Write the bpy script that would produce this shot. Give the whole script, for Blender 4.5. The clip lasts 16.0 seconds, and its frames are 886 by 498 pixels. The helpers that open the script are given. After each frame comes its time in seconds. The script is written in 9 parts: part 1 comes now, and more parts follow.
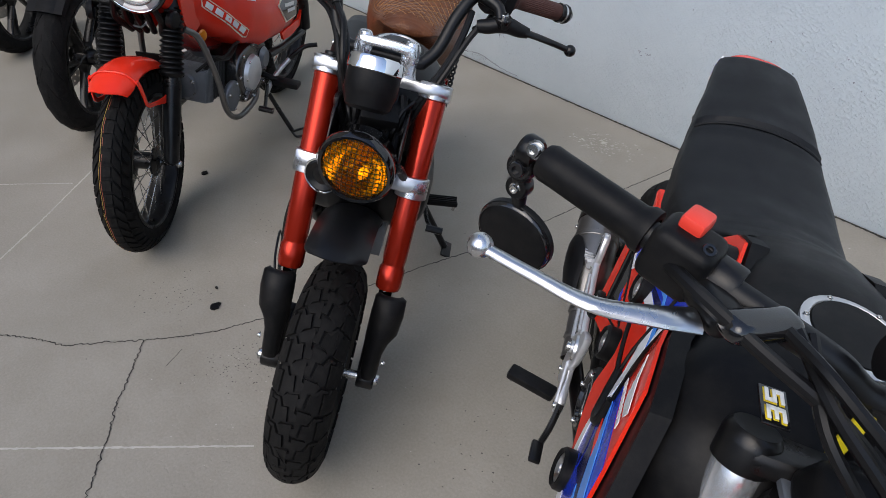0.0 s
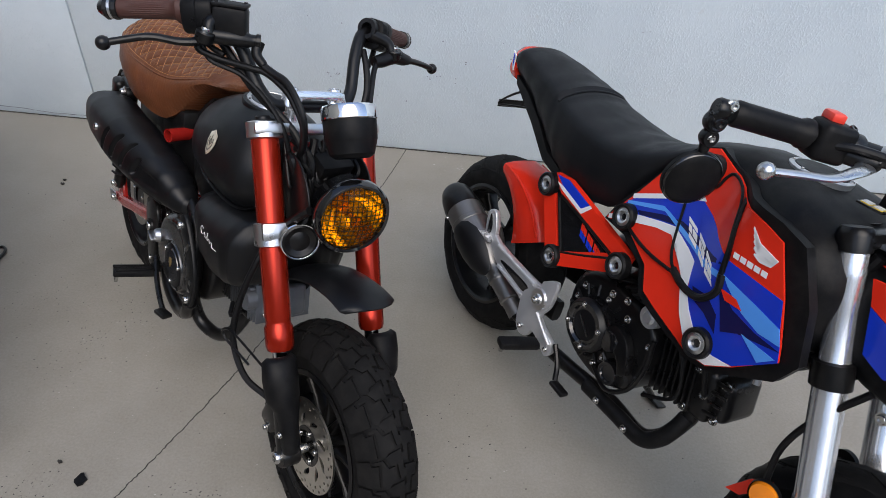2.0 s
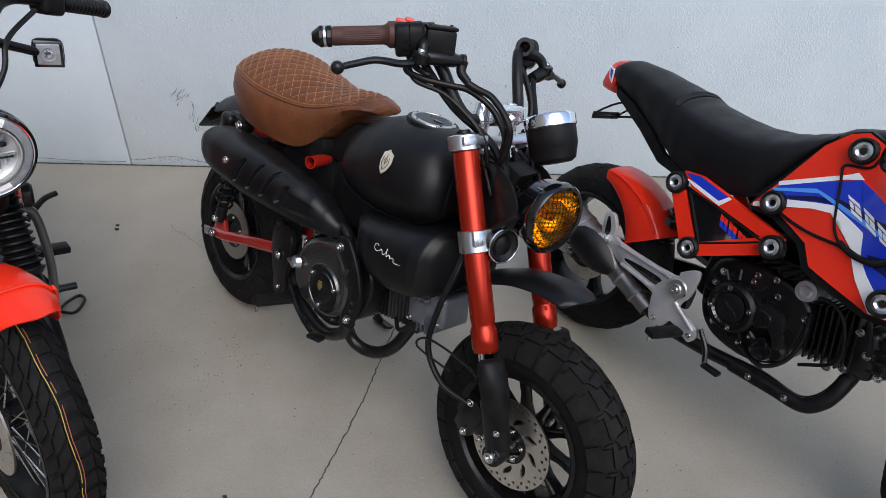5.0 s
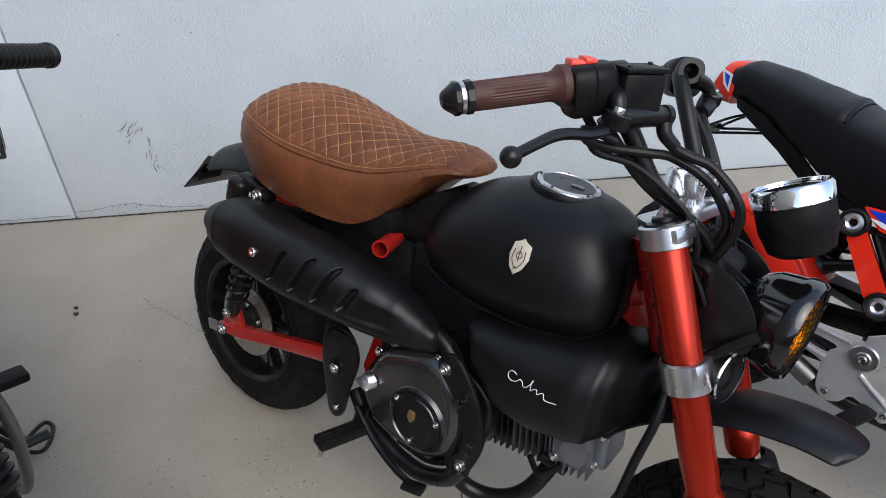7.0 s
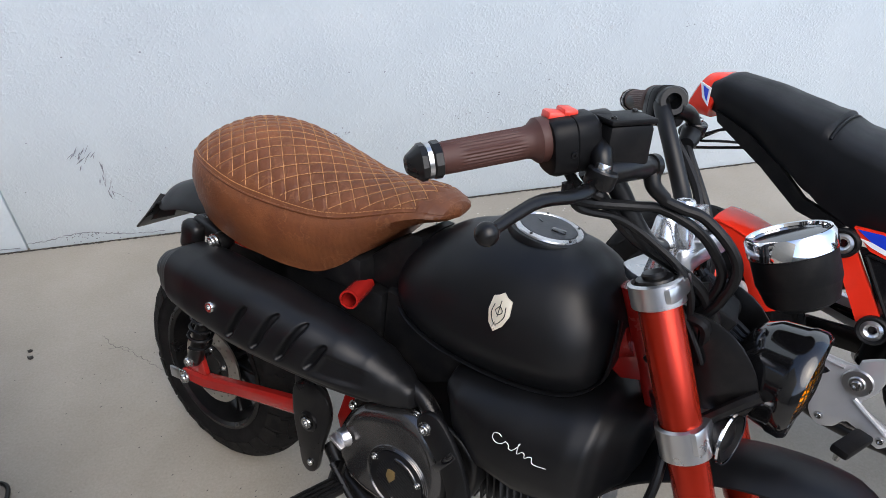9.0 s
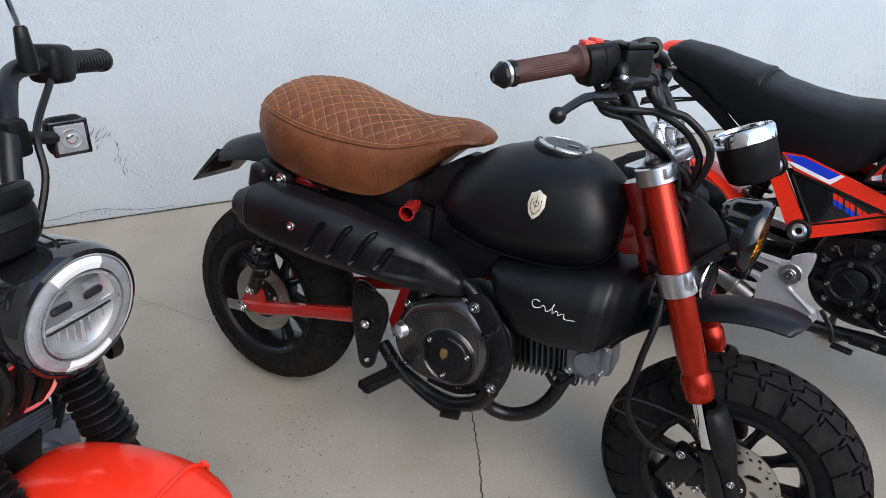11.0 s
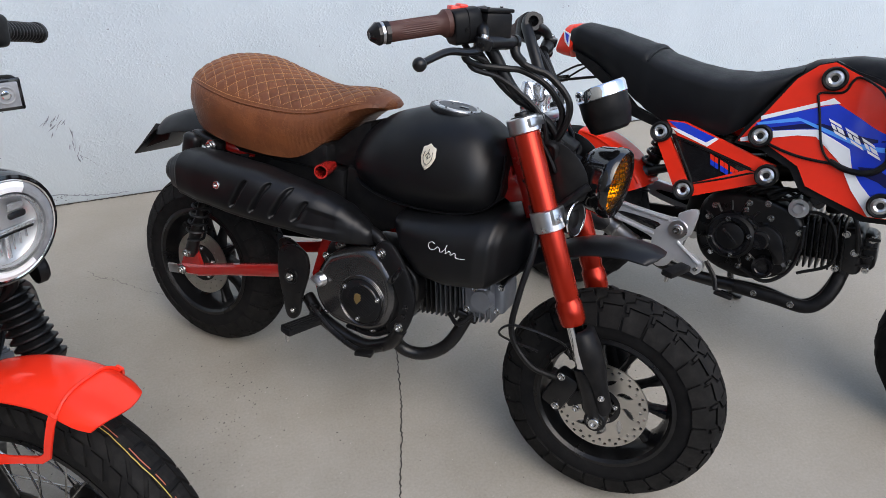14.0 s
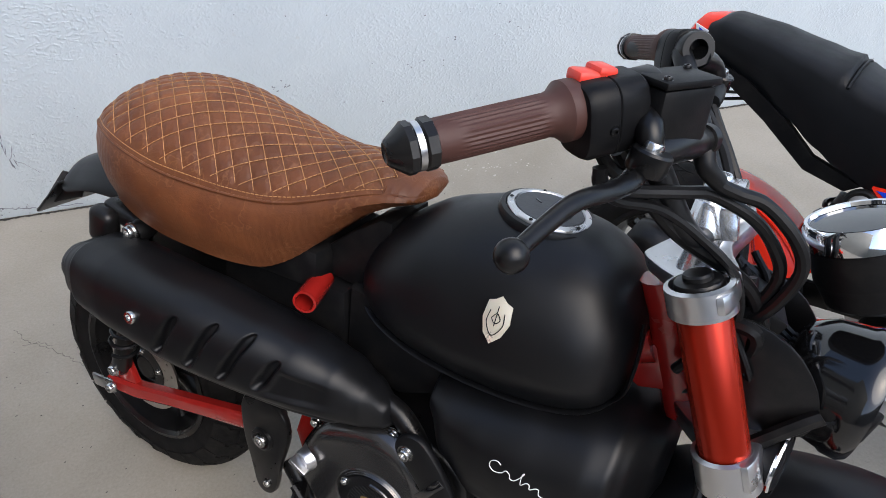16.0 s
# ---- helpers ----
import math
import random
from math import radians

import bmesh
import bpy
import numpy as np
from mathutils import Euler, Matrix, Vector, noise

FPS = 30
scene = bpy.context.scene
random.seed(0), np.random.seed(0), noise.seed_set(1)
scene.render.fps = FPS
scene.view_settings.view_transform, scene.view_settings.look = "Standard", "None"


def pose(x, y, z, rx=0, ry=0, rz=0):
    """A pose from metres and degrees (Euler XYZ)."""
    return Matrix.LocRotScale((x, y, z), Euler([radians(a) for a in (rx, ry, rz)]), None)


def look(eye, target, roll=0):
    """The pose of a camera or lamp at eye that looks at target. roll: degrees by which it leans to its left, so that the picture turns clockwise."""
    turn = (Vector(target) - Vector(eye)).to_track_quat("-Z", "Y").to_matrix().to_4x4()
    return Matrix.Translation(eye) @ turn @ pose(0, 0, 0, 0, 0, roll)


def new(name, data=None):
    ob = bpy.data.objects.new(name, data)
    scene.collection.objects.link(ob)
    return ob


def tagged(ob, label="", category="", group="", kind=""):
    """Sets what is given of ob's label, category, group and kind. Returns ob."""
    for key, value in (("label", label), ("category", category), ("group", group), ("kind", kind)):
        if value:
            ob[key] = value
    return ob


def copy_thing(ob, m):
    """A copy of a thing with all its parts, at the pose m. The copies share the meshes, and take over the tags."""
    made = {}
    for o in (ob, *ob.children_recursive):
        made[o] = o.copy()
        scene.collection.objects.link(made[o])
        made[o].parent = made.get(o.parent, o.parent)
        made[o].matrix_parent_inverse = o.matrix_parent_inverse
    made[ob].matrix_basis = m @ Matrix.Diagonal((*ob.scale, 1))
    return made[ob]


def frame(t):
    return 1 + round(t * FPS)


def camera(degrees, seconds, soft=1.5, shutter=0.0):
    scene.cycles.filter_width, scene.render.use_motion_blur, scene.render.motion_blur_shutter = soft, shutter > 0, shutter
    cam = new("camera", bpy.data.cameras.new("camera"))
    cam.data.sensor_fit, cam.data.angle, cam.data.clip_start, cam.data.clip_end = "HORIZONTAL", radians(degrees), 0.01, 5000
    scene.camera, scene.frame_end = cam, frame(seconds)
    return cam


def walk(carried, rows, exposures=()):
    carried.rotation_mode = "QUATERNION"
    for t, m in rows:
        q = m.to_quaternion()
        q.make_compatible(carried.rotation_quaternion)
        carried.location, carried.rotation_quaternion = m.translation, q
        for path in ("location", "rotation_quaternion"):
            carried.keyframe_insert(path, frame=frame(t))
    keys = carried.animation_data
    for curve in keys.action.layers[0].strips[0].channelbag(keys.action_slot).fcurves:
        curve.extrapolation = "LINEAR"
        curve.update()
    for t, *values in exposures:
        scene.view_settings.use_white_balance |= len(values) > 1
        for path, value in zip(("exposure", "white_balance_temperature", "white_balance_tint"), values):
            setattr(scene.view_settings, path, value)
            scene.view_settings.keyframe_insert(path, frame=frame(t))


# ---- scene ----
cam = camera(69.5, 16.0, soft=0.45)
PATH = [
    (0, (1.075, 0.738, 1.231), (-0.152, 1.709, -0.015), -1.8),
    (0.5, (0.842, 0.749, 1.267), (-0.133, 1.988, 0.036), -0.5),
    (1, (0.686, 0.664, 1.264), (0.026, 2.1, 0.038), 0.6),
    (1.5, (0.522, 0.489, 1.272), (0.194, 2.064, 0.084), 2.3),
    (2, (0.498, 0.316, 1.266), (0.328, 1.927, 0.094), 2.6),
    (2.5, (0.479, 0.171, 1.278), (0.405, 1.803, 0.123), 2.9),
    (3, (0.355, 0.023, 1.292), (0.322, 1.657, 0.139), 2.7),
    (3.2, (0.276, -0.047, 1.282), (0.244, 1.595, 0.14), 2.7),
    (5.3, (-0.062, 0.253, 1.244), (-0.022, 1.934, 0.16), 1.1),
    (5.5, (-0.151, 0.29, 1.243), (-0.086, 1.967, 0.155), 1.0),
    (6, (-0.316, 0.375, 1.256), (-0.192, 2.043, 0.159), 0.7),
    (6.5, (-0.337, 0.484, 1.243), (-0.165, 2.126, 0.115), -0.1),
    (7, (-0.271, 0.676, 1.214), (-0.067, 2.296, 0.059), -0.7),
    (7.5, (-0.233, 0.781, 1.221), (-0.014, 2.389, 0.053), -1.2),
    (8, (-0.234, 0.81, 1.237), (-0.01, 2.415, 0.065), -1.6),
    (8.5, (-0.238, 0.802, 1.241), (0.001, 2.398, 0.06), -1.8),
    (9, (-0.249, 0.784, 1.242), (0.026, 2.375, 0.061), -1.7),
    (9.5, (-0.314, 0.731, 1.253), (0.01, 2.314, 0.075), -1.6),
    (9.7, (-0.359, 0.691, 1.255), (-0.017, 2.269, 0.076), -1.5),
    (11.8, (-0.502, 0.383, 1.273), (-0.001, 1.94, 0.122), 0.3),
    (12, (-0.474, 0.326, 1.273), (0.03, 1.886, 0.127), 0.3),
    (12.5, (-0.424, 0.189, 1.258), (0.087, 1.755, 0.123), 0.3),
    (13, (-0.421, 0.14, 1.263), (0.093, 1.711, 0.137), 0.1),
    (13.5, (-0.406, 0.161, 1.26), (0.102, 1.732, 0.131), -0.3),
    (14, (-0.404, 0.301, 1.251), (0.116, 1.86, 0.112), -0.0),
    (14.5, (-0.427, 0.501, 1.263), (0.103, 2.042, 0.102), 0.0),
    (15, (-0.378, 0.628, 1.236), (0.124, 2.148, 0.037), -0.0),
    (15.5, (-0.264, 0.812, 1.214), (0.179, 2.3, -0.046), -0.2),
    (16, (-0.252, 0.957, 1.181), (0.16, 2.409, -0.131), -0.1),
]
walk(cam, [(t, look(eye, target, roll)) for t, eye, target, roll in PATH],
     [(0, -0.48), (0.5, -0.48), (1.5, -0.48), (3, -0.28), (5.5, -0.36), (6, -0.38), (7, -0.20), (7.5, 0.0), (9.5, 0.03), (12.5, -0.07), (13.5, -0.03), (15, -0.11), (16, 0.02)])

# ---------------------------------------------------------------- light
SKY = 0.32
world = bpy.data.worlds.new("sky")
scene.world = world
world.use_nodes = True
wn = world.node_tree
sky = wn.nodes.new("ShaderNodeTexSky")
sky.sky_type, sky.sun_disc = "NISHITA", False
sky.sun_elevation, sky.sun_rotation = radians(49), radians(160)
sky.air_density, sky.dust_density, sky.ozone_density = 1.0, 1.9, 1.0
wn.nodes["Background"].inputs["Strength"].default_value = SKY
wn.links.new(sky.outputs[0], wn.nodes["Background"].inputs["Color"])
sun_data = bpy.data.lights.new("sun", "SUN")
sun_data.energy, sun_data.angle, sun_data.color = 2.05, radians(58), (1.0, 0.96, 0.9)
sun = new("sun", sun_data)
sun.matrix_world = pose(2, -4, 8, 41, 0, 20)


# ---------------------------------------------------------------- materials
def ramp(nt, src, stops):
    node = nt.nodes.new("ShaderNodeValToRGB")
    el = node.color_ramp.elements
    while len(el) < len(stops):
        el.new(0.5)
    for e, (p, c) in zip(el, stops):
        e.position, e.color = p, (*c, 1)
    nt.links.new(src, node.inputs[0])
    return node.outputs[0]


def noise_tex(nt, scale, detail=4.0, rough=0.6, coord="Object"):
    tc = nt.nodes.new("ShaderNodeTexCoord")
    n = nt.nodes.new("ShaderNodeTexNoise")
    n.inputs["Scale"].default_value, n.inputs["Detail"].default_value, n.inputs["Roughness"].default_value = scale, detail, rough
    nt.links.new(tc.outputs[coord], n.inputs["Vector"])
    return n.outputs[0]


def mixcol(nt, fac, a, b, mode="MIX"):
    m = nt.nodes.new("ShaderNodeMix")
    m.data_type, m.blend_type = "RGBA", mode
    for sock, v in ((m.inputs[0], fac), (m.inputs[6], a), (m.inputs[7], b)):
        if isinstance(v, (int, float)):
            sock.default_value = v
        elif isinstance(v, tuple):
            sock.default_value = (*v, 1)
        else:
            nt.links.new(v, sock)
    return m.outputs[2]


def bump(nt, height, strength, distance, normal=None):
    b = nt.nodes.new("ShaderNodeBump")
    b.inputs["Strength"].default_value, b.inputs["Distance"].default_value = strength, distance
    nt.links.new(height, b.inputs["Height"])
    if normal:
        nt.links.new(normal, b.inputs["Normal"])
    return b.outputs[0]


def material(name, col, rough=0.5, metal=0.0, vary=0.12, scale=9.0, fine=120.0, relief=0.15, depth=0.0006, coat=0.0, dust=0.0, spec=0.5):
    """A painted, plastic, rubber or metal surface with blotches, fine grain and uneven gloss."""
    m = bpy.data.materials.new(name)
    m.use_nodes = True
    nt = m.node_tree
    p = nt.nodes["Principled BSDF"]
    big, small = noise_tex(nt, scale), noise_tex(nt, fine, 3.0)
    lo, hi = tuple(c * (1 - vary) for c in col), tuple(min(1, c * (1 + vary)) for c in col)
    c = ramp(nt, big, [(0.3, lo), (0.7, hi)])
    if dust:
        mask = ramp(nt, noise_tex(nt, scale * 3, 6.0, 0.7), [(0.45, (0, 0, 0)), (0.75, (dust, dust, dust))])
        c = mixcol(nt, mask, c, (0.32, 0.29, 0.25))
    nt.links.new(c, p.inputs["Base Color"])
    nt.links.new(ramp(nt, noise_tex(nt, scale * 2.3), [(0.25, (max(0.02, rough * 0.82),) * 3), (0.75, (min(1, rough * 1.18),) * 3)]), p.inputs["Roughness"])
    p.inputs["Metallic"].default_value = metal
    p.inputs["Specular IOR Level"].default_value = spec
    p.inputs["Coat Weight"].default_value = coat
    p.inputs["Coat Roughness"].default_value = 0.05
    nt.links.new(bump(nt, small, relief, depth), p.inputs["Normal"])
    return m


M_BLACK_SATIN = material("black_satin_paint", (0.0036, 0.0038, 0.0046), 0.42, vary=0.2, relief=0.04, spec=0.33)
M_BLACK_GLOSS = material("black_gloss", (0.008, 0.008, 0.009), 0.08, coat=0.5, relief=0.0)
M_BLACK_PLASTIC = material("black_plastic", (0.0046, 0.0047, 0.0053), 0.45, spec=0.15, relief=0.25, fine=400, depth=0.0004, dust=0.03)
M_BLACK_METAL = material("black_engine_paint", (0.0042, 0.0042, 0.0047), 0.30, spec=0.32, vary=0.3, relief=0.2, dust=0.03)
M_RUBBER = material("tyre_rubber", (0.0052, 0.0052, 0.0056), 0.75, spec=0.15, vary=0.25, scale=14, relief=0.35, fine=260, dust=0.02)
# same tyre rubber, lightened on the blocks so the grooves look shaded
M_TREAD = material("dusty_lit_tread_rubber", (0.0068, 0.0066, 0.0065), 0.8, spec=0.16, vary=0.25, scale=20, relief=0.4, fine=260, dust=0.025)
M_CABLE = material("cable_rubber", (0.005, 0.005, 0.0055), 0.4, spec=0.24, relief=0.1)
M_COPPER = material("red_anodised", (0.36, 0.020, 0.007), 0.22, metal=0.65, vary=0.06, relief=0.02)
M_RED_FRAME = material("red_frame_paint", (0.30, 0.012, 0.009), 0.24, vary=0.1, coat=0.6, relief=0.03)
M_RED_PLASTIC = material("red_plastic", (0.76, 0.030, 0.012), 0.2, vary=0.06, spec=0.30, coat=0.06, relief=0.02)
M_BLUE = material("blue_sticker", (0.010, 0.042, 0.52), 0.22, vary=0.05, spec=0.4, coat=0.2, relief=0.02)
M_LIGHTBLUE = material("light_blue_sticker", (0.09, 0.32, 0.85), 0.22, vary=0.05, spec=0.26, coat=0.05, relief=0.02)
M_WHITE = material("white_sticker", (0.82, 0.82, 0.82), 0.25, vary=0.03, spec=0.3, coat=0.05, relief=0.02)
M_NAVY = material("navy_sticker", (0.008, 0.01, 0.07), 0.22, vary=0.05, spec=0.26, coat=0.05, relief=0.02)
M_YELLOW = material("yellow_sticker", (0.75, 0.58, 0.02), 0.35, vary=0.05)
M_CHROME = material("chrome", (0.82, 0.83, 0.85), 0.06, metal=1.0, vary=0.03, relief=0.0)
M_ALU = material("brushed_aluminium", (0.62, 0.62, 0.63), 0.3, metal=1.0, vary=0.06, relief=0.12, fine=300)
M_CAST_SILVER = material("bright_cast_alloy", (0.60, 0.61, 0.63), 0.32, metal=0.62, vary=0.08, relief=0.2)
M_SILVER = material("silver_paint", (0.58, 0.59, 0.6), 0.36, metal=0.7, vary=0.08, relief=0.1)
M_CASTING = material("grey_engine_casting", (0.17, 0.185, 0.21), 0.42, metal=0.6, vary=0.2, relief=0.4, fine=200, dust=0.1)
M_MUFFLER = material("satin_grey_steel", (0.20, 0.195, 0.19), 0.38, metal=0.85, vary=0.15, relief=0.08)
M_DARKCAST = material("dark_engine_casting", (0.055, 0.058, 0.064), 0.42, metal=0.6, vary=0.3, relief=0.4, fine=200, dust=0.06)
M_GUNMETAL = material("gunmetal_cover", (0.105, 0.103, 0.103), 0.2, metal=0.85, vary=0.15, relief=0.05)
M_STEEL = material("steel_bolt", (0.55, 0.55, 0.54), 0.25, metal=1.0, vary=0.2, relief=0.1)
M_DISC = material("brake_disc_steel", (0.60, 0.57, 0.52), 0.34, metal=1.0, vary=0.15, relief=0.1)
M_FORK_ALU = material("polished_fork_aluminium", (0.72, 0.74, 0.77), 0.22, metal=0.8, vary=0.08, relief=0.05)
M_LAMP_BLACK = material("black_lamp_enamel", (0.005, 0.005, 0.0055), 0.12, spec=0.4, coat=0.6, relief=0.02)
M_GRIP = material("brown_grip_rubber", (0.05, 0.016, 0.011), 0.6, vary=0.15, relief=0.2)
M_THREAD = material("tan_thread", (0.40, 0.21, 0.085), 0.7, vary=0.15)
M_SEAT_BLACK = material("black_seat_vinyl", (0.0072, 0.0080, 0.0096), 0.5, spec=0.20, vary=0.2, relief=0.5, fine=700, depth=0.0004)
M_GOLD = material("gold_badge", (0.85, 0.78, 0.64), 0.3, metal=0.5, vary=0.1)
M_PAINT_YELLOW = material("worn_yellow_paint", (0.34, 0.24, 0.04), 0.6, vary=0.2)
M_PAINT_RED = material("worn_red_paint", (0.30, 0.07, 0.035), 0.6, vary=0.2)
M_BRASS = material("dark_brass", (0.22, 0.15, 0.06), 0.4, metal=0.5, vary=0.2)
M_ORANGE = material("orange_reflector", (0.75, 0.22, 0.01), 0.15, vary=0.15, coat=0.5)
M_REDSW = material("red_switch", (0.75, 0.05, 0.03), 0.35, vary=0.08)
M_DIRT = material("dark_dirt", (0.028, 0.026, 0.023), 0.9, vary=0.4, relief=0.5)


def leather():
    m = material("tan_leather", (0.130, 0.0450, 0.0172), 0.42, vary=0.4, scale=7, relief=0.18, fine=420, depth=0.0004, spec=0.3)
    nt = m.node_tree
    p = nt.nodes["Principled BSDF"]
    old = p.inputs["Base Color"].links[0].from_socket
    scuff = ramp(nt, noise_tex(nt, 22, 8, 0.78), [(0.46, (0, 0, 0)), (0.72, (0.6, 0.6, 0.6))])
    nt.links.new(mixcol(nt, scuff, old, (0.065, 0.018, 0.011)), p.inputs["Base Color"])
    pale = ramp(nt, noise_tex(nt, 13, 4, 0.6), [(0.49, (0, 0, 0)), (0.5, (0.38, 0.38, 0.38)), (0.51, (0, 0, 0))])
    nt.links.new(mixcol(nt, pale, p.inputs["Base Color"].links[0].from_socket, (0.24, 0.11, 0.05)), p.inputs["Base Color"])
    crease = ramp(nt, noise_tex(nt, 26, 5, 0.7), [(0.44, (0, 0, 0)), (0.5, (1, 1, 1)), (0.56, (0, 0, 0))])
    fine_n = p.inputs["Normal"].links[0].from_socket
    nt.links.new(bump(nt, crease, 0.14, 0.002, fine_n), p.inputs["Normal"])
    return m


M_LEATHER = leather()


def amber():
    m = bpy.data.materials.new("amber_lens")
    m.use_nodes = True
    nt = m.node_tree
    p = nt.nodes["Principled BSDF"]
    c = ramp(nt, noise_tex(nt, 18, 3), [(0.36, (0.62, 0.17, 0.0)), (0.66, (0.95, 0.34, 0.002))])
    nt.links.new(c, p.inputs["Base Color"])
    p.inputs["Roughness"].default_value, p.inputs["IOR"].default_value = 0.16, 1.25
    p.inputs["Transmission Weight"].default_value = 0.86
    return m


M_AMBER = amber()


def glass():
    m = bpy.data.materials.new("clear_lens")
    m.use_nodes = True
    p = m.node_tree.nodes["Principled BSDF"]
    p.inputs["Transmission Weight"].default_value, p.inputs["Roughness"].default_value, p.inputs["IOR"].default_value = 1.0, 0.03, 1.3
    return m


M_GLASS = glass()


def concrete():
    m = bpy.data.materials.new("concrete")
    m.use_nodes = True
    nt = m.node_tree
    p = nt.nodes["Principled BSDF"]
    broad, mid, fine = noise_tex(nt, 0.9, 5), noise_tex(nt, 5, 7, 0.62), noise_tex(nt, 160, 4, 0.7)
    c = ramp(nt, broad, [(0.3, (0.232, 0.211, 0.172)), (0.7, (0.285, 0.263, 0.224))])
    c = mixcol(nt, 0.36, c, ramp(nt, mid, [(0.35, (0.192, 0.172, 0.138)), (0.65, (0.325, 0.303, 0.264))]))
    c = mixcol(nt, 0.14, c, ramp(nt, fine, [(0.3, (0.12, 0.114, 0.10)), (0.7, (0.50, 0.48, 0.44))]))
    specks = ramp(nt, noise_tex(nt, 55, 2, 0.5), [(0.69, (0, 0, 0)), (0.75, (0.38, 0.38, 0.38))])
    patch = ramp(nt, noise_tex(nt, 2.3, 3), [(0.52, (0, 0, 0)), (0.66, (1, 1, 1))])
    both = nt.nodes.new("ShaderNodeMath")
    both.operation = "MULTIPLY"
    nt.links.new(specks, both.inputs[0]), nt.links.new(patch, both.inputs[1])
    c = mixcol(nt, both.outputs[0], c, (0.09, 0.085, 0.075))
    nt.links.new(c, p.inputs["Base Color"])
    nt.links.new(ramp(nt, mid, [(0.3, (0.5,) * 3), (0.7, (0.75,) * 3)]), p.inputs["Roughness"])
    n1 = bump(nt, fine, 0.22, 0.0010)
    pits = nt.nodes.new("ShaderNodeMath")
    pits.operation = "MULTIPLY"
    nt.links.new(ramp(nt, noise_tex(nt, 70, 3, 0.55), [(0.56, (1, 1, 1)), (0.66, (0, 0, 0))]), pits.inputs[0])
    nt.links.new(ramp(nt, noise_tex(nt, 1.7, 3), [(0.42, (0.15, 0.15, 0.15)), (0.60, (1, 1, 1))]), pits.inputs[1])
    n2 = bump(nt, pits.outputs[0], 0.22, 0.0022, n1)
    nt.links.new(bump(nt, mid, 0.12, 0.004, n2), p.inputs["Normal"])
    return m


def stucco():
    m = bpy.data.materials.new("white_stucco")
    m.use_nodes = True
    nt = m.node_tree
    p = nt.nodes["Principled BSDF"]
    broad, fine = noise_tex(nt, 1.3, 5), noise_tex(nt, 75, 5, 0.55)
    c = ramp(nt, broad, [(0.3, (0.555, 0.637, 0.703)), (0.7, (0.612, 0.693, 0.757))])
    chips = ramp(nt, noise_tex(nt, 30, 3, 0.6), [(0.70, (0, 0, 0)), (0.73, (0.3, 0.3, 0.3))])
    c = mixcol(nt, chips, c, (0.5, 0.5, 0.5))
    c = mixcol(nt, 0.35, c, ramp(nt, noise_tex(nt, 5, 6, 0.7), [(0.3, (0.477, 0.55, 0.607)), (0.7, (0.623, 0.70, 0.75))]))
    nt.links.new(c, p.inputs["Base Color"])
    p.inputs["Roughness"].default_value = 0.5
    tc = nt.nodes.new("ShaderNodeTexCoord")
    mp = nt.nodes.new("ShaderNodeMapping")
    mp.inputs["Scale"].default_value = (0.85, 1.0, 1.1)
    nt.links.new(tc.outputs["Object"], mp.inputs["Vector"])
    rn = nt.nodes.new("ShaderNodeTexNoise")
    rn.inputs["Scale"].default_value, rn.inputs["Detail"].default_value, rn.inputs["Roughness"].default_value = 145, 2.2, 0.5
    nt.links.new(mp.outputs[0], rn.inputs["Vector"])
    ridges = ramp(nt, rn.outputs[0], [(0.46, (0, 0, 0)), (0.74, (1, 1, 1))])
    patches = ramp(nt, noise_tex(nt, 4.5, 3), [(0.38, (0.22, 0.22, 0.22)), (0.62, (1, 1, 1))])
    rm = nt.nodes.new("ShaderNodeMath")
    rm.operation = "MULTIPLY"
    nt.links.new(ridges, rm.inputs[0]), nt.links.new(patches, rm.inputs[1])
    grain = ramp(nt, fine, [(0.35, (0, 0, 0)), (0.65, (1, 1, 1))])
    n1 = bump(nt, rm.outputs[0], 0.55, 0.0028)
    n2 = bump(nt, grain, 0.12, 0.0025, n1)
    nt.links.new(bump(nt, noise_tex(nt, 11, 4), 0.15, 0.006, n2), p.inputs["Normal"])
    return m


M_CONCRETE, M_STUCCO = concrete(), stucco()


# ---------------------------------------------------------------- mesh tools
def finish(name, bm, mat, angle=35):
    me = bpy.data.meshes.new(name)
    bmesh.ops.recalc_face_normals(bm, faces=bm.faces)
    for f in bm.faces:
        f.smooth = True
    bm.to_mesh(me)
    bm.free()
    me.set_sharp_from_angle(angle=radians(angle))
    for mm in mat if isinstance(mat, (list, tuple)) else [mat]:
        me.materials.append(mm)
    return me


def part(name, bm, mat, parent=None, label="", angle=35):
    ob = new(name, finish(name, bm, mat, angle))
    if parent:
        ob.parent = parent
    return tagged(ob, label)


def join(*bms):
    out = bmesh.new()
    for b in bms:
        me = bpy.data.meshes.new("tmp")
        b.to_mesh(me)
        b.free()
        out.from_mesh(me)
        bpy.data.meshes.remove(me)
    return out


def spline(pts, n=6):
    """Points along a smooth curve through pts."""
    P = [Vector(p) for p in pts]
    out = []
    for i in range(len(P) - 1):
        a, b = P[i], P[i + 1]
        ta = (b - P[i - 1]) / 2 if i else b - a
        tb = (P[i + 2] - a) / 2 if i + 2 < len(P) else b - a
        for k in range(n):
            t = k / n
            out.append((2 * t**3 - 3 * t**2 + 1) * a + (t**3 - 2 * t**2 + t) * ta + (3 * t**2 - 2 * t**3) * b + (t**3 - t**2) * tb)
    return out + [P[-1]]


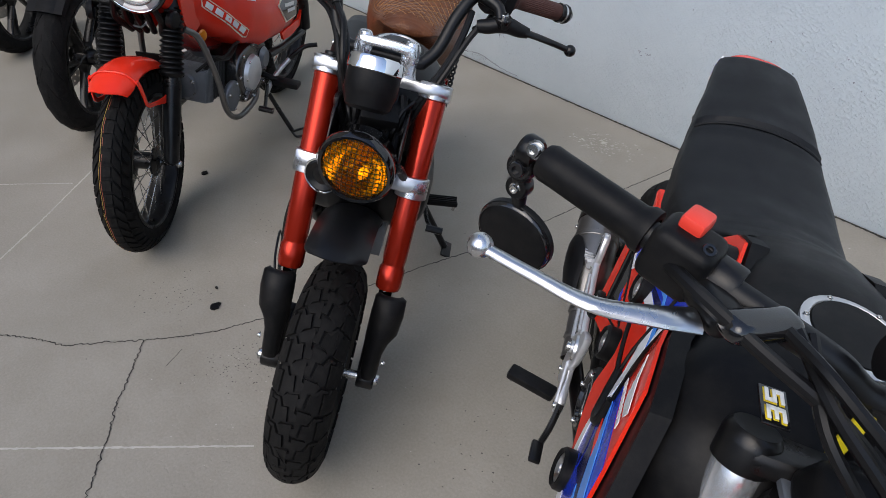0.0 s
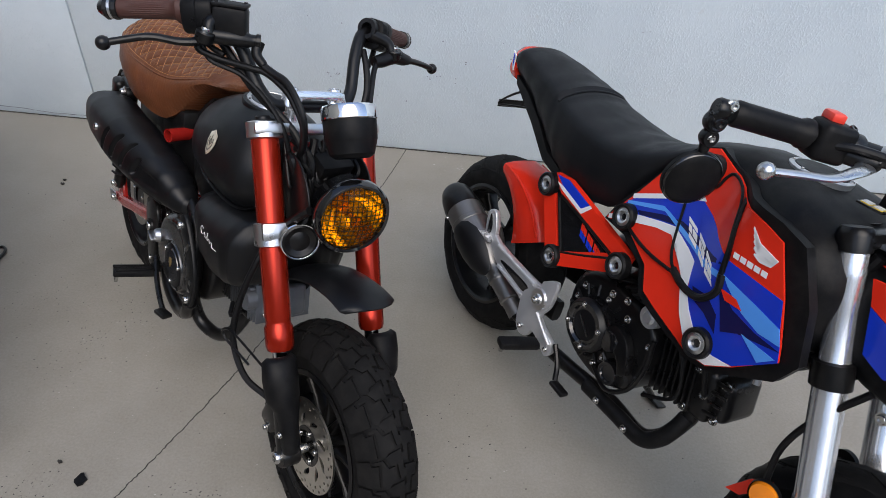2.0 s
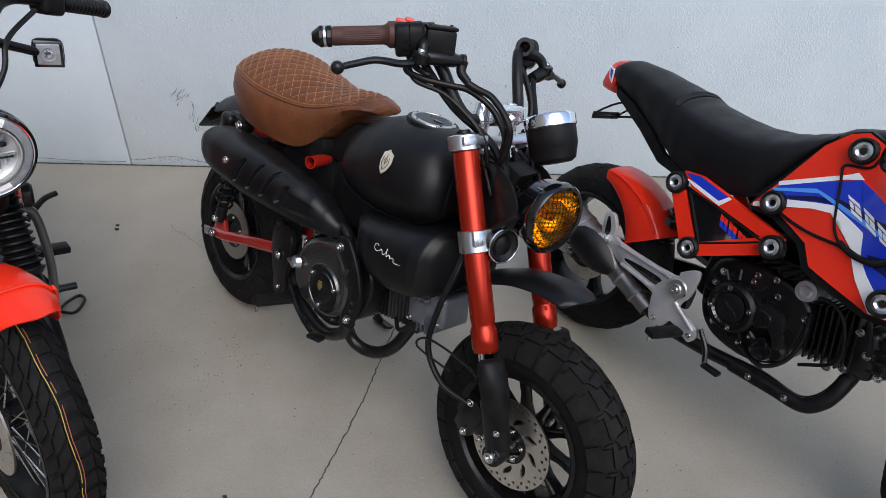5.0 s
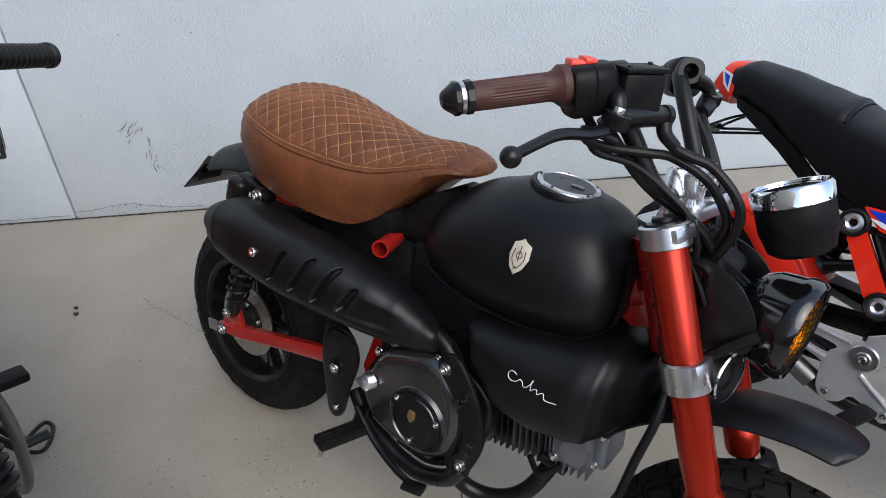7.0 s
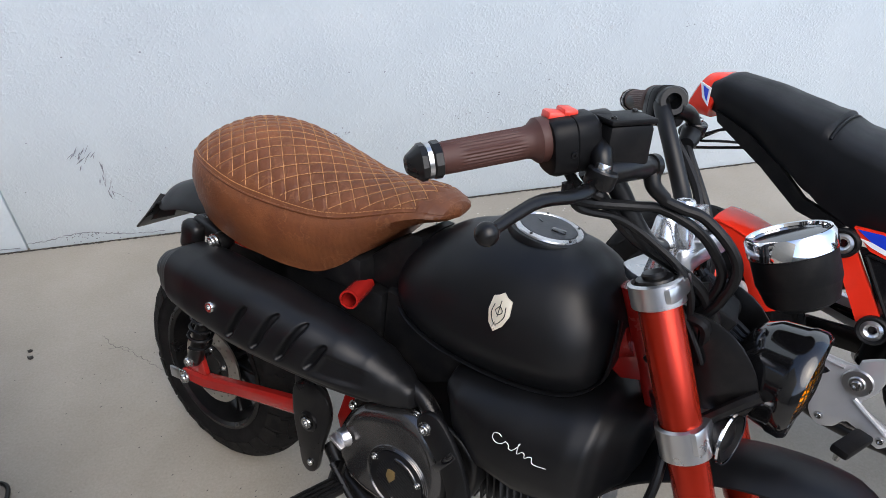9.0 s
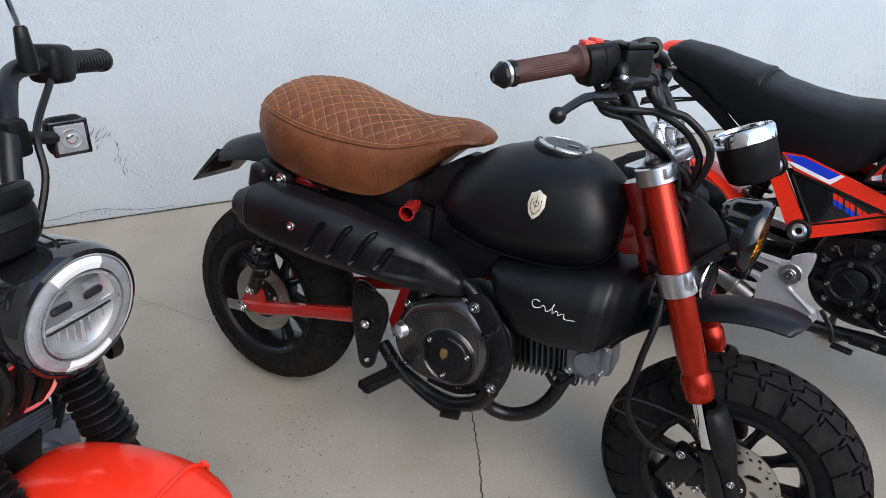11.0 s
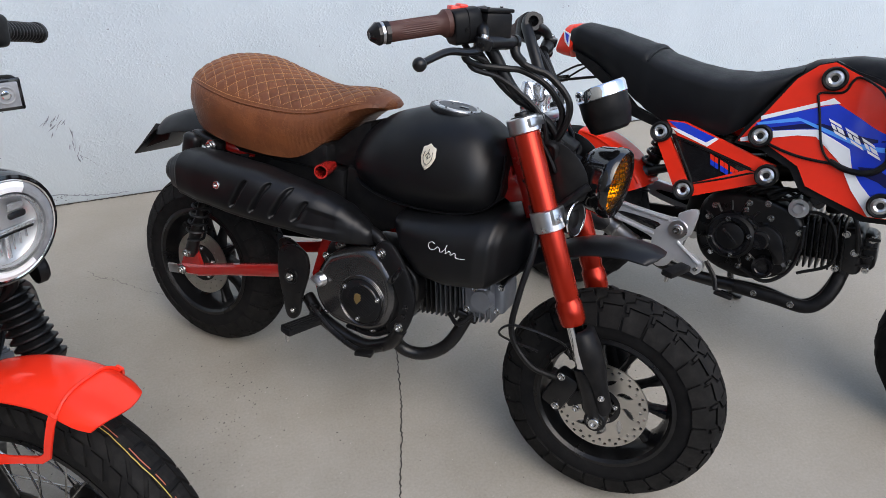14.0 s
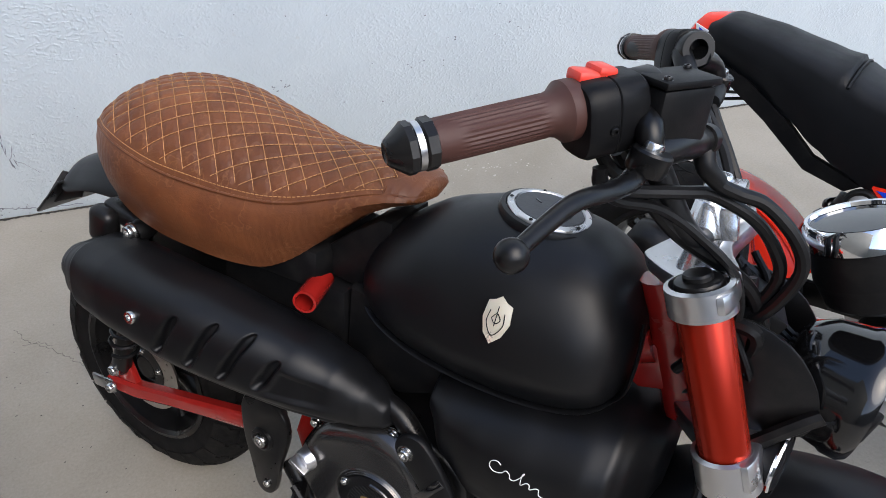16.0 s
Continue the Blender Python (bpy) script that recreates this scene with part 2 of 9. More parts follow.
def table(rows, x):
    """Smooth look-up of the columns of rows by their first one."""
    xs = [r[0] for r in rows]
    if x <= xs[0]:
        return rows[0][1:]
    for a, b in zip(rows, rows[1:]):
        if x <= b[0]:
            t = (x - a[0]) / (b[0] - a[0])
            t = t * t * (3 - 2 * t) * 0.5 + t * 0.5
            return tuple(p + (q - p) * t for p, q in zip(a[1:], b[1:]))
    return rows[-1][1:]


def skin(rings, closed=True, caps=True):
    bm = bmesh.new()
    vs = [[bm.verts.new(p) for p in r] for r in rings]
    n = len(vs[0])
    for a, b in zip(vs, vs[1:]):
        for i in range(n if closed else n - 1):
            j = (i + 1) % n
            bm.faces.new((a[i], a[j], b[j], b[i]))
    if caps and closed:
        bm.faces.new(vs[0][::-1])
        bm.faces.new(vs[-1])
    return bm


def tube(pts, r, seg=10, n=6, smooth=True, caps=True):
    """A round bar along pts; r may be a number or one radius for each end."""
    P = spline(pts, n) if smooth and len(pts) > 2 else [Vector(p) for p in pts]
    rings, up = [], None
    for i, p in enumerate(P):
        d = (P[min(i + 1, len(P) - 1)] - P[max(i - 1, 0)]).normalized()
        if up is None:
            up = d.orthogonal().normalized()
        up = (up - d * up.dot(d)).normalized()
        side = d.cross(up)
        rr = r if isinstance(r, (int, float)) else r[0] + (r[1] - r[0]) * i / (len(P) - 1)
        rings.append([p + rr * (math.cos(a) * up + math.sin(a) * side) for a in (2 * math.pi * k / seg for k in range(seg))])
    return skin(rings, True, caps)


def frame_to(origin, axis):
    """A matrix whose z axis points along axis."""
    return Matrix.Translation(origin) @ Vector(axis).to_track_quat("Z", "Y").to_matrix().to_4x4()


def lathe(profile, origin=(0, 0, 0), axis=(0, 0, 1), seg=32, closed=False):
    """profile: rows of radius and height along axis."""
    m = frame_to(origin, axis)
    prof = list(profile) + ([profile[0]] if closed else [])
    rings = [[m @ Vector((r * math.cos(a), r * math.sin(a), h)) for a in (2 * math.pi * k / seg for k in range(seg))] for r, h in prof]
    bm = skin(rings, True, False)
    bmesh.ops.remove_doubles(bm, verts=bm.verts, dist=1e-6)
    return bm


def box(c, size, bevel=0.003, rot=(0, 0, 0), seg=2):
    bm = bmesh.new()
    bmesh.ops.create_cube(bm, size=1, matrix=Matrix.Diagonal((*size, 1)))
    if bevel:
        bmesh.ops.bevel(bm, geom=list(bm.edges), offset=bevel, segments=seg, affect="EDGES", profile=0.5)
    bm.transform(pose(*c, *rot))
    return bm


def plate(outline, y0, y1, bevel=0.003, m=None, seg=2):
    """A flat piece with that outline in x and z, from y0 to y1."""
    bm = bmesh.new()
    a = [bm.verts.new((x, y0, z)) for x, z in outline]
    b = [bm.verts.new((x, y1, z)) for x, z in outline]
    n = len(a)
    bm.faces.new(a), bm.faces.new(b[::-1])
    for i in range(n):
        bm.faces.new((a[i], b[i], b[(i + 1) % n], a[(i + 1) % n]))
    bmesh.ops.recalc_face_normals(bm, faces=bm.faces)
    if bevel:
        rim = [e for e in bm.edges if any(len(f.verts) == n for f in e.link_faces)]
        bmesh.ops.bevel(bm, geom=rim, offset=bevel, segments=seg, affect="EDGES", profile=0.5)
    if m:
        bm.transform(m)
    return bm


def round_outline(pts, n=5):
    """A smooth closed outline through pts."""
    P = [Vector((*p, 0)) for p in pts]
    P = P[-1:] + P + P[:2]
    out = []
    for i in range(1, len(P) - 2):
        p0, p1, p2, p3 = P[i - 1], P[i], P[i + 1], P[i + 2]
        for k in range(n):
            t = k / n
            q = 0.5 * (2 * p1 + (p2 - p0) * t + (2 * p0 - 5 * p1 + 4 * p2 - p3) * t * t + (3 * p1 - p0 - 3 * p2 + p3) * t**3)
            out.append((q.x, q.y))
    return out


def oval(x, cy, cz, hw, up, down, power=2.4, n=28, tilt=0.0):
    """A ring in the plane across the bike; tilt moves its top forwards."""
    out = []
    for k in range(n):
        a = 2 * math.pi * k / n
        c, s = math.cos(a), math.sin(a)
        yy = math.copysign(abs(c) ** (2 / power), c) * hw
        zz = math.copysign(abs(s) ** (2 / power), s) * (up if s > 0 else down)
        out.append(Vector((x + tilt * zz, cy + yy, cz + zz)))
    return out


BOLTS = {}


def bolt(parent, at, axis, r=0.006, mat=None, name="bolt"):
    """A socket-head bolt."""
    mat = mat or M_STEEL
    key = (round(r, 4), mat.name)
    if key not in BOLTS:
        bm = lathe([(0, r * 0.35), (r * 0.5, r * 0.35), (r * 0.52, r * 0.8), (r * 0.88, r * 0.8), (r, r * 0.62), (r, 0), (r * 1.35, 0), (r * 1.35, -r * 0.3)], seg=12)
        BOLTS[key] = finish("bolt", bm, mat)
    ob = new(name, BOLTS[key])
    ob.parent = parent
    ob.matrix_basis = frame_to(at, axis)
    return ob


# ---------------------------------------------------------------- wheels
def tyre_ring(R, a, b, u, lift=0.0):
    """Radius and side offset of the tyre's skin at u from -1 (bead) to 1."""
    ph = u * radians(118)
    return R - b + (b + lift) * math.cos(ph), (a + lift) * math.sin(ph)


def tyre_mesh(R, a, b, seg=72):
    prof = [tyre_ring(R, a, b, u / 14) for u in range(-14, 15)]
    return lathe(prof, axis=(0, 1, 0), seg=seg)


def tread_mesh(R, a, b, rows, h=0.004):
    """rows: (count, u0, u1, filled share, skew, shift): blocks that stand proud of the tyre."""
    bm = bmesh.new()
    for count, u0, u1, fill, skew, shift in rows:
        for k in range(count):
            t0 = 2 * math.pi * (k + shift) / count
            t1 = t0 + 2 * math.pi * fill / count
            um = (u0 + u1) / 2
            lo, hi = [], []
            for u, base in ((u0, 0), (um, 1), (u1, 2)):
                for t in (t0, t1):
                    tt = t + skew * (base - 1) * (t1 - t0)
                    for lift, out in ((-0.002, lo), (h, hi)):
                        r, y = tyre_ring(R, a, b, u, lift)
                        out.append(bm.verts.new((r * math.cos(tt), y, r * math.sin(tt))))
            for i in (0, 2):
                bm.faces.new((hi[i], hi[i + 1], hi[i + 3], hi[i + 2]))
            for i, j in ((0, 1), (1, 3), (3, 5), (5, 4), (4, 2), (2, 0)):
                bm.faces.new((lo[i], lo[j], hi[j], hi[i]))
    return bm


def tread_poly(R, a, b, pitches, shapes, h=0.004):
    """Tread blocks drawn as outlines: shapes hold corners (share of a pitch, u), repeated round the tyre."""
    bm = bmesh.new()
    for k in range(pitches):
        for shape in shapes:
            lo, hi = [], []
            for p, u in shape:
                t = 2 * math.pi * (k + p) / pitches
                for lift, out in ((-0.002, lo), (h, hi)):
                    r, y = tyre_ring(R, a, b, u, lift)
                    out.append(bm.verts.new((r * math.cos(t), y, r * math.sin(t))))
            n = len(shape)
            bmesh.ops.triangulate(bm, faces=[bm.faces.new(hi)]) if n > 4 else bm.faces.new(hi)
            for i in range(n):
                bm.faces.new((lo[i], lo[(i + 1) % n], hi[(i + 1) % n], hi[i]))
    return bm


def disc_mesh(r0, r1, th, y, swirls=0):
    """A brake disc round the y axis, drilled in its outer band and, with swirls, slotted inside it."""
    bm = bmesh.new()
    seg, rows = (360, 34) if swirls else (180, 20)
    radii = [r0 + (r1 - r0) * f / rows for f in range(rows + 1)]
    V = [[[bm.verts.new((r * math.cos(2 * math.pi * k / seg), yy, r * math.sin(2 * math.pi * k / seg))) for r in radii] for k in range(seg)] for yy in (y, y + th)]

    def hole(k, j):
        f = (j + 0.5) / rows
        if swirls:
            turn = (k / seg * swirls + f * 1.1) % 1.0
            if 0.14 < f < 0.58 and abs(turn - 0.5) < 0.17 * math.sin(math.pi * (f - 0.14) / 0.44) + 0.02:
                return True
            return (rows - 6 < j < rows - 2 and k % 15 < 4) or (rows - 11 < j < rows - 7 and (k + 7) % 15 < 4)
        return (j in (6, 7) and k % 10 in (0, 1)) or (j in (13, 14) and k % 10 in (5, 6))

    H = [[hole(k, j) for j in range(rows)] for k in range(seg)]
    for k in range(seg):
        q = (k + 1) % seg
        for j in range(rows):
            c = [(k, j), (q, j), (q, j + 1), (k, j + 1)]
            if H[k][j]:
                near = (H[k][j - 1] if j else True, H[q][j], H[k][j + 1] if j + 1 < rows else True, H[k - 1][j])
                for ((k0, j0), (k1, j1)), open_ in zip(zip(c, c[1:] + c[:1]), near):
                    if not open_:
                        bm.faces.new((V[0][k0][j0], V[0][k1][j1], V[1][k1][j1], V[1][k0][j0]))
            else:
                bm.faces.new([V[0][i][n] for i, n in c])
                bm.faces.new([V[1][i][n] for i, n in reversed(c)])
        for j in (0, rows):
            bm.faces.new((V[0][k][j], V[0][q][j], V[1][q][j], V[1][k][j]))
    return bm


def cast_wheel(name, parent, at, R, a, b, rows, spokes=5, twin=True, disc=None, mat=None, tread_h=0.006, label="", swirls=0, pitches=0):
    """A cast wheel with its tyre; at: the axle's middle. disc: inner and outer radius and side offset."""
    T = Matrix.Translation(at)
    rb, yb = tyre_ring(R, a, b, 1.0)
    rim = [(rb + 0.004, -yb - 0.004), (rb - 0.004, -yb - 0.006), (rb - 0.010, -yb), (rb - 0.012, -yb + 0.014), (rb - 0.018, -yb * 0.45), (rb - 0.020, 0), (rb - 0.018, yb * 0.45), (rb - 0.012, yb - 0.014),
           (rb - 0.010, yb), (rb - 0.004, yb + 0.006), (rb + 0.004, yb + 0.004), (rb - 0.005, yb * 0.6), (rb - 0.010, 0), (rb - 0.005, -yb * 0.6)]
    pieces = [lathe(rim, axis=(0, 1, 0), seg=64, closed=True)]
    pieces.append(lathe([(0, -0.05), (0.022, -0.05), (0.03, -0.042), (0.034, -0.02), (0.034, 0.02), (0.03, 0.042), (0.022, 0.05), (0, 0.05)], axis=(0, 1, 0), seg=28))
    arms = []
    for k in range(spokes):
        for off in ((-0.17, 0.17) if twin else (0,)):
            s = skin([[Vector((rr, sy * w2, sx * w1)) for sx, sy in ((-1, -1), (-0.6, -1.3), (0.6, -1.3), (1, -1), (1, 1), (0.6, 1.3), (-0.6, 1.3), (-1, 1))]
                      for rr, w1, w2 in ((0.024, 0.012, 0.02), (0.06, 0.0062, 0.013), (rb - 0.05, 0.0050, 0.011), (rb - 0.014, 0.0095, 0.014))])
            s.transform(T @ Matrix.Rotation(2 * math.pi * k / spokes + off * 1.15, 4, "Y") @ Matrix.Translation((0, 0, 0.012 if off > 0 else -0.012 if off < 0 else 0)))
            arms.append(s)
    w, hub = pieces
    w.transform(T), hub.transform(T)
    wheel = part(name, w, mat or M_BLACK_METAL, parent, label)
    part("hub", hub, mat or M_BLACK_METAL, wheel)
    for s in arms:
        part("wheel_spoke", s, mat or M_BLACK_METAL, wheel)
    t = tyre_mesh(R, a, b)
    t.transform(T)
    tyre = part("tyre", t, M_RUBBER, wheel)
    t = tread_poly(R, a, b, pitches, rows, tread_h) if pitches else tread_mesh(R, a, b, rows, tread_h)
    t.transform(T)
    part("tread", t, M_TREAD, wheel, angle=50)
    if disc:
        d = disc_mesh(disc[0], disc[1], 0.004, disc[2], swirls=swirls)
        d.transform(T)
        dd = part("brake_disc", d, M_DISC, wheel, "drilled steel brake disc", angle=25)
        c = lathe([(0.03, 0), (disc[0] + 0.006, 0), (disc[0] + 0.006, 0.006), (0.03, 0.008)], (at[0], at[1] + disc[2] - 0.001, at[2]), (0, 1, 0), 24)
        part("disc_carrier", c, M_BLACK_METAL, wheel)
        for k in range(5):
            ang = 2 * math.pi * k / 5 + 0.3
            bolt(wheel, (at[0] + (disc[0] - 0.004) * math.cos(ang), at[1] + disc[2] - 0.001, at[2] + (disc[0] - 0.004) * math.sin(ang)), (0, math.copysign(1, disc[2]), 0), 0.005)
    return wheel


BLOCKS = []
for o in (1, -1):
    q = 0.0 if o > 0 else 0.5
    for shape in ([(0.03, 0.72), (0.92, 0.72), (0.98, 0.50), (0.80, 0.47), (0.82, 0.36), (0.06, 0.36), (0.02, 0.50)],
                  [(0.10, 0.325), (0.88, 0.325), (0.86, 0.42), (0.95, 0.43), (1.0, 0.30), (0.72, 0.23), (0.75, 0.13), (0.26, 0.10), (0.20, 0.20), (0.02, 0.24)],
                  [(0.30, 0.065), (0.80, 0.10), (0.78, 0.19), (1.06, 0.265), (1.16, 0.20), (1.24, 0.015), (0.62, 0.015), (0.58, -0.03), (0.34, -0.03)]):
        cp, cu = sum(p for p, u in shape) / len(shape), sum(u for p, u in shape) / len(shape)
        BLOCKS.append([(cp + (p - cp) * 0.955 + q, (cu + (u - cu) * 0.955) * o) for p, u in shape])
SLICK = [(18, -0.60, -0.30, 0.90, 0.3, 0.0), (18, -0.27, -0.02, 0.93, 0.35, 0.4), (18, 0.02, 0.27, 0.93, -0.35, 0.9), (18, 0.30, 0.60, 0.90, -0.3, 0.45)]


# ---------------------------------------------------------------- ground and wall
WALL_Y = 2.756
bm = bmesh.new()
bmesh.ops.create_grid(bm, x_segments=8, y_segments=8, size=60)
tagged(part("ground", bm, M_CONCRETE), "grey weathered concrete yard with cracks and stains", "ground", kind="structure")


def crack(name, pts, width, seed, label, mat=None, jag=0.006):
    """A thin, uneven crack that lies in the concrete."""
    rnd = random.Random(seed)
    P = []
    for a, b in zip(pts, pts[1:]):
        a, b = Vector((*a, 0)), Vector((*b, 0))
        n = max(2, int((b - a).length / 0.006))
        side = (b - a).normalized().cross(Vector((0, 0, 1)))
        P += [a + (b - a) * (k / n) + side * (rnd.uniform(-jag, jag) if k else 0) for k in range(n)]
    P.append(Vector((*pts[-1], 0)))
    bm = bmesh.new()
    rows = []
    for i, p in enumerate(P):
        d = (P[min(i + 1, len(P) - 1)] - P[max(i - 1, 0)]).normalized()
        s = d.cross(Vector((0, 0, 1)))
        w = width * rnd.uniform(0.45, 1.0) * 0.5
        rows.append((bm.verts.new(p + s * w + Vector((0, 0, 0.0012))), bm.verts.new(p - s * w + Vector((0, 0, 0.0012)))))
    for (a, b), (c, d) in zip(rows, rows[1:]):
        bm.faces.new((a, b, d, c))
    return tagged(part(name, bm, mat or M_DIRT), label, "crack", kind="structure")


crack("ground_crack", [(0.064, 2.75), (0.031, 2.452), (-0.011, 2.207), (-0.036, 1.972), (-0.06, 1.8), (-0.11, 1.604), (-0.148, 1.408), (-0.185, 1.27), (-0.231, 1.118), (-0.262, 1.02), (-0.305, 0.935), (-0.362, 0.848)], 0.0042, 1, "long dark crack across the concrete", jag=0.0022)
crack("ground_crack", [(-0.362, 0.848), (-0.427, 0.76), (-0.486, 0.675), (-0.564, 0.623), (-0.639, 0.556), (-0.9, 0.35), (-1.4, 0.0)], 0.0042, 2, "branching dark crack in the concrete", jag=0.004)
crack("ground_crack", [(-0.362, 0.848), (-0.27, 0.785), (-0.187, 0.721), (-0.101, 0.675), (-0.017, 0.619), (0.1, 0.53), (0.5, 0.2)], 0.0042, 3, "branching dark crack in the concrete", jag=0.004)

# the wall is cast in two bays with an open joint between them
for x0, x1 in ((-9.0, -1.328), (-1.322, 9.0)):
    b = box(((x0 + x1) / 2, WALL_Y + 0.1, 1.6), (x1 - x0, 0.2, 3.2), 0.004)
    tagged(part("wall_north", b, M_STUCCO), "white painted rough stucco wall with scuffs", "wall", kind="structure")
# unseen walls added to block sky light; the west one darkens the left side
for name, at, size in (("unseen_wall_south", (0, -5.6, 1.3), (18.0, 0.2, 2.6)), ("unseen_wall_west", (-4.7, -1.4, 3.9), (0.2, 8.2, 7.8)), ("unseen_wall_east", (9.1, -1.4, 0.8), (0.2, 8.2, 1.6))):
    tagged(part(name, box(at, size, 0.004), M_CONCRETE), "added grey wall out of view that blocks sky light", "wall", kind="structure")
b = box((-1.325, WALL_Y + 0.11, 1.6), (0.03, 0.16, 3.19), 0)
tagged(part("wall_joint", b, M_DIRT), "dark open joint between two wall bays", "wall joint", kind="structure")
crack("wall_foot_gap", [(-9, WALL_Y - 0.005), (9, WALL_Y - 0.005)], 0.012, 7, "dark gap where the wall meets the concrete", jag=0.002)


def scuff(x, z, w, h, lean, seed):
    rnd = random.Random(seed)
    bm = bmesh.new()
    for k in range(14):
        cx, cz = x + rnd.gauss(0, w / 3), z + rnd.gauss(0, h / 3)
        l, t = rnd.uniform(0.006, 0.024), rnd.uniform(0.0008, 0.0026)
        a = radians(lean + rnd.uniform(-20, 20))
        d, s = Vector((math.cos(a), 0, math.sin(a))) * l, Vector((-math.sin(a), 0, math.cos(a))) * t
        c = Vector((cx, WALL_Y - 0.0035, cz))
        bm.faces.new([bm.verts.new(c + v) for v in (-d, s * 0.8, d, -s)])
    tagged(part("wall_scuff", bm, M_SCUFF), "grey rubber scuff on the white wall", "scuff", kind="structure")


M_SCUFF = material("grey_scuff", (0.22, 0.24, 0.29), 0.7, vary=0.3)
scuff(-1.053, 0.32, 0.06, 0.05, 55, 1)
scuff(-1.008, 0.225, 0.02, 0.09, 78, 2)


# ---------------------------------------------------------------- the black and red bike
def small_bike():
    root = new("motorcycle")
    tagged(root, "matt black and red mini motorcycle with tan quilted seat", "motorcycle", "parked motorcycles")

    # wheels
    rear = cast_wheel("rear_wheel", root, (0.024, 0, 0.235), 0.234, 0.057, 0.06, BLOCKS, 10, False, (0.045, 0.086, -0.052), tread_h=0.003, pitches=26)
    front = cast_wheel("front_wheel", root, (1.112, 0, 0.235), 0.227, 0.053, 0.058, BLOCKS, 10, False, (0.034, 0.0935, -0.058), tread_h=0.0055, swirls=9, pitches=26)

    # fork
    fx = lambda z: 0.865 + (0.779 - z) * 0.4545
    ax = Vector((0.4545, 0, -1)).normalized()
    P = lambda z, y=0.0: Vector((fx(z), y, z))
    for s in (-1, 1):
        y = 0.0985 * s
        leg = part("fork_leg", lathe([(0, -0.002), (0.0235, -0.002), (0.0245, 0), (0.0235, 0.32), (0.0222, 0.33), (0.0222, 0.336), (0.0255, 0.342), (0.0255, 0.376), (0.023, 0.384), (0.016, 0.384)], P(0.765, y), ax, 28), M_COPPER, root, "red anodised fork tube")
        part("stanchion", lathe([(0.0155, 0.36), (0.0155, 0.6)], P(0.765, y), ax, 20), M_CHROME, leg, "chromed inner tube")
        part("fork_cap", lathe([(0, -0.014), (0.012, -0.014), (0.0135, -0.012), (0.0135, -0.008), (0.021, -0.007), (0.0225, -0.004), (0.0225, 0.004)], P(0.779, y), ax, 12), M_BLACK_METAL, leg)
        for z, h in ((0.770, 0.03), (0.606, 0.042)):
            part("fork_clamp", lathe([(0.026, -h / 2), (0.0305, -h / 2 + 0.002), (0.0305, h / 2 - 0.002), (0.026, h / 2)], P(z, y), ax, 28), M_ALU, leg, "bare aluminium clamp")
        # guard in front of the inner tube and the axle lug
        rings = []
        for z, off, w, dpt in ((0.410, 0.011, 0.024, 0.014), (0.404, 0.012, 0.0315, 0.024), (0.375, 0.012, 0.033, 0.029), (0.338, 0.010, 0.031, 0.029), (0.318, 0.005, 0.023, 0.026), (0.295, 0.003, 0.018, 0.021), (0.255, 0.002, 0.017, 0.019), (0.242, 0.002, 0.014, 0.014)):
            c = P(z, y + off * s) + Vector((0.016, 0, 0.007))
            arc_ = [radians(d) for d in range(-100, 101, 20)]
            rings.append([c + Vector((math.cos(q) * d_ * 0.91, math.sin(q) * w_ , math.cos(q) * d_ * 0.41)) for q, d_, w_ in [(q, dpt, w) for q in arc_] + [(q, dpt - 0.004, w - 0.004) for q in reversed(arc_)]])
        part("fork_guard", skin(rings), M_BLACK_PLASTIC, leg, angle=50)
        lug = box(P(0.265, y), (0.03, 0.026, 0.11), 0.008, (0, -23.7, 0))
        part("axle_lug", join(lug, lathe([(0, -0.018), (0.02, -0.018), (0.022, -0.014), (0.022, 0.014), (0.02, 0.018), (0, 0.018)], (1.113, y, 0.232), (0, 1, 0), 20)), M_BLACK_METAL, leg)
        part("lower_leg", lathe([(0.0158, 0.474), (0.0205, 0.476), (0.0215, 0.482), (0.0205, 0.50), (0.0205, 0.585), (0.016, 0.60), (0, 0.602)], P(0.765, y), ax, 24), M_BLACK_METAL, leg, "black cast lower fork leg")
        bolt(leg, (1.113, y + 0.018 * s, 0.232), (0, s, 0), 0.0115, name="axle_nut")
        for zz, dx in ((0.335, 0.02), (0.292, 0.03)):
            bolt(leg, P(zz, y + 0.026 * s) + Vector((dx, 0, 0.0)), (0.2, s, 0), 0.0048)
    part("front_axle", tube([(1.118, -0.11, 0.24), (1.118, 0.11, 0.24)], 0.009, 12), M_STEEL, root)
    # yokes
    for z, th in ((0.766, 0.018), (0.606, 0.03)):
        c = P(z)
        yk = plate(round_outline([(-0.045, -0.02), (-0.05, 0.02), (0.02, 0.115), (0.04, 0.118), (0.045, 0.07), (0.03, 0), (0.045, -0.07), (0.04, -0.118), (0.02, -0.115)][::-1], 3), -th / 2, th / 2, 0.003)
        yk.transform(Matrix.Translation(c - Vector((0.015, 0, 0))) @ Matrix.Rotation(radians(-23.7), 4, "Y") @ Matrix.Rotation(radians(90), 4, "X"))
        part("yoke", yk, M_ALU, root, "bare aluminium yoke")
    part("steering_head", tube([P(0.75) - Vector((0.05, 0, 0.02)), P(0.6) - Vector((0.05, 0, 0.02))], 0.026, 20, smooth=False), M_RED_FRAME, root)

    # handlebar and its bridge clamp
    hx, hz = 0.852, 0.808
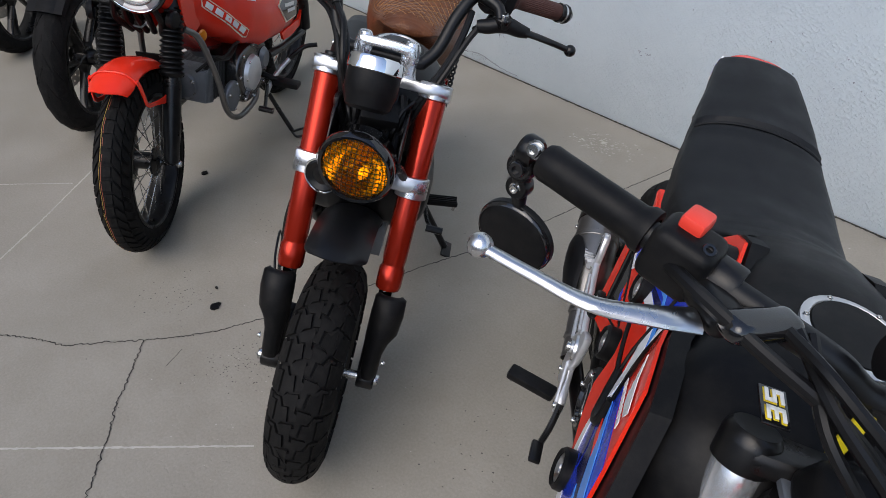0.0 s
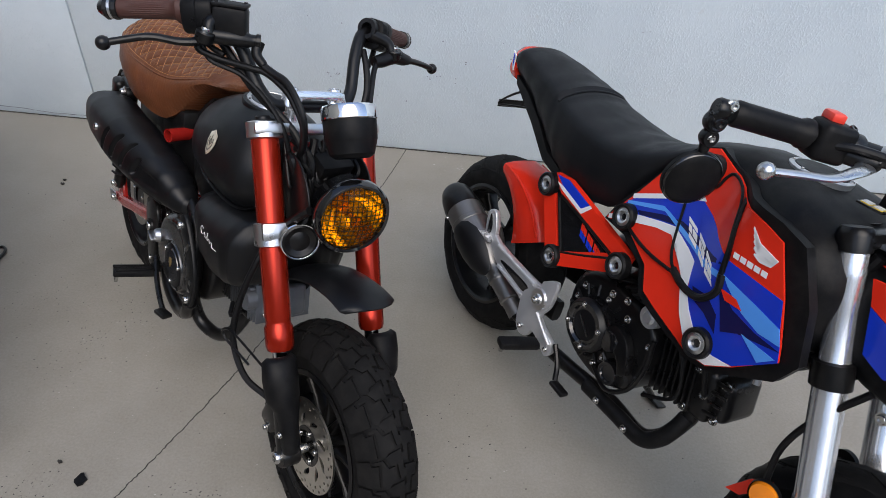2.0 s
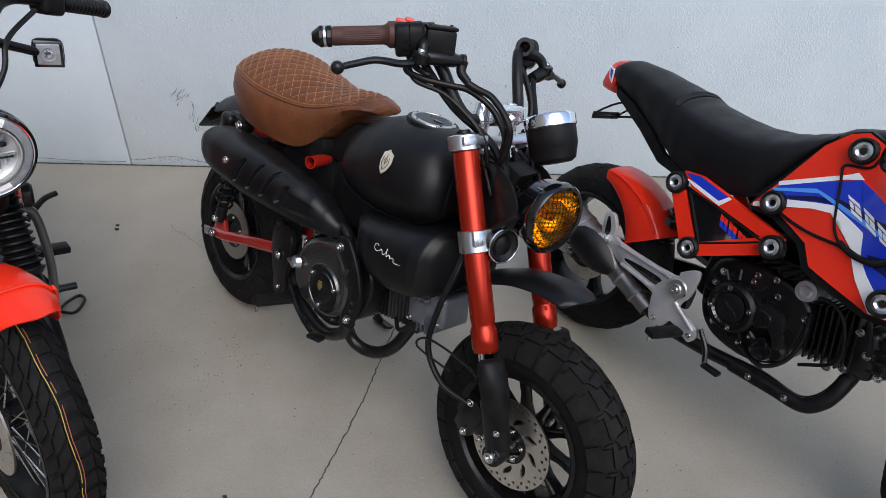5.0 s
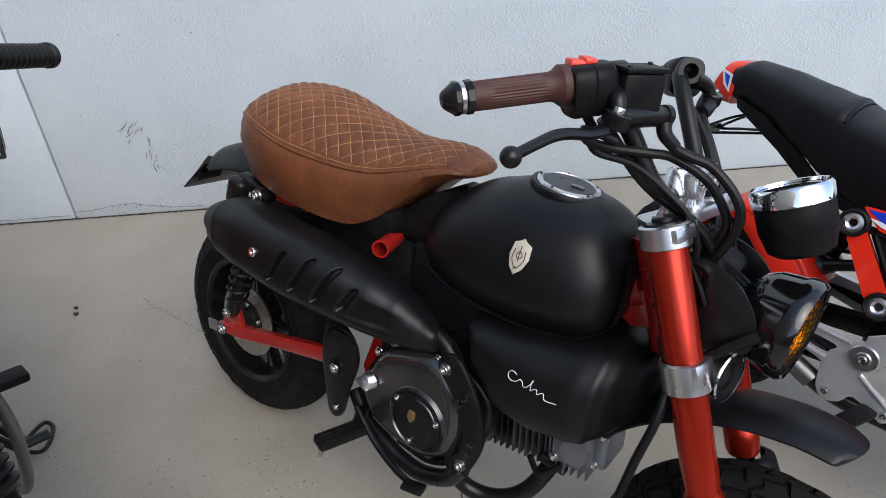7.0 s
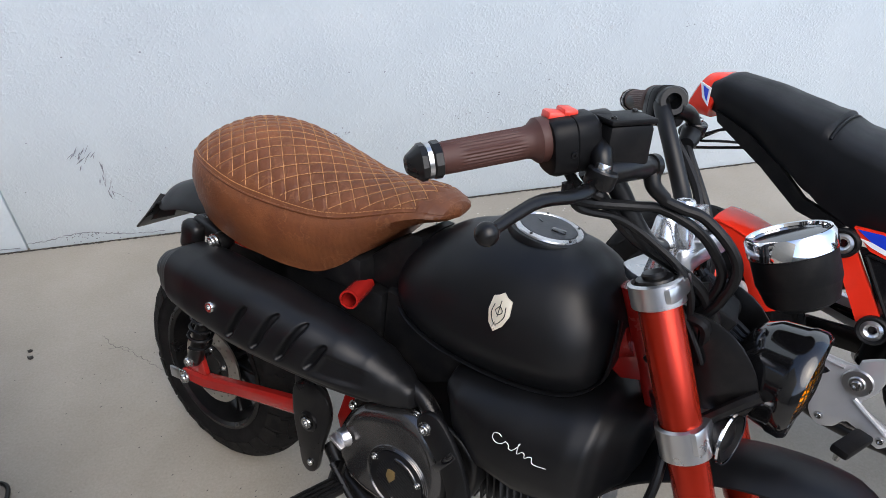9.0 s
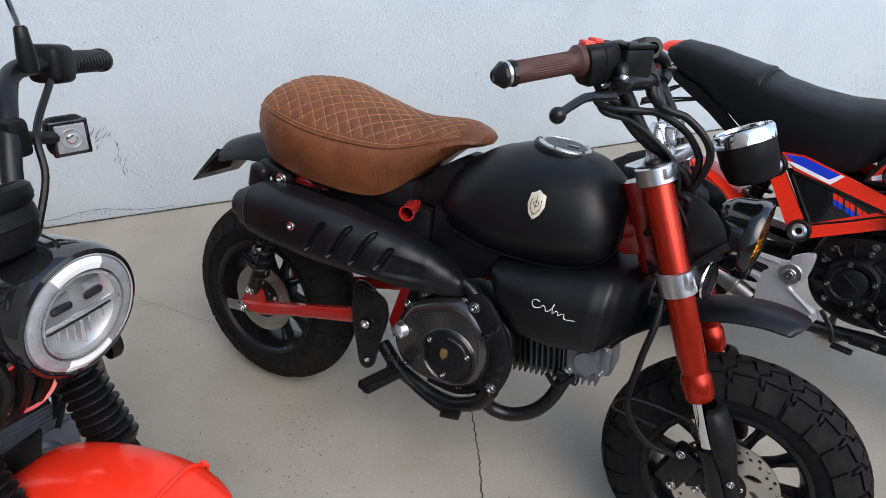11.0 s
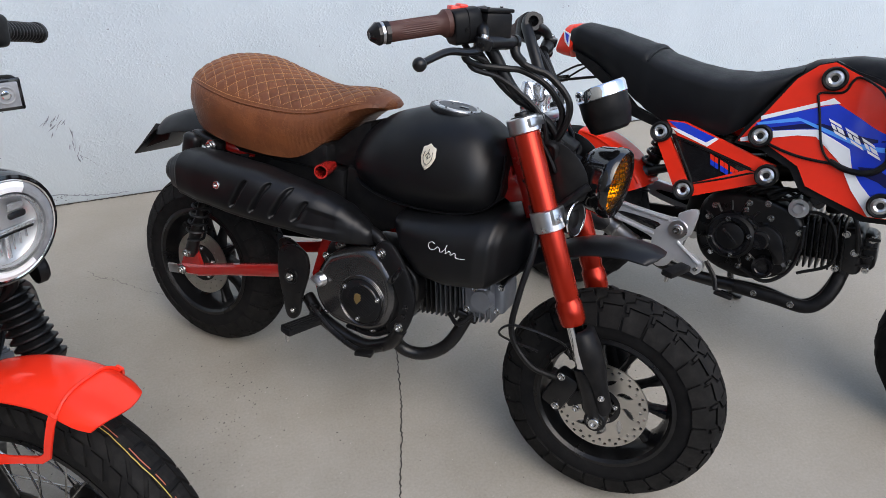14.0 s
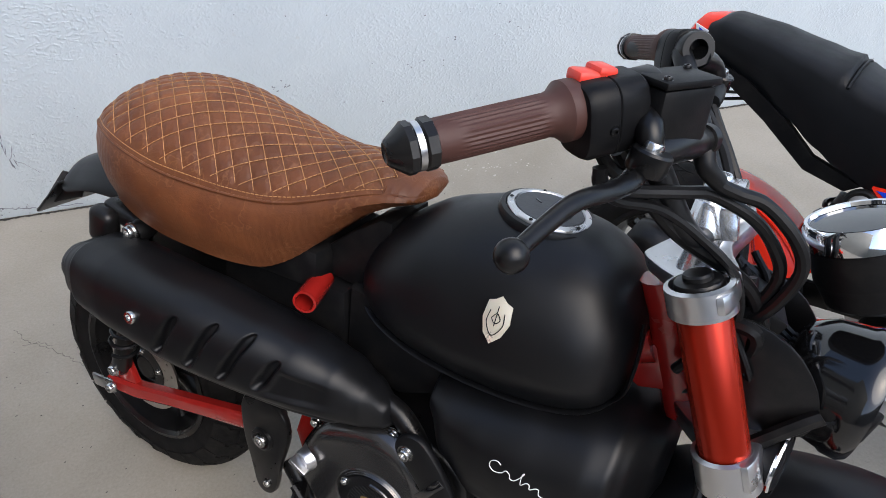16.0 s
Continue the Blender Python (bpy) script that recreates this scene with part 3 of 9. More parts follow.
    for s in (-1, 1):
        yy = 0.043 * s - 0.003
        riser = part("bar_riser", lathe([(0.0205, -0.040), (0.0195, -0.034), (0.0150, -0.020), (0.0165, -0.008), (0.0195, -0.001), (0.0195, 0.0)], (hx, yy, hz), (-0.15, 0, 1), 24), M_FORK_ALU, root, "bare aluminium riser")
        part("riser_cap", lathe([(0.0192, 0.0012), (0.0190, 0.006), (0.0150, 0.018), (0.0120, 0.031), (0.0105, 0.033), (0.0085, 0.033), (0.0080, 0.028), (0, 0.028)], (hx, yy, hz), (-0.15, 0, 1), 24), M_FORK_ALU, riser)
        bolt(riser, (hx - 0.004, yy, hz + 0.0275), (-0.15, 0, 1), 0.006, M_STEEL)
    arch = plate(round_outline([(-0.053, -0.012), (-0.051, 0.010), (-0.040, 0.019), (0.040, 0.019), (0.051, 0.010), (0.053, -0.012), (0.036, -0.012), (0.032, 0.003), (-0.032, 0.003), (-0.036, -0.012)], 3), -0.010, 0.010, 0.003)
    arch.transform(Matrix.Translation((hx + 0.017, -0.003, hz + 0.014)) @ Matrix.Rotation(radians(-16), 4, "Y") @ Matrix.Rotation(radians(90), 4, "Z"))
    part("bar_bridge", arch, M_FORK_ALU, root, "bare aluminium bridge clamp")
    bar = []
    for s in (-1, 1):
        k = 0.012 if s > 0 else 0.004
        bar.append(tube([(hx, 0, hz), (hx, 0.055 * s, hz), (0.848, 0.078 * s - k, 0.812), (0.830, 0.098 * s - k, 0.836), (0.797, 0.116 * s - k, 0.888), (0.768, 0.142 * s - k, 0.926), (0.752, 0.172 * s - k / 2, 0.934), (0.738, 0.20 * s - 0.004, 0.927), (0.682, 0.272 * s, 0.907)], 0.0115, 14))
    handlebar = part("handlebar", join(*bar), M_BLACK_SATIN, root, "black tubular handlebar")
    for s in (-1, 1):
        g0, g1 = Vector((0.738, 0.200 * s - 0.004, 0.927)), Vector((0.678, 0.279 * s + (0.012 if s > 0 else 0), 0.906))
        d = (g1 - g0).normalized()
        L = (g1 - g0).length
        prof = [(0.014, -0.012), (0.0215, -0.012), (0.0225, -0.008), (0.0225, 0.0), (0.0175, 0.006), (0.0158, 0.012)]
        prof += [(0.0160, 0.014 + (L - 0.018) * k / 8) for k in range(9)]
        prof += [(0.0155, L), (0.013, L)]
        gm = lathe(prof, g0, d, 60)
        m = frame_to(g0, d).inverted()
        for v in gm.verts:
            q = m @ v.co
            if 0.013 < q.z < L - 0.004 and q.xy.length > 0.0155:
                a = math.atan2(q.y, q.x)
                q.xy *= 1 - 0.045 * (0.5 + 0.5 * math.cos(a * 30))
                v.co = frame_to(g0, d) @ q
        part("grip", gm, M_GRIP, handlebar, "brown ribbed rubber grip")
        part("bar_end", lathe([(0.016, 0), (0.0185, 0.001), (0.0185, 0.008), (0.0165, 0.01), (0.0165, 0.014), (0.0185, 0.016), (0.0185, 0.021), (0.016, 0.024), (0.0095, 0.033), (0.0075, 0.0345), (0.0065, 0.034), (0, 0.033)], g1, d, 10), M_BLACK_METAL, handlebar, "black faceted bar-end weight")
        part("bar_end_ring", lathe([(0.0168, 0.0125), (0.0172, 0.010), (0.0172, 0.0145), (0.0165, 0.0145)], g1, d, 24), M_ALU, handlebar)
        # switch box, lever perch, lever
        c0 = g0 - d * 0.032
        sw = skin([[Vector((u, 0.0245 * k * math.copysign(abs(math.cos(a)) ** 0.62, math.cos(a)), 0.029 * k * math.copysign(abs(math.sin(a)) ** 0.62, math.sin(a)) - 0.003)) for a in (2 * math.pi * q / 28 for q in range(28))] for u, k in ((-0.026, 0.80), (-0.025, 0.93), (-0.022, 1.0), (-0.001, 1.0), (0.0, 0.965), (0.001, 1.0), (0.020, 1.0), (0.024, 0.93), (0.025, 0.80))])
        sw.transform(Matrix.Translation(c0 + Vector((0.004, 0, -0.004))) @ d.to_track_quat("X", "Z").to_matrix().to_4x4())
        switch = part("switch_box", sw, M_BLACK_PLASTIC, handlebar)
        part("switch_cable", tube([c0 + Vector((0.006, 0, -0.03)), c0 + Vector((0.02, -0.012 * s, -0.05)), c0 + Vector((0.04, -0.03 * s, -0.06))], 0.0055, 8), M_CABLE, switch)
        bolt(switch, c0 + Vector((0.020, -0.016 * s if s > 0 else -0.018, -0.012)), (0.7, -0.7, -0.2), 0.0035, M_BLACK_METAL)
        c1 = c0 - d * 0.036
        pv = Vector((0.805, 0.186 * s, 0.9045))
        ring = lathe([(0.0185, -0.011), (0.0195, -0.009), (0.0195, 0.009), (0.0185, 0.011), (0.011, 0.011), (0.011, -0.011)], c1, d, 24, True)
        neck = tube([c1 + Vector((0.008, 0, -0.008)), c1 * 0.45 + pv * 0.55 + Vector((0.004, 0.006 * s, 0.002)), pv + Vector((0, -0.006 * s, 0.003))], (0.013, 0.009), 12)
        part("lever_perch", join(ring, neck, lathe([(0, -0.010), (0.014, -0.010), (0.0155, -0.007), (0.0155, 0.006), (0.014, 0.008), (0, 0.008)], pv, (0.15, -0.1 * s, 1), 24)), M_BLACK_METAL, handlebar)
        tip = Vector((0.763, 0.325 * s, 0.8695))
        if s < 0:
            way = [pv + Vector((-0.004, 0.010, -0.006)), (0.799, -0.203, 0.892), (0.7925, -0.225, 0.889), (0.784, -0.250, 0.890), (0.777, -0.268, 0.888), (0.770, -0.293, 0.880), tip]
        else:
            way = [pv, (0.800, 0.205, 0.896), (0.795, 0.225, 0.892), (0.786, 0.260, 0.886), (0.775, 0.295, 0.878), tip]
        rings = []
        line = spline([Vector(q) for q in way], 6)
        for i, q in enumerate(line):
            t = i / (len(line) - 1)
            dd = (line[min(i + 1, len(line) - 1)] - line[max(i - 1, 0)]).normalized()
            side = dd.cross(Vector((0, 0, 1))).normalized()
            up = side.cross(dd)
            wide, high = 0.0095 - 0.0035 * t, 0.0068 - 0.0012 * t
            rings.append([q + side * wide * math.cos(a) + up * high * math.sin(a) for a in (2 * math.pi * n / 12 for n in range(12))])
        ball = bmesh.new()
        bmesh.ops.create_uvsphere(ball, u_segments=18, v_segments=12, radius=0.0112)
        ball.transform(Matrix.Translation(tip))
        part("brake_lever" if s < 0 else "clutch_lever", join(skin(rings), ball), M_BLACK_METAL, handlebar)
        bolt(handlebar, pv + Vector((0, 0, 0.008)), (0.15, -0.1 * s, 1), 0.0075)
    boot = tube([(0.808, 0.142, 0.886), (0.806, 0.160, 0.890), (0.803, 0.180, 0.895), (0.799, 0.200, 0.896), (0.794, 0.222, 0.892), (0.790, 0.236, 0.890)], (0.0085, 0.0085), 14)
    mid_ = Vector((0.803, 0.185, 0.895))
    for v in boot.verts:
        k = max(0.0, 1 - ((v.co.y - 0.186) / 0.055) ** 2)
        v.co += (v.co - Vector((0.8035 - 0.18 * (v.co.y - 0.18), v.co.y, mid_.z - 2.4 * (v.co.y - 0.192) ** 2))) * 0.75 * k
    part("lever_boot", boot, M_CABLE, handlebar, "black rubber lever boot")
    part("kill_switch", join(box((0.750, -0.183, 0.952), (0.034, 0.020, 0.010), 0.003, (0, 0, 50)), box((0.754, -0.178, 0.957), (0.016, 0.022, 0.008), 0.003, (0, 0, 50))), M_REDSW, handlebar, "red engine stop switch")
    rp = pose(0.803, -0.145, 0.931, 0, -4, 57)
    rs = box((0, 0, 0), (0.054, 0.036, 0.047), 0.006)
    rs.transform(rp)
    part("fluid_reservoir", rs, M_BLACK_PLASTIC, handlebar)
    rs = box((0, 0, 0.0262), (0.0555, 0.0376, 0.006), 0.002)
    rs.transform(rp)
    part("reservoir_lid", rs, M_BLACK_PLASTIC, handlebar)
    for dx in (-0.021, 0.021):
        bolt(handlebar, rp @ Vector((dx, 0.011 * (1 if dx > 0 else -1), 0.0292)), rp.to_3x3() @ Vector((0, 0, 1)), 0.003, M_BLACK_METAL)
    part("brake_cylinder", lathe([(0, 0), (0.011, 0.0), (0.0125, 0.003), (0.0125, 0.066), (0.0105, 0.070), (0.0105, 0.078), (0.0125, 0.079), (0.0125, 0.086), (0, 0.087)], (0.798, -0.183, 0.905), (0.036, 0.080, 0.004), 20), M_BLACK_METAL, handlebar)

    # gauge and headlight
    gc, gd = Vector((0.975, -0.004, 0.838)), Vector((-0.52, 0, 1)).normalized()
    gauge = part("gauge", lathe([(0, -0.072), (0.030, -0.072), (0.038, -0.066), (0.042, -0.05), (0.0435, -0.044), (0.0445, -0.042), (0.045, -0.010), (0.042, -0.010)], gc, gd, 36), M_BLACK_PLASTIC, root, "round instrument in black housing")
    part("bezel", lathe([(0.0445, -0.010), (0.0468, -0.008), (0.0468, 0.010), (0.044, 0.014), (0.041, 0.0135), (0.040, 0.010)], gc, gd, 40), M_CHROME, gauge, "chrome bezel")
    part("dial", lathe([(0, 0.0115), (0.02, 0.0112), (0.0405, 0.0095)], gc, gd, 32), M_BLACK_GLOSS, gauge)
    hc, hd = Vector((1.022, 0, 0.677)), Vector((1, -0.13, -0.03)).normalized()
    lamp = part("headlight", lathe([(0, -0.062), (0.03, -0.060), (0.050, -0.050), (0.062, -0.028), (0.0665, 0.0), (0.069, 0.004), (0.069, 0.018), (0.065, 0.024), (0.060, 0.022), (0.059, 0.014)], hc, hd, 44), M_LAMP_BLACK, root, "gloss black headlight shell")
    part("lens", lathe([(0, 0.028), (0.02, 0.0268), (0.04, 0.0225), (0.059, 0.014)], hc, hd, 36), M_AMBER, lamp, "amber headlight lens")
    part("reflector", lathe([(0.0585, 0.013), (0.050, -0.006), (0.036, -0.024), (0.018, -0.036), (0.0, -0.040)], hc, hd, 36), M_CHROME, lamp, "bright reflector bowl")
    part("bulb", lathe([(0, 0.004), (0.006, 0.002), (0.0085, -0.006), (0.008, -0.03), (0.012, -0.042)], hc, hd, 18), M_AMBER, lamp)
    m = frame_to(hc, hd)
    gr = []
    for k in range(-6, 7):
        u = k * 0.0092
        h = math.sqrt(max(0, 0.060**2 - u * u))
        for flip in (0, 1):
            pts = [Vector((u, h * t, 0.0305 - 3.6 * (u * u + (h * t) ** 2))) for t in (-1, -0.75, -0.5, -0.25, 0, 0.25, 0.5, 0.75, 1)]
            pts = [m @ (Vector((p.y, p.x, p.z)) if flip else p) for p in pts]
            gr.append(tube(pts, 0.0007, 4, smooth=False))
    part("mesh_guard", join(*gr), M_BLACK_METAL, lamp, "black wire mesh guard")
    for s in (-1, 1):
        part("lamp_bracket", tube([P(0.61, 0.085 * s), (0.985, 0.072 * s, 0.66), hc + Vector((-0.02, 0.066 * s, 0))], 0.008, 8), M_BLACK_METAL, root)
    for k in range(6):
        part("wire", tube([(0.90 + 0.02 * k, -0.05 + 0.02 * k, 0.74 - 0.015 * k), (0.93, -0.04 + 0.018 * k, 0.70), (0.945, -0.03 + 0.015 * k, 0.66 - 0.01 * k), (0.91, -0.045 + 0.02 * k, 0.61)], 0.005 + 0.0008 * (k % 3), 8), M_CABLE, root)
    rnd = random.Random(12)
    for k in range(26):
        y0 = -0.068 + 0.0054 * k
        pts = [(0.885 + rnd.uniform(-0.01, 0.02), y0, 0.752 + rnd.uniform(-0.02, 0.015)), (0.925 + rnd.uniform(-0.01, 0.015), y0 * 0.9 + rnd.uniform(-0.015, 0.015), 0.715 + rnd.uniform(-0.02, 0.02)), (0.930 + rnd.uniform(-0.015, 0.012), y0 * 0.8 + rnd.uniform(-0.015, 0.015), 0.672 + rnd.uniform(-0.02, 0.02)), (0.900 + rnd.uniform(-0.02, 0.02), y0 * 0.9, 0.630 + rnd.uniform(-0.02, 0.02))]
        part("wire", tube(pts, rnd.choice((0.0032, 0.0042, 0.006, 0.0075)), 8), M_CABLE, root)
    for s in (-1, 1):
        part("lamp_ear", plate(round_outline([(0.915, 0.628), (0.985, 0.640), (1.000, 0.665), (0.990, 0.700), (0.955, 0.735), (0.905, 0.745), (0.890, 0.700)], 3), min(0.062 * s, 0.066 * s), max(0.062 * s, 0.066 * s), 0.0015), M_BLACK_METAL, root, "black lamp bracket plate")
    for q, size, rot in (((0.905, 0.030, 0.735), (0.030, 0.030, 0.022), 20), ((0.915, -0.028, 0.690), (0.026, 0.022, 0.034), -15), ((0.925, 0.012, 0.725), (0.040, 0.070, 0.030), 24), ((0.890, 0.045, 0.655), (0.030, 0.022, 0.045), 10)):
        part("connector", box(q, size, 0.004, (0, rot, 8)), M_BLACK_PLASTIC, root)
    horn = part("horn", lathe([(0, -0.02), (0.02, -0.02), (0.03, -0.012), (0.032, 0.004), (0.028, 0.006), (0.018, 0.002), (0.008, 0.006), (0, 0.006)], (0.985, -0.066, 0.61), (0.95, -0.25, 0.1), 28), M_BLACK_METAL, root)
    part("horn_rim", lathe([(0.0318, 0.004), (0.0335, 0.002), (0.0350, 0.004), (0.0335, 0.0062), (0.0318, 0.0058)], (0.985, -0.066, 0.61), (0.95, -0.25, 0.1), 40), M_CHROME, horn, "chrome horn rim")

    # front mudguard
    arc = spline([(0.835, 0, 0.41), (0.865, 0, 0.465), (0.92, 0, 0.515), (1.0, 0, 0.556), (1.07, 0, 0.572), (1.12, 0, 0.573), (1.157, 0, 0.566)], 5)
    rings = []
    for i, p in enumerate(arc):
        t = i / (len(arc) - 1)
        w = 0.056 * (1 - 0.3 * max(0, (0.15 - t) / 0.15) - 0.16 * max(0, (t - 0.92) / 0.08) ** 2)
        d = (arc[min(i + 1, len(arc) - 1)] - arc[max(i - 1, 0)]).normalized()
        nrm = Vector((-d.z, 0, d.x))
        prof = [(u / 6, 0) for u in range(-6, 7)]
        top = [p + Vector((0, w * u, 0)) + nrm * (-0.019 * abs(u) ** 2.6) - d * 0.02 * u * u * max(0, (t - 0.8) / 0.2) for u, _ in prof]
        rings.append(top + [q - nrm * 0.003 for q in reversed(top)])
    part("front_mudguard", skin(rings), M_BLACK_SATIN, root, "satin black front mudguard")

    # front brake
    cal = part("brake_caliper", join(box((1.032, -0.085, 0.262), (0.05, 0.036, 0.085), 0.01, (0, 20, 0)), box((1.045, -0.075, 0.262), (0.03, 0.05, 0.05), 0.008, (0, 20, 0)), box((1.075, -0.09, 0.262), (0.07, 0.012, 0.03), 0.004, (0, -35, 0))), M_BLACK_METAL, root)
    for q in ((1.03, -0.104, 0.297), (1.03, -0.104, 0.228), (1.07, -0.098, 0.235)):
        bolt(cal, q, (0, -1, 0), 0.006)
    part("brake_hose", tube([(0.830, -0.108, 0.909), (0.836, -0.112, 0.893), (0.848, -0.105, 0.877), (0.868, -0.092, 0.868), (0.892, -0.08, 0.861), (0.924, -0.07, 0.835), (0.938, -0.063, 0.806), (0.930, -0.055, 0.764), (0.908, -0.05, 0.714), (0.915, -0.06, 0.64), (0.932, -0.112, 0.55), (0.925, -0.135, 0.46), (0.925, -0.14, 0.375), (0.97, -0.13, 0.315), (1.02, -0.1, 0.29)], 0.0062, 10), M_CABLE, root)
    part("hose_guide", tube([(1.04, -0.10, 0.34), (1.02, -0.13, 0.385), (0.93, -0.15, 0.40), (0.905, -0.15, 0.37), (0.98, -0.13, 0.35)], 0.0025, 6), M_BLACK_METAL, root)

    # cables from the handlebar
    part("throttle_cable", tube([(0.772, -0.185, 0.889), (0.776, -0.182, 0.874), (0.793, -0.15, 0.865), (0.829, -0.115, 0.864), (0.850, -0.095, 0.862), (0.886, -0.075, 0.845), (0.910, -0.065, 0.822), (0.924, -0.055, 0.792), (0.915, -0.048, 0.749), (0.893, -0.045, 0.698), (0.870, -0.04, 0.65)], 0.0058, 10), M_CABLE, root)
    part("wiring_loom", tube([(0.775, -0.150, 0.895), (0.790, -0.135, 0.872), (0.821, -0.110, 0.834), (0.845, -0.092, 0.813), (0.876, -0.07, 0.793), (0.907, -0.055, 0.77), (0.923, -0.045, 0.735), (0.915, -0.04, 0.68)], 0.0072, 10), M_CABLE, root)
    part("cable", tube([(0.771, -0.178, 0.885), (0.783, -0.165, 0.860), (0.815, -0.125, 0.848), (0.850, -0.100, 0.825), (0.890, -0.08, 0.79), (0.905, -0.065, 0.74), (0.890, -0.05, 0.68)], 0.0046, 8), M_CABLE, root)
    part("clutch_cable", tube([(0.806, 0.150, 0.888), (0.822, 0.136, 0.868), (0.845, 0.122, 0.840), (0.868, 0.108, 0.808), (0.888, 0.090, 0.770), (0.900, 0.065, 0.715), (0.895, 0.04, 0.65)], 0.0056, 8), M_CABLE, root)
    part("wiring_loom", tube([(0.785, 0.128, 0.900), (0.812, 0.124, 0.874), (0.842, 0.114, 0.838), (0.862, 0.098, 0.802), (0.885, 0.078, 0.762), (0.895, 0.05, 0.70)], 0.0066, 8), M_CABLE, root)
    part("hose_boot", tube([(0.831, -0.106, 0.908), (0.838, -0.112, 0.890), (0.852, -0.104, 0.876)], (0.0098, 0.0075), 12), M_CABLE, root)

    # tank
    raw = [(0.468, 0.000, 0.000, 0.612, 0.602), (0.474, 0.036, 0.030, 0.636, 0.592), (0.490, 0.062, 0.050, 0.668, 0.580), (0.52, 0.090, 0.064, 0.704, 0.569), (0.57, 0.109, 0.073, 0.736, 0.558), (0.64, 0.118, 0.077, 0.759, 0.553), (0.70, 0.120, 0.078, 0.763, 0.555), (0.75, 0.118, 0.078, 0.757, 0.563),
           (0.785, 0.114, 0.076, 0.741, 0.572), (0.806, 0.103, 0.072, 0.722, 0.582), (0.820, 0.085, 0.064, 0.704, 0.594), (0.830, 0.058, 0.050, 0.686, 0.610), (0.835, 0.0, 0.0, 0.655, 0.645)]
    T = []
    for k in range(57):
        x = raw[0][0] + (raw[-1][0] - raw[0][0]) * k / 56
        h = max(0.0, min(0.016, (x - raw[0][0]) * 0.5, (raw[-1][0] - x) * 0.5))
        rows = [table(raw, x + h * o) for o in (-1, -0.5, 0, 0.5, 1)]
        T.append((x, *[sum(r[c] for r in rows) / 5 for c in range(4)]))
    rings = []
    for k in range(61):
        x = 0.4685 + (0.8345 - 0.4685) * (0.5 - 0.5 * math.cos(math.pi * k / 60))
        w, ws, zt, zb = table(T, x)
        w, ws = max(w, 0.002), max(ws, 0.0015)
        cz = zb + (zt - zb) * 0.33
        half = []
        for q in range(15):
            a = math.pi / 2 * q / 14
            half.append((w * math.sin(a) ** 0.86, cz + (zt - cz) * math.cos(a) ** 0.86))
        for q in range(1, 9):
            a = math.pi / 2 * q / 8
            half.append((ws + (w - ws) * (1 - (q / 8) ** 1.7), cz - (cz - zb) * (q / 8)))
        half.append((ws * 0.5, zb - 0.001))
        rings.append([Vector((x, y, z)) for y, z in half] + [Vector((x, -y, z)) for y, z in reversed(half[1:])])
    tank = part("fuel_tank", skin(rings), M_BLACK_SATIN, root, "satin black teardrop fuel tank", angle=50)
    for s in (-1, 1):
        # welded flange along the foot and up the front edge
        line = spline([(x, s * (table(T, x)[1] + 0.002), table(T, x)[3] + 0.001) for x in (0.474, 0.49, 0.52, 0.57, 0.62, 0.67, 0.72, 0.76, 0.79, 0.81, 0.822)] + [(0.8315, 0.066 * s, 0.618), (0.8335, 0.066 * s, 0.645), (0.832, 0.060 * s, 0.672), (0.828, 0.05 * s, 0.694)], 4)
        lip = []
        for i, p in enumerate(line):
            d = (line[min(i + 1, len(line) - 1)] - line[max(i - 1, 0)]).normalized()
            out = Vector((0, s, 0)) - d * d.y * s
            up = d.cross(out).normalized()
            lip.append([p + out * (0.0095 * math.cos(a)) + up * (0.0024 * math.sin(a)) for a in (2 * math.pi * q / 10 for q in range(10))])
        part("tank_seam", skin(lip), M_BLACK_SATIN, tank)
    collar = lathe([(0.056, -0.014), (0.0575, -0.004), (0.0555, 0.001), (0.0505, 0.002), (0.050, -0.006)], (0.690, 0, 0.759), (0.09, 0, 1), 44)
    part("cap_collar", collar, M_BLACK_SATIN, tank)
    cd = Vector((0.09, 0, 1)).normalized()
    cap = part("fuel_cap", lathe([(0.0485, -0.012), (0.050, 0.0), (0.0485, 0.003), (0.0415, 0.0042), (0.0400, 0.002), (0, 0.002)], (0.690, 0, 0.760), cd, 36), M_ALU, tank, "bare aluminium fuel cap ring")
    part("cap_centre", lathe([(0.0398, 0.002), (0.039, 0.0038), (0, 0.0042)], (0.690, 0, 0.760), cd, 32), M_DARKCAST, cap, "dark grey cap centre")
    part("cap_latch", box((0.707, -0.004, 0.7632), (0.020, 0.011, 0.003), 0.0012, (0, 5, 15)), M_BLACK_GLOSS, cap)
    part("cap_slot", box((0.674, 0.006, 0.7655), (0.010, 0.0022, 0.002), 0.0006, (0, 5, -30)), M_BLACK_GLOSS, cap)
    for k in range(5):
        a = 2 * math.pi * k / 5 + 0.5
        bolt(cap, Vector((0.690, 0, 0.760)) + frame_to((0, 0, 0), cd) @ Vector((0.0450 * math.cos(a), 0.0450 * math.sin(a), 0.0030)), cd, 0.0022, M_BLACK_METAL)
    for s in (-1, 1):
        sh = [(-0.013, 0.019), (-0.006, 0.022), (0.0, 0.027), (0.006, 0.022), (0.014, 0.019), (0.016, 0.0), (0.01, -0.016), (0.0, -0.026), (-0.01, -0.016), (-0.015, 0.0)]
        bd = plate(sh, -0.0012, 0.0012, 0.0005)
        bd.transform(Matrix.Translation((0.692, 0.1175 * s, 0.676)) @ Matrix.Rotation(radians(19 * s), 4, "X"))
        badge = part("badge", bd, M_GOLD, tank, "pale gold shield badge")
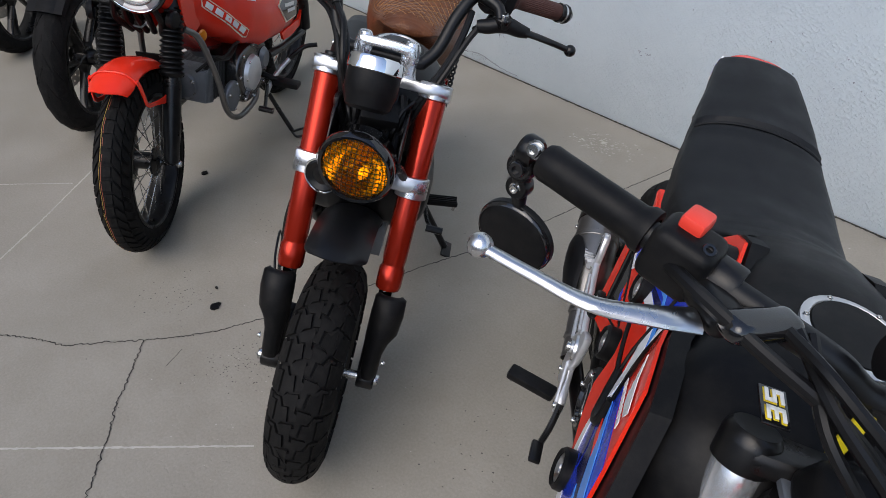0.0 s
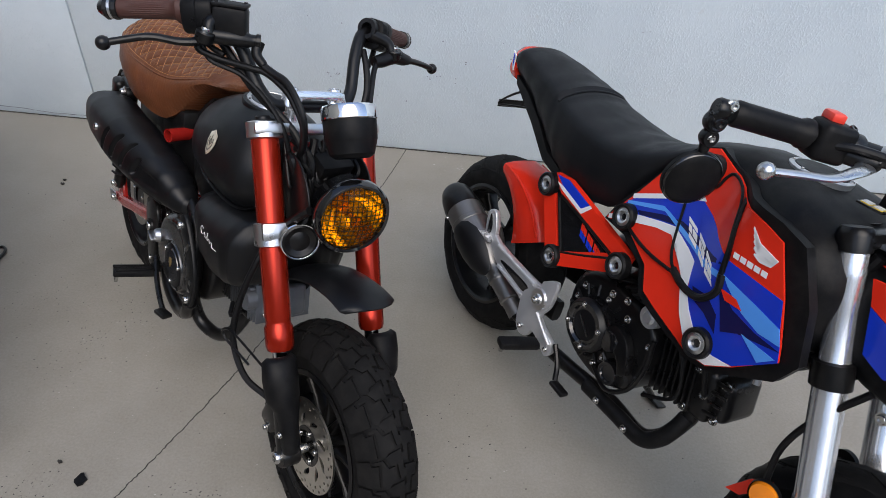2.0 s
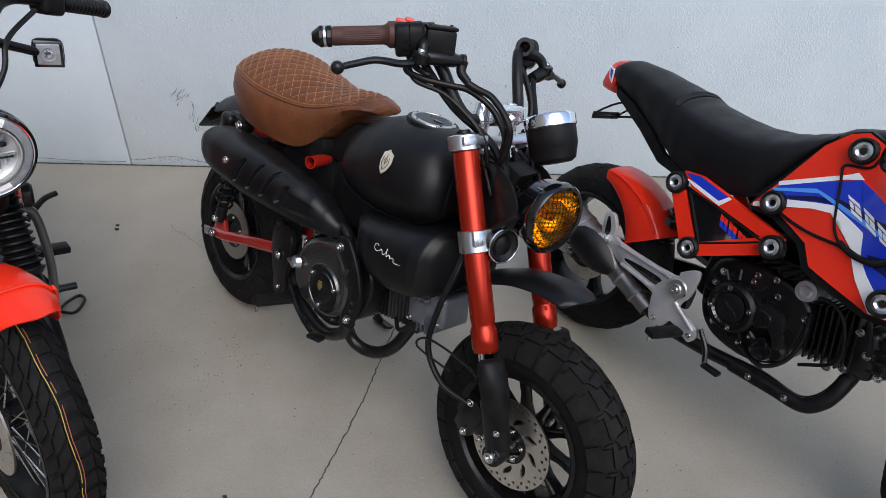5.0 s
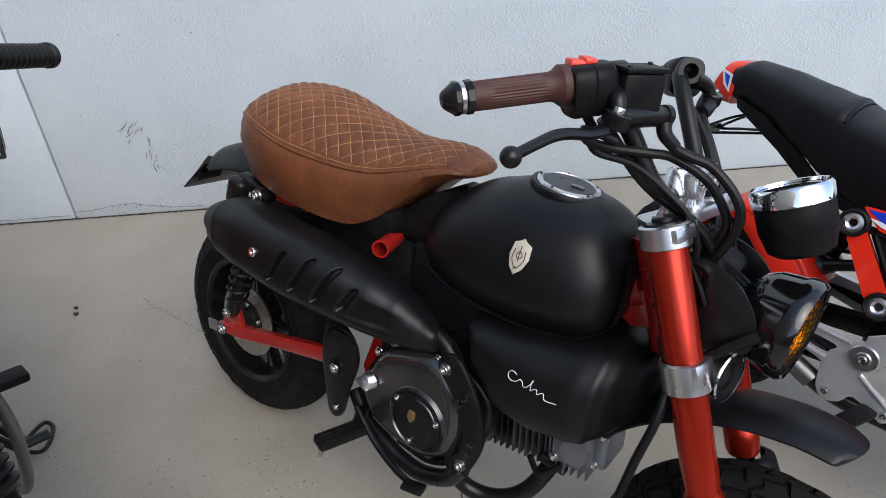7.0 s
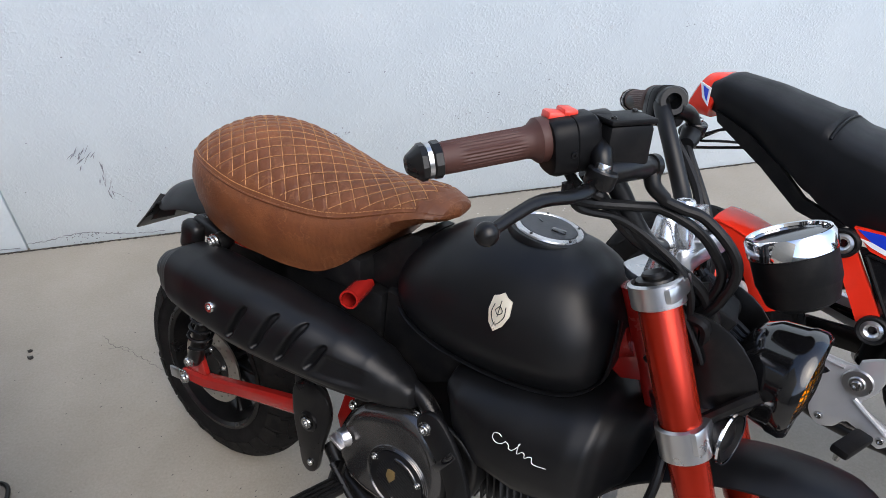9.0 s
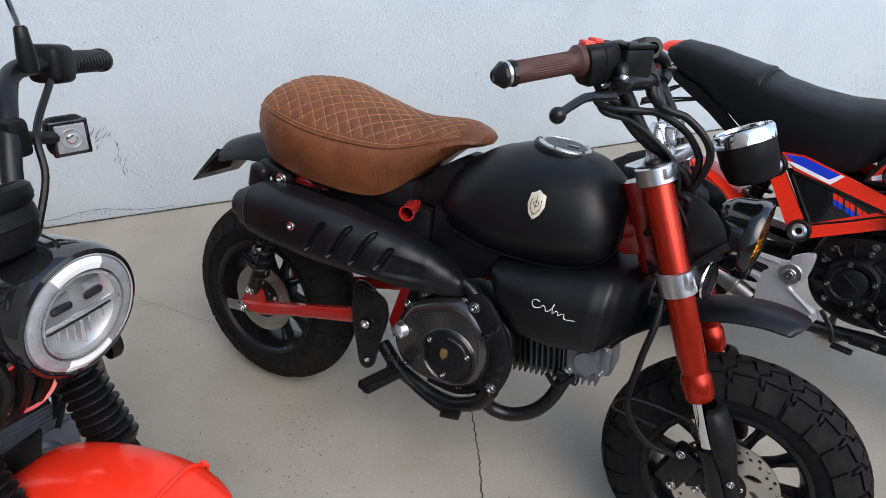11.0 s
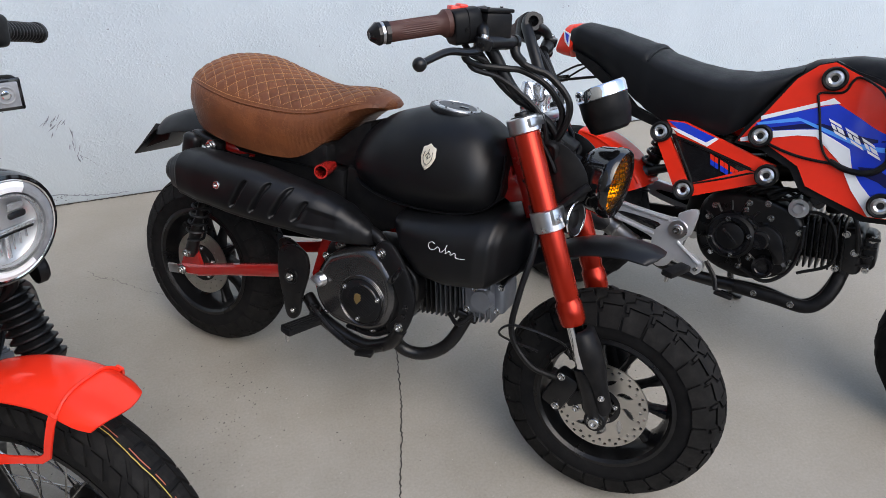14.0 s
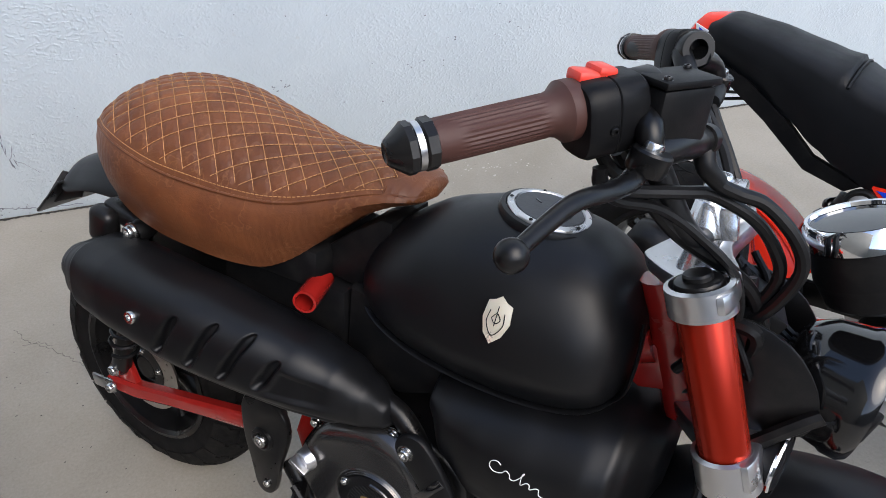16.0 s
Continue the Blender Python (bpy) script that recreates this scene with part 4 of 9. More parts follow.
        part("badge_mark", join(*[tube([Vector((0.692, 0.1180 * s, 0.676)) + Matrix.Rotation(radians(19 * s), 3, "X") @ Vector((px, 0.0012 * s, pz)) for px, pz in line], 0.0006, 4) for line in
             ([(-0.008, 0.01), (-0.009, -0.004), (0, -0.016), (0.009, -0.004), (0.008, 0.01)], [(0, 0.016), (0, -0.006)], [(-0.005, 0.002), (0, 0.008), (0.005, 0.002), (0, -0.003), (-0.005, 0.002)])]), M_BLACK_METAL, badge)

    # seat: side wall, quilted top, stitching
    S = [(0.022, 0.0, 0.698, 0.696, 0.67), (0.027, 0.045, 0.724, 0.708, 0.648), (0.042, 0.084, 0.75, 0.722, 0.634), (0.075, 0.114, 0.776, 0.728, 0.624), (0.13, 0.131, 0.79, 0.719, 0.613), (0.2, 0.134, 0.793, 0.705, 0.602),
         (0.3, 0.121, 0.772, 0.700, 0.594), (0.38, 0.105, 0.757, 0.700, 0.600), (0.44, 0.088, 0.757, 0.714, 0.648), (0.5, 0.071, 0.766, 0.734, 0.702), (0.54, 0.061, 0.766, 0.746, 0.722), (0.570, 0.049, 0.758, 0.743, 0.729), (0.580, 0.034, 0.752, 0.741, 0.731), (0.587, 0.0, 0.744, 0.740, 0.733)]
    K = lambda x: x if x < 0.3 else 0.3 + (x - 0.3) * 0.87
    S = [(K(x), *r) for x, *r in S]
    raw, S = S, []
    for k in range(61):
        x = raw[0][0] + (raw[-1][0] - raw[0][0]) * k / 60
        h = max(0.0, min(0.03, (x - raw[0][0]) * 0.5, (raw[-1][0] - x) * 0.5))
        rows = [table(raw, x + h * o) for o in (-1, -0.67, -0.33, 0, 0.33, 0.67, 1)]
        S.append((x, *[sum(r[c] for r in rows) / 7 for c in range(4)]))
    pit = 0.0192

    def quilt(x, y, w):
        edge = min(1, max(0, (w - abs(y) - 0.002) / 0.006)) * min(1, max(0, (0.518 - x) / 0.015)) * min(1, max(0, (x - 0.034) / 0.010))
        g = 0
        for u in ((x * 0.62 + y * 0.785), (x * 0.62 - y * 0.785)):
            f = abs((u / pit) % 1.0 - 0.5) * 2
            g += max(0.0, f - 0.55) / 0.45
        return edge * (0.0030 - 0.0030 * min(1, g))

    rings = []
    NX, NY = 330, 130
    for k in range(NX + 1):
        x = 0.0225 + (0.5485 - 0.0225) * (0.5 - 0.5 * math.cos(math.pi * (0.04 + 0.92 * k / NX)) - 0.5 + 0.5 * math.cos(math.pi * 0.04)) / math.cos(math.pi * 0.04)
        w, zc, ze, zb = table(S, x)
        w = max(w, 0.003)
        ring = []
        for j in range(NY + 1):
            y = -w + 2 * w * j / NY
            ring.append(Vector((x, y, ze + (zc - ze) * max(0.0, 1 - (y / w) ** 2) ** 0.8 + quilt(x, y, w))))
        for t in (0.012, 0.05, 0.2, 0.45, 0.7, 0.9, 1.0):
            bulge = 0.010 * math.sin(math.pi * min(1, t * 1.1)) - 0.012 * t * t
            ring.append(Vector((x, (w + bulge * min(1, w / 0.06) - (0.0022 if t == 0.012 else 0)), ze + (zb - ze) * t)))
        n = len(ring)
        for t in (1.0, 0.9, 0.7, 0.45, 0.2, 0.05, 0.012):
            bulge = 0.010 * math.sin(math.pi * min(1, t * 1.1)) - 0.012 * t * t
            ring.append(Vector((x, -(w + bulge * min(1, w / 0.06) - (0.0022 if t == 0.012 else 0)), ze + (zb - ze) * t)))
        rings.append(ring)
    seat = part("seat", skin(rings), M_LEATHER, root, "tan leather seat with quilted top", angle=50)

    def top_at(x, y):
        w, zc, ze, zb = table(S, x)
        return Vector((x, y, ze + (zc - ze) * (1 - min(1, (y / max(w, 0.003)) ** 2)) ** 0.8))

    st = bmesh.new()

    def dash(a, b):
        d = (b - a).normalized()
        s = d.cross(Vector((0, 0, 1))).normalized() * 0.00042
        up = Vector((0, 0, 0.0009))
        lo = [a + s, b + s, b - s, a - s]
        v0 = [st.verts.new(p) for p in lo]
        v1 = [st.verts.new(p + up) for p in lo]
        st.faces.new(v1)
        for i in range(4):
            st.faces.new((v0[i], v0[(i + 1) % 4], v1[(i + 1) % 4], v1[i]))

    for sgn in (-1, 1):
        for k in range(-11, 29):
            # line x*0.62 + sgn*y*0.785 = k*pit
            y = -0.13
            while y < 0.13:
                q = [((k * pit - sgn * yy * 0.785) / 0.62, yy) for yy in (y, y + 0.0030)]
                ok = all(0.034 < x < 0.512 and abs(yy) < table(S, x)[0] - 0.0045 for x, yy in q)
                if ok:
                    dash(*[top_at(x, yy) + Vector((0, 0, 0.0010)) for x, yy in q])
                y += 0.0037
    for s in (-1, 1):
        x = 0.034
        while x < 0.505:
            a, b = x, x + 0.004
            dash(*[top_at(xx, s * (table(S, xx)[0] - 0.0030)) + Vector((0, 0, 0.0004)) for xx in (a, b)])
            x += 0.0058
    part("stitching", st, M_THREAD, seat, "light tan decorative stitching")
    for s in (-1, 1):
        part("piping", tube([top_at(x, s * table(S, x)[0]) - Vector((0, 0, 0.0005)) for x in (0.0235, 0.028, 0.038, 0.055, 0.09, 0.145, 0.22, 0.31, 0.38, 0.44, 0.49, 0.525)], 0.0022, 6), M_LEATHER, seat)
    part("nose_seam", tube([top_at(0.507, table(S, 0.507)[0] * u / 10) + Vector((0, 0, 0.0004)) for u in range(-10, 11)], 0.0016, 6, smooth=False), M_LEATHER, seat)
    part("seat_base", plate([(0.37, 0.598), (0.42, 0.636), (0.46, 0.672), (0.50, 0.700), (0.515, 0.700), (0.518, 0.67), (0.51, 0.64), (0.50, 0.612), (0.47, 0.592)], -0.046, 0.046, 0.004), M_BLACK_PLASTIC, root, "black seat base")

    # frame
    fr = [tube([(0.12, 0.08 * s, 0.585), (0.16, 0.074 * s, 0.579), (0.20, 0.056 * s, 0.572), (0.30, 0.045 * s, 0.57), (0.46, 0.05 * s, 0.575)], 0.012, 12) for s in (-1, 1)]
    fr.append(tube([(0.42, 0, 0.57), (0.55, 0, 0.54), (0.70, 0, 0.58), (0.84, 0, 0.655)], 0.03, 16))
    fr.append(tube([(0.50, 0, 0.55), (0.47, 0, 0.44), (0.42, 0, 0.34)], 0.032, 14))
    fr.append(plate([(0.80, 0.615), (0.855, 0.67), (0.875, 0.66), (0.885, 0.61), (0.84, 0.595)], -0.02, 0.02, 0.005))
    fr.append(plate([(0.435, 0.45), (0.475, 0.47), (0.485, 0.42), (0.445, 0.33), (0.42, 0.29), (0.405, 0.33)], -0.085, -0.07, 0.004))
    fr.append(plate([(0.435, 0.45), (0.475, 0.47), (0.485, 0.42), (0.445, 0.33), (0.42, 0.29), (0.405, 0.33)], 0.07, 0.085, 0.004))
    part("frame", join(*fr), M_RED_FRAME, root, "red painted steel frame")
    for s in (-1, 1):
        part("cross_tube", lathe([(0.0122, 0.0), (0.0122, 0.066), (0.0155, 0.066), (0.0155, 0.0)], (0.420, 0.052 * s, 0.588), (0.30, 0.95 * s, 0.03), 24, True), M_RED_FRAME, root)

    part("battery_box", box((0.33, 0, 0.515), (0.28, 0.13, 0.13), 0.012, (0, -4, 0)), M_BLACK_PLASTIC, root)
    part("seat_tray", join(box((0.245, 0, 0.605), (0.37, 0.16, 0.06), 0.012, (0, -2, 0)), box((0.16, 0, 0.555), (0.22, 0.13, 0.09), 0.015, (0, -4, 0), 3)), M_BLACK_PLASTIC, root, "black tray below the seat")
    part("under_tank_panel", plate([(0.47, 0.60), (0.56, 0.588), (0.625, 0.57), (0.63, 0.50), (0.56, 0.465), (0.50, 0.47), (0.47, 0.50)], -0.062, 0.062, 0.008), M_BLACK_PLASTIC, root)
    part("frame_gusset", plate([(0.55, 0.565), (0.60, 0.57), (0.66, 0.55), (0.64, 0.47), (0.55, 0.46)], -0.034, 0.034, 0.008), M_RED_FRAME, root, "red painted frame gusset")
    # swing arm, shocks
    for s in (-1, 1):
        y = 0.1 * s
        arm = skin([[Vector((x, y + dy * 0.011, z + dz * h)) for dy, dz in ((-1, -0.6), (-0.6, -1), (0.6, -1), (1, -0.6), (1, 0.6), (0.6, 1), (-0.6, 1), (-1, 0.6))] for x, z, h in ((0.0, 0.234, 0.010), (0.024, 0.236, 0.015), (0.07, 0.244, 0.016), (0.16, 0.272, 0.0145), (0.3, 0.312, 0.016), (0.38, 0.335, 0.018))])
        swing = part("swing_arm", join(arm, plate([(0.005, 0.245), (0.025, 0.30), (0.05, 0.315), (0.075, 0.26)], y - 0.006, y + 0.006, 0.003)), M_RED_FRAME, root, "red painted swing arm")
        part("chain_adjuster", box((-0.004, y + 0.014 * s, 0.232), (0.055, 0.006, 0.026), 0.004, (0, -10, 0)), M_ALU, swing)
        bolt(swing, (0.022, y + 0.018 * s, 0.236), (0, s, 0), 0.009, name="axle_nut")
        top, bot = Vector((0.14, 0.112 * s, 0.585)), Vector((0.05, 0.112 * s, 0.294))
        d = (bot - top).normalized()
        shock = part("shock_absorber", join(lathe([(0.018, 0.01), (0.019, 0.05), (0.012, 0.06), (0.010, 0.2), (0.014, 0.22), (0.016, 0.3), (0.012, 0.315)], top, d, 18), lathe([(0.014, -0.012), (0.017, 0), (0.014, 0.012)], top, (0, 1, 0), 16), lathe([(0.012, -0.012), (0.014, 0), (0.012, 0.012)], bot, (0, 1, 0), 16)), M_BLACK_METAL, root)
        m = frame_to(top, d)
        part("spring", tube([m @ Vector((0.0225 * math.cos(a), 0.0225 * math.sin(a), 0.05 + 0.21 * a / (2 * math.pi * 9))) for a in (2 * math.pi * k / 10 for k in range(91))], 0.0036, 6, smooth=False), M_BLACK_SATIN, shock)
        bolt(shock, bot + Vector((0, 0.014 * s, 0)), (0, s, 0), 0.009)
        bolt(shock, top + Vector((0, 0.016 * s, 0.004)), (0, s, 0), 0.010)
    part("chain_guard", plate([(0.0, 0.31), (0.1, 0.335), (0.3, 0.375), (0.36, 0.36), (0.3, 0.34), (0.05, 0.295)], 0.075, 0.085, 0.003), M_BLACK_PLASTIC, root)

    # exhaust: header, upswept shield, muffler cover with slots
    part("exhaust_pipe", tube([(0.795, -0.03, 0.34), (0.79, -0.05, 0.318), (0.772, -0.065, 0.27), (0.742, -0.075, 0.236), (0.70, -0.085, 0.22), (0.662, -0.10, 0.235), (0.645, -0.112, 0.29), (0.65, -0.112, 0.36), (0.63, -0.108, 0.43), (0.59, -0.10, 0.47), (0.55, -0.10, 0.485)], 0.0145, 14), M_BLACK_METAL, root)
    part("pipe_flange", box((0.792, -0.045, 0.335), (0.05, 0.04, 0.016), 0.004, (0, 20, 20)), M_BLACK_METAL, root)
    E = [(0.060, 0.0, 0.522, 0.012, 0.012), (0.066, 0.026, 0.523, 0.028, 0.028), (0.085, 0.044, 0.526, 0.042, 0.044), (0.105, 0.049, 0.528, 0.046, 0.049), (0.112, 0.054, 0.529, 0.053, 0.054), (0.17, 0.059, 0.527, 0.059, 0.058), (0.30, 0.060, 0.520, 0.062, 0.058), (0.40, 0.056, 0.510, 0.056, 0.052), (0.46, 0.050, 0.501, 0.052, 0.048), (0.51, 0.042, 0.491, 0.045, 0.040),
         (0.545, 0.032, 0.480, 0.034, 0.029), (0.572, 0.020, 0.470, 0.022, 0.016), (0.588, 0.0, 0.464, 0.006, 0.004)]
    mid = lambda x: -0.155 + 0.055 * max(0.0, (x - 0.25) / 0.34) ** 1.5
    slots = ((0.2925, 0.525, 0.032), (0.3435, 0.5255, 0.034), (0.391, 0.523, 0.034), (0.436, 0.514, 0.022))
    rings = []
    for k in range(241):
        x = 0.0605 + (0.5875 - 0.0605) * k / 240
        w, cz, up, dn = table(E, x)
        rings.append(oval(x, mid(x), cz, max(w, 0.002), up, dn, 2.8, 180, 0.0))
    sh = skin(rings)
    step_ = lambda v, a, b: min(1.0, max(0.0, (v - a) / (b - a)))
    for v in sh.verts:
        if v.co.y < mid(v.co.x) - 0.005:
            for sx, sz, half in slots:
                dx = abs(v.co.x - (sx + (v.co.z - sz) * 0.52)) / 0.0080
                dz = max(0.0, abs(v.co.z - sz) - half + 0.008) / 0.011
                q = min(1.0, dx * dx + dz * dz)
                v.co.y += 0.0125 * (1 - q * q) ** 1.5
            x0 = 0.440 + (v.co.z - 0.514) * 0.52
            v.co.y += 0.0055 * step_(v.co.x, x0, x0 + 0.012) * step_(0.535 - v.co.x, 0, 0.05) * step_(v.co.z, 0.480, 0.488) * step_(0.531 - 0.2 * (v.co.x - 0.44) - v.co.z, 0, 0.010)
            # rolled lower edge
            low = table(E, v.co.x)[1] - table(E, v.co.x)[3]
            if 0.11 < v.co.x < 0.52:
                v.co.y -= 0.003 * max(0.0, 1 - abs(v.co.z - low - 0.009) / 0.006)
    ex = part("muffler_cover", sh, M_BLACK_SATIN, root, "satin black upswept muffler cover with slots", angle=80)
    bolt(ex, (0.242, -0.2125, 0.535), (0, -1, 0.15), 0.009)
    part("muffler_end", lathe([(0, 0.01), (0.03, 0.01), (0.034, 0), (0.034, -0.02)], (0.066, -0.155, 0.522), (-1, 0, 0), 24), M_BLACK_METAL, root)
    hs = plate(round_outline([(0.602, 0.468), (0.616, 0.483), (0.640, 0.481), (0.673, 0.444), (0.696, 0.402), (0.707, 0.361), (0.699, 0.316), (0.684, 0.284), (0.660, 0.280), (0.652, 0.300), (0.666, 0.320), (0.670, 0.352), (0.652, 0.396), (0.622, 0.432), (0.604, 0.450)], 4), -0.138, -0.126, 0.004)
    shield = part("heat_shield", hs, M_BLACK_SATIN, root, "black slotted exhaust heat shield")
    for cx, cz, l, a in ((0.657, 0.417, 0.052, 58), (0.687, 0.352, 0.014, 85), (0.685, 0.330, 0.010, 100)):
        part("slot", box((cx, -0.1382, cz), (l, 0.002, 0.012), 0.0008, (0, -a + 180, 0)), M_BLACK_GLOSS, shield)
    bolt(shield, (0.618, -0.138, 0.457), (0, -1, 0), 0.0085)
    bolt(shield, (0.676, -0.138, 0.301), (0, -1, 0), 0.0085)

    # engine
    body = [(0.44, 0.36), (0.46, 0.43), (0.53, 0.445), (0.62, 0.44), (0.68, 0.41), (0.69, 0.35), (0.66, 0.28), (0.58, 0.255), (0.49, 0.265), (0.45, 0.31)]
    eng = part("crankcase", plate(round_outline(body, 4), -0.095, 0.10, 0.012, seg=3), M_BLACK_METAL, root, "black engine crankcase")
    cov = [(0.442, 0.330), (0.455, 0.376), (0.483, 0.417), (0.545, 0.448), (0.597, 0.450), (0.632, 0.428), (0.655, 0.385), (0.66, 0.33), (0.642, 0.284), (0.60, 0.256), (0.555, 0.250), (0.495, 0.257), (0.458, 0.284)]
    cover = part("clutch_cover", plate(round_outline(cov, 5), -0.134, -0.090, 0.026, seg=7), M_GUNMETAL, eng, "polished gunmetal clutch cover")
    cc_ = (0.577, -0.128, 0.331)
    part("cover_ring", lathe([(0.0605, -0.004), (0.0605, 0.006), (0.059, 0.0075), (0.0575, 0.006), (0.056, 0.0085), (0.0545, 0.0065), (0.053, 0.009), (0.0515, 0.007), (0.0515, 0.002)], cc_, (0, -1, 0), 52), M_GUNMETAL, cover)
    ins = part("cover_insert", lathe([(0.0515, 0.002), (0.0505, 0.0095), (0.049, 0.0105), (0, 0.0105)], cc_, (0, -1, 0), 44), M_BLACK_SATIN, cover, "black round cover insert")
    for k in range(-6, 7):
        hh = math.sqrt(0.036**2 - (k * 0.0055) ** 2)
        rib = box((0, 0, k * 0.0055), (2 * hh, 0.0022, 0.0026), 0.0008)
        rib.transform(Matrix.Translation((0.577, -0.1388, 0.331)) @ Matrix.Rotation(radians(28), 4, "Y"))
        part("insert_rib", rib, M_BLACK_SATIN, ins)
    # raised paler arc stands in for the highlight along a curved slot
    arc_ = [radians(a) for a in range(25, 96, 7)]
    part("insert_slot_highlight", tube([(0.577 + 0.0415 * math.cos(a), -0.1386, 0.331 + 0.0415 * math.sin(a)) for a in arc_], 0.0028, 8, 2), M_GUNMETAL, ins)
    for q in ((0.462, -0.112, 0.40), (0.50, -0.113, 0.438), (0.585, -0.113, 0.448), (0.478, -0.118, 0.270), (0.60, -0.113, 0.258)):
        bolt(cover, q, (0, -1, 0), 0.0065)
    for x, z, a in ((0.50, 0.437, 35), (0.61, 0.446, -35)):
        part("cover_lug", box((x, -0.105, z), (0.03, 0.026, 0.016), 0.005, (0, -a, 0)), M_GUNMETAL, cover)
    part("cover_emblem", plate([(0.562, 0.346), (0.568, 0.349), (0.576, 0.347), (0.577, 0.334), (0.568, 0.322), (0.560, 0.333)], -0.1412, -0.1385, 0.0005), M_BRASS, ins)
    for q in ((0.534, 0.355), (0.618, 0.347), (0.572, 0.288)):
        bolt(ins, (q[0], -0.1385, q[1]), (0, -1, 0), 0.0048)
    part("oil_filler", join(lathe([(0, 0.018), (0.013, 0.018), (0.016, 0.014), (0.017, 0.004), (0.020, 0.0), (0.020, -0.012)], (0.468, -0.126, 0.350), (-0.25, -1, 0), 24), box((0.465, -0.149, 0.350), (0.030, 0.014, 0.006), 0.002, (0, 25, 0))), M_ALU, eng, "bare aluminium oil filler plug")
    part("side_casting", lathe([(0, 0.03), (0.055, 0.03), (0.066, 0.02), (0.07, 0)], (0.59, 0.098, 0.345), (0, 1, 0), 36), M_CASTING, eng)
    cyl = part("cylinder", box((0.73, 0, 0.36), (0.12, 0.085, 0.075), 0.006, (0, -9, 0)), M_BLACK_METAL, root, "finned grey cylinder")
    for k in range(10):
        part("fin", box((0.672 + 0.0115 * k, 0, 0.355 + 0.002 * k), (0.004, 0.120, 0.098), 0.0012, (0, -9, 0)), M_DARKCAST if k > 3 else M_BLACK_METAL, cyl)
    head = [box((0.815, 0, 0.378), (0.07, 0.105, 0.088), 0.012, (0, -9, 0), 3), box((0.855, 0, 0.388), (0.028, 0.085, 0.072), 0.01, (0, -9, 0), 3), box((0.815, -0.062, 0.385), (0.05, 0.02, 0.06), 0.006, (0, -9, 0)), lathe([(0, 0.02), (0.022, 0.02), (0.024, 0)], (0.83, -0.06, 0.39), (0, -1, 0), 20)]
    hd_ = part("cylinder_head", join(*head), M_CASTING, eng, "grey cast cylinder head")
    for k in range(6):
        part("fin", box((0.784 + 0.0125 * k, 0, 0.372 + 0.002 * k), (0.0032, 0.122, 0.102 - 0.003 * k), 0.001, (0, -9, 0)), M_CASTING, hd_)
    for q in ((0.80, -0.073, 0.36), (0.855, -0.043, 0.36), (0.858, -0.043, 0.415), (0.81, -0.073, 0.412)):
        bolt(hd_, q, (0, -1, 0), 0.0055)
    part("spark_lead", tube([(0.76, -0.07, 0.335), (0.79, -0.085, 0.325), (0.815, -0.07, 0.35)], 0.005, 8), M_CABLE, root)

    # air box with the painted signature stroke
    rings = []
    B = [(0.616, 0.070, 0.523, 0.010, 0.010), (0.625, 0.104, 0.520, 0.020, 0.024), (0.655, 0.126, 0.506, 0.042, 0.054), (0.70, 0.134, 0.498, 0.057, 0.080), (0.76, 0.138, 0.498, 0.070, 0.083), (0.82, 0.137, 0.503, 0.077, 0.077), (0.845, 0.131, 0.506, 0.076, 0.073), (0.858, 0.116, 0.508, 0.071, 0.066), (0.885, 0.070, 0.511, 0.060, 0.050), (0.90, 0.034, 0.512, 0.045, 0.034)]
    for k in range(73):
        x = 0.6165 + 0.283 * k / 72
        w, cz, up, dn = table(B, x)
        ring = []
        for y, z in ((0.0, up), (0.45, up), (0.66, up * 0.94), (0.80, up * 0.80), (0.92, up * 0.56), (0.985, up * 0.34), (1.0, up * 0.14), (1.0, -dn * 0.15), (0.985, -dn * 0.45), (0.955, -dn * 0.72), (0.89, -dn * 0.90), (0.78, -dn * 0.985), (0.5, -dn), (0.0, -dn)):
            ring.append((w * y, cz + z))
        rings.append([Vector((x, y, z)) for y, z in ring] + [Vector((x, -y, z)) for y, z in reversed(ring[1:-1])])
    air = part("air_box", skin(rings), M_BLACK_SATIN, root, "satin black air box below the tank", angle=60)
    wave = [(0.006, 0.0085), (0.001, 0.0115), (-0.006, 0.008), (-0.007, 0.0), (-0.001, -0.005), (0.008, -0.002), (0.013, 0.004), (0.018, 0.001), (0.019, -0.004), (0.024, -0.004), (0.030, 0.004), (0.034, 0.0125), (0.032, 0.010), (0.032, -0.005), (0.038, 0.001), (0.042, 0.0), (0.043, -0.006), (0.049, -0.001), (0.053, -0.001), (0.054, -0.008), (0.060, -0.0095), (0.074, -0.007)]
    part("signature_line", tube([(0.731 + x, -0.1368 - 0.0022 * (1 - abs(x - 0.035) / 0.045), 0.503 + z + 0.02 * x) for x, z in wave], 0.0006, 5, 3), M_WHITE, air, "thin white hand-drawn line")

    # foot pegs, brackets, stand, pedals
    part("frame_cradle", tube([(0.40, -0.09, 0.27), (0.45, -0.105, 0.240), (0.505, -0.115, 0.226), (0.55, -0.118, 0.216), (0.60, -0.12, 0.219), (0.652, -0.125, 0.25), (0.676, -0.13, 0.292)], 0.0155, 14), M_BLACK_METAL, root)
    part("cradle_brace", tube([(0.53, -0.108, 0.245), (0.60, -0.112, 0.248), (0.655, -0.12, 0.285)], 0.008, 10), M_BLACK_METAL, root)
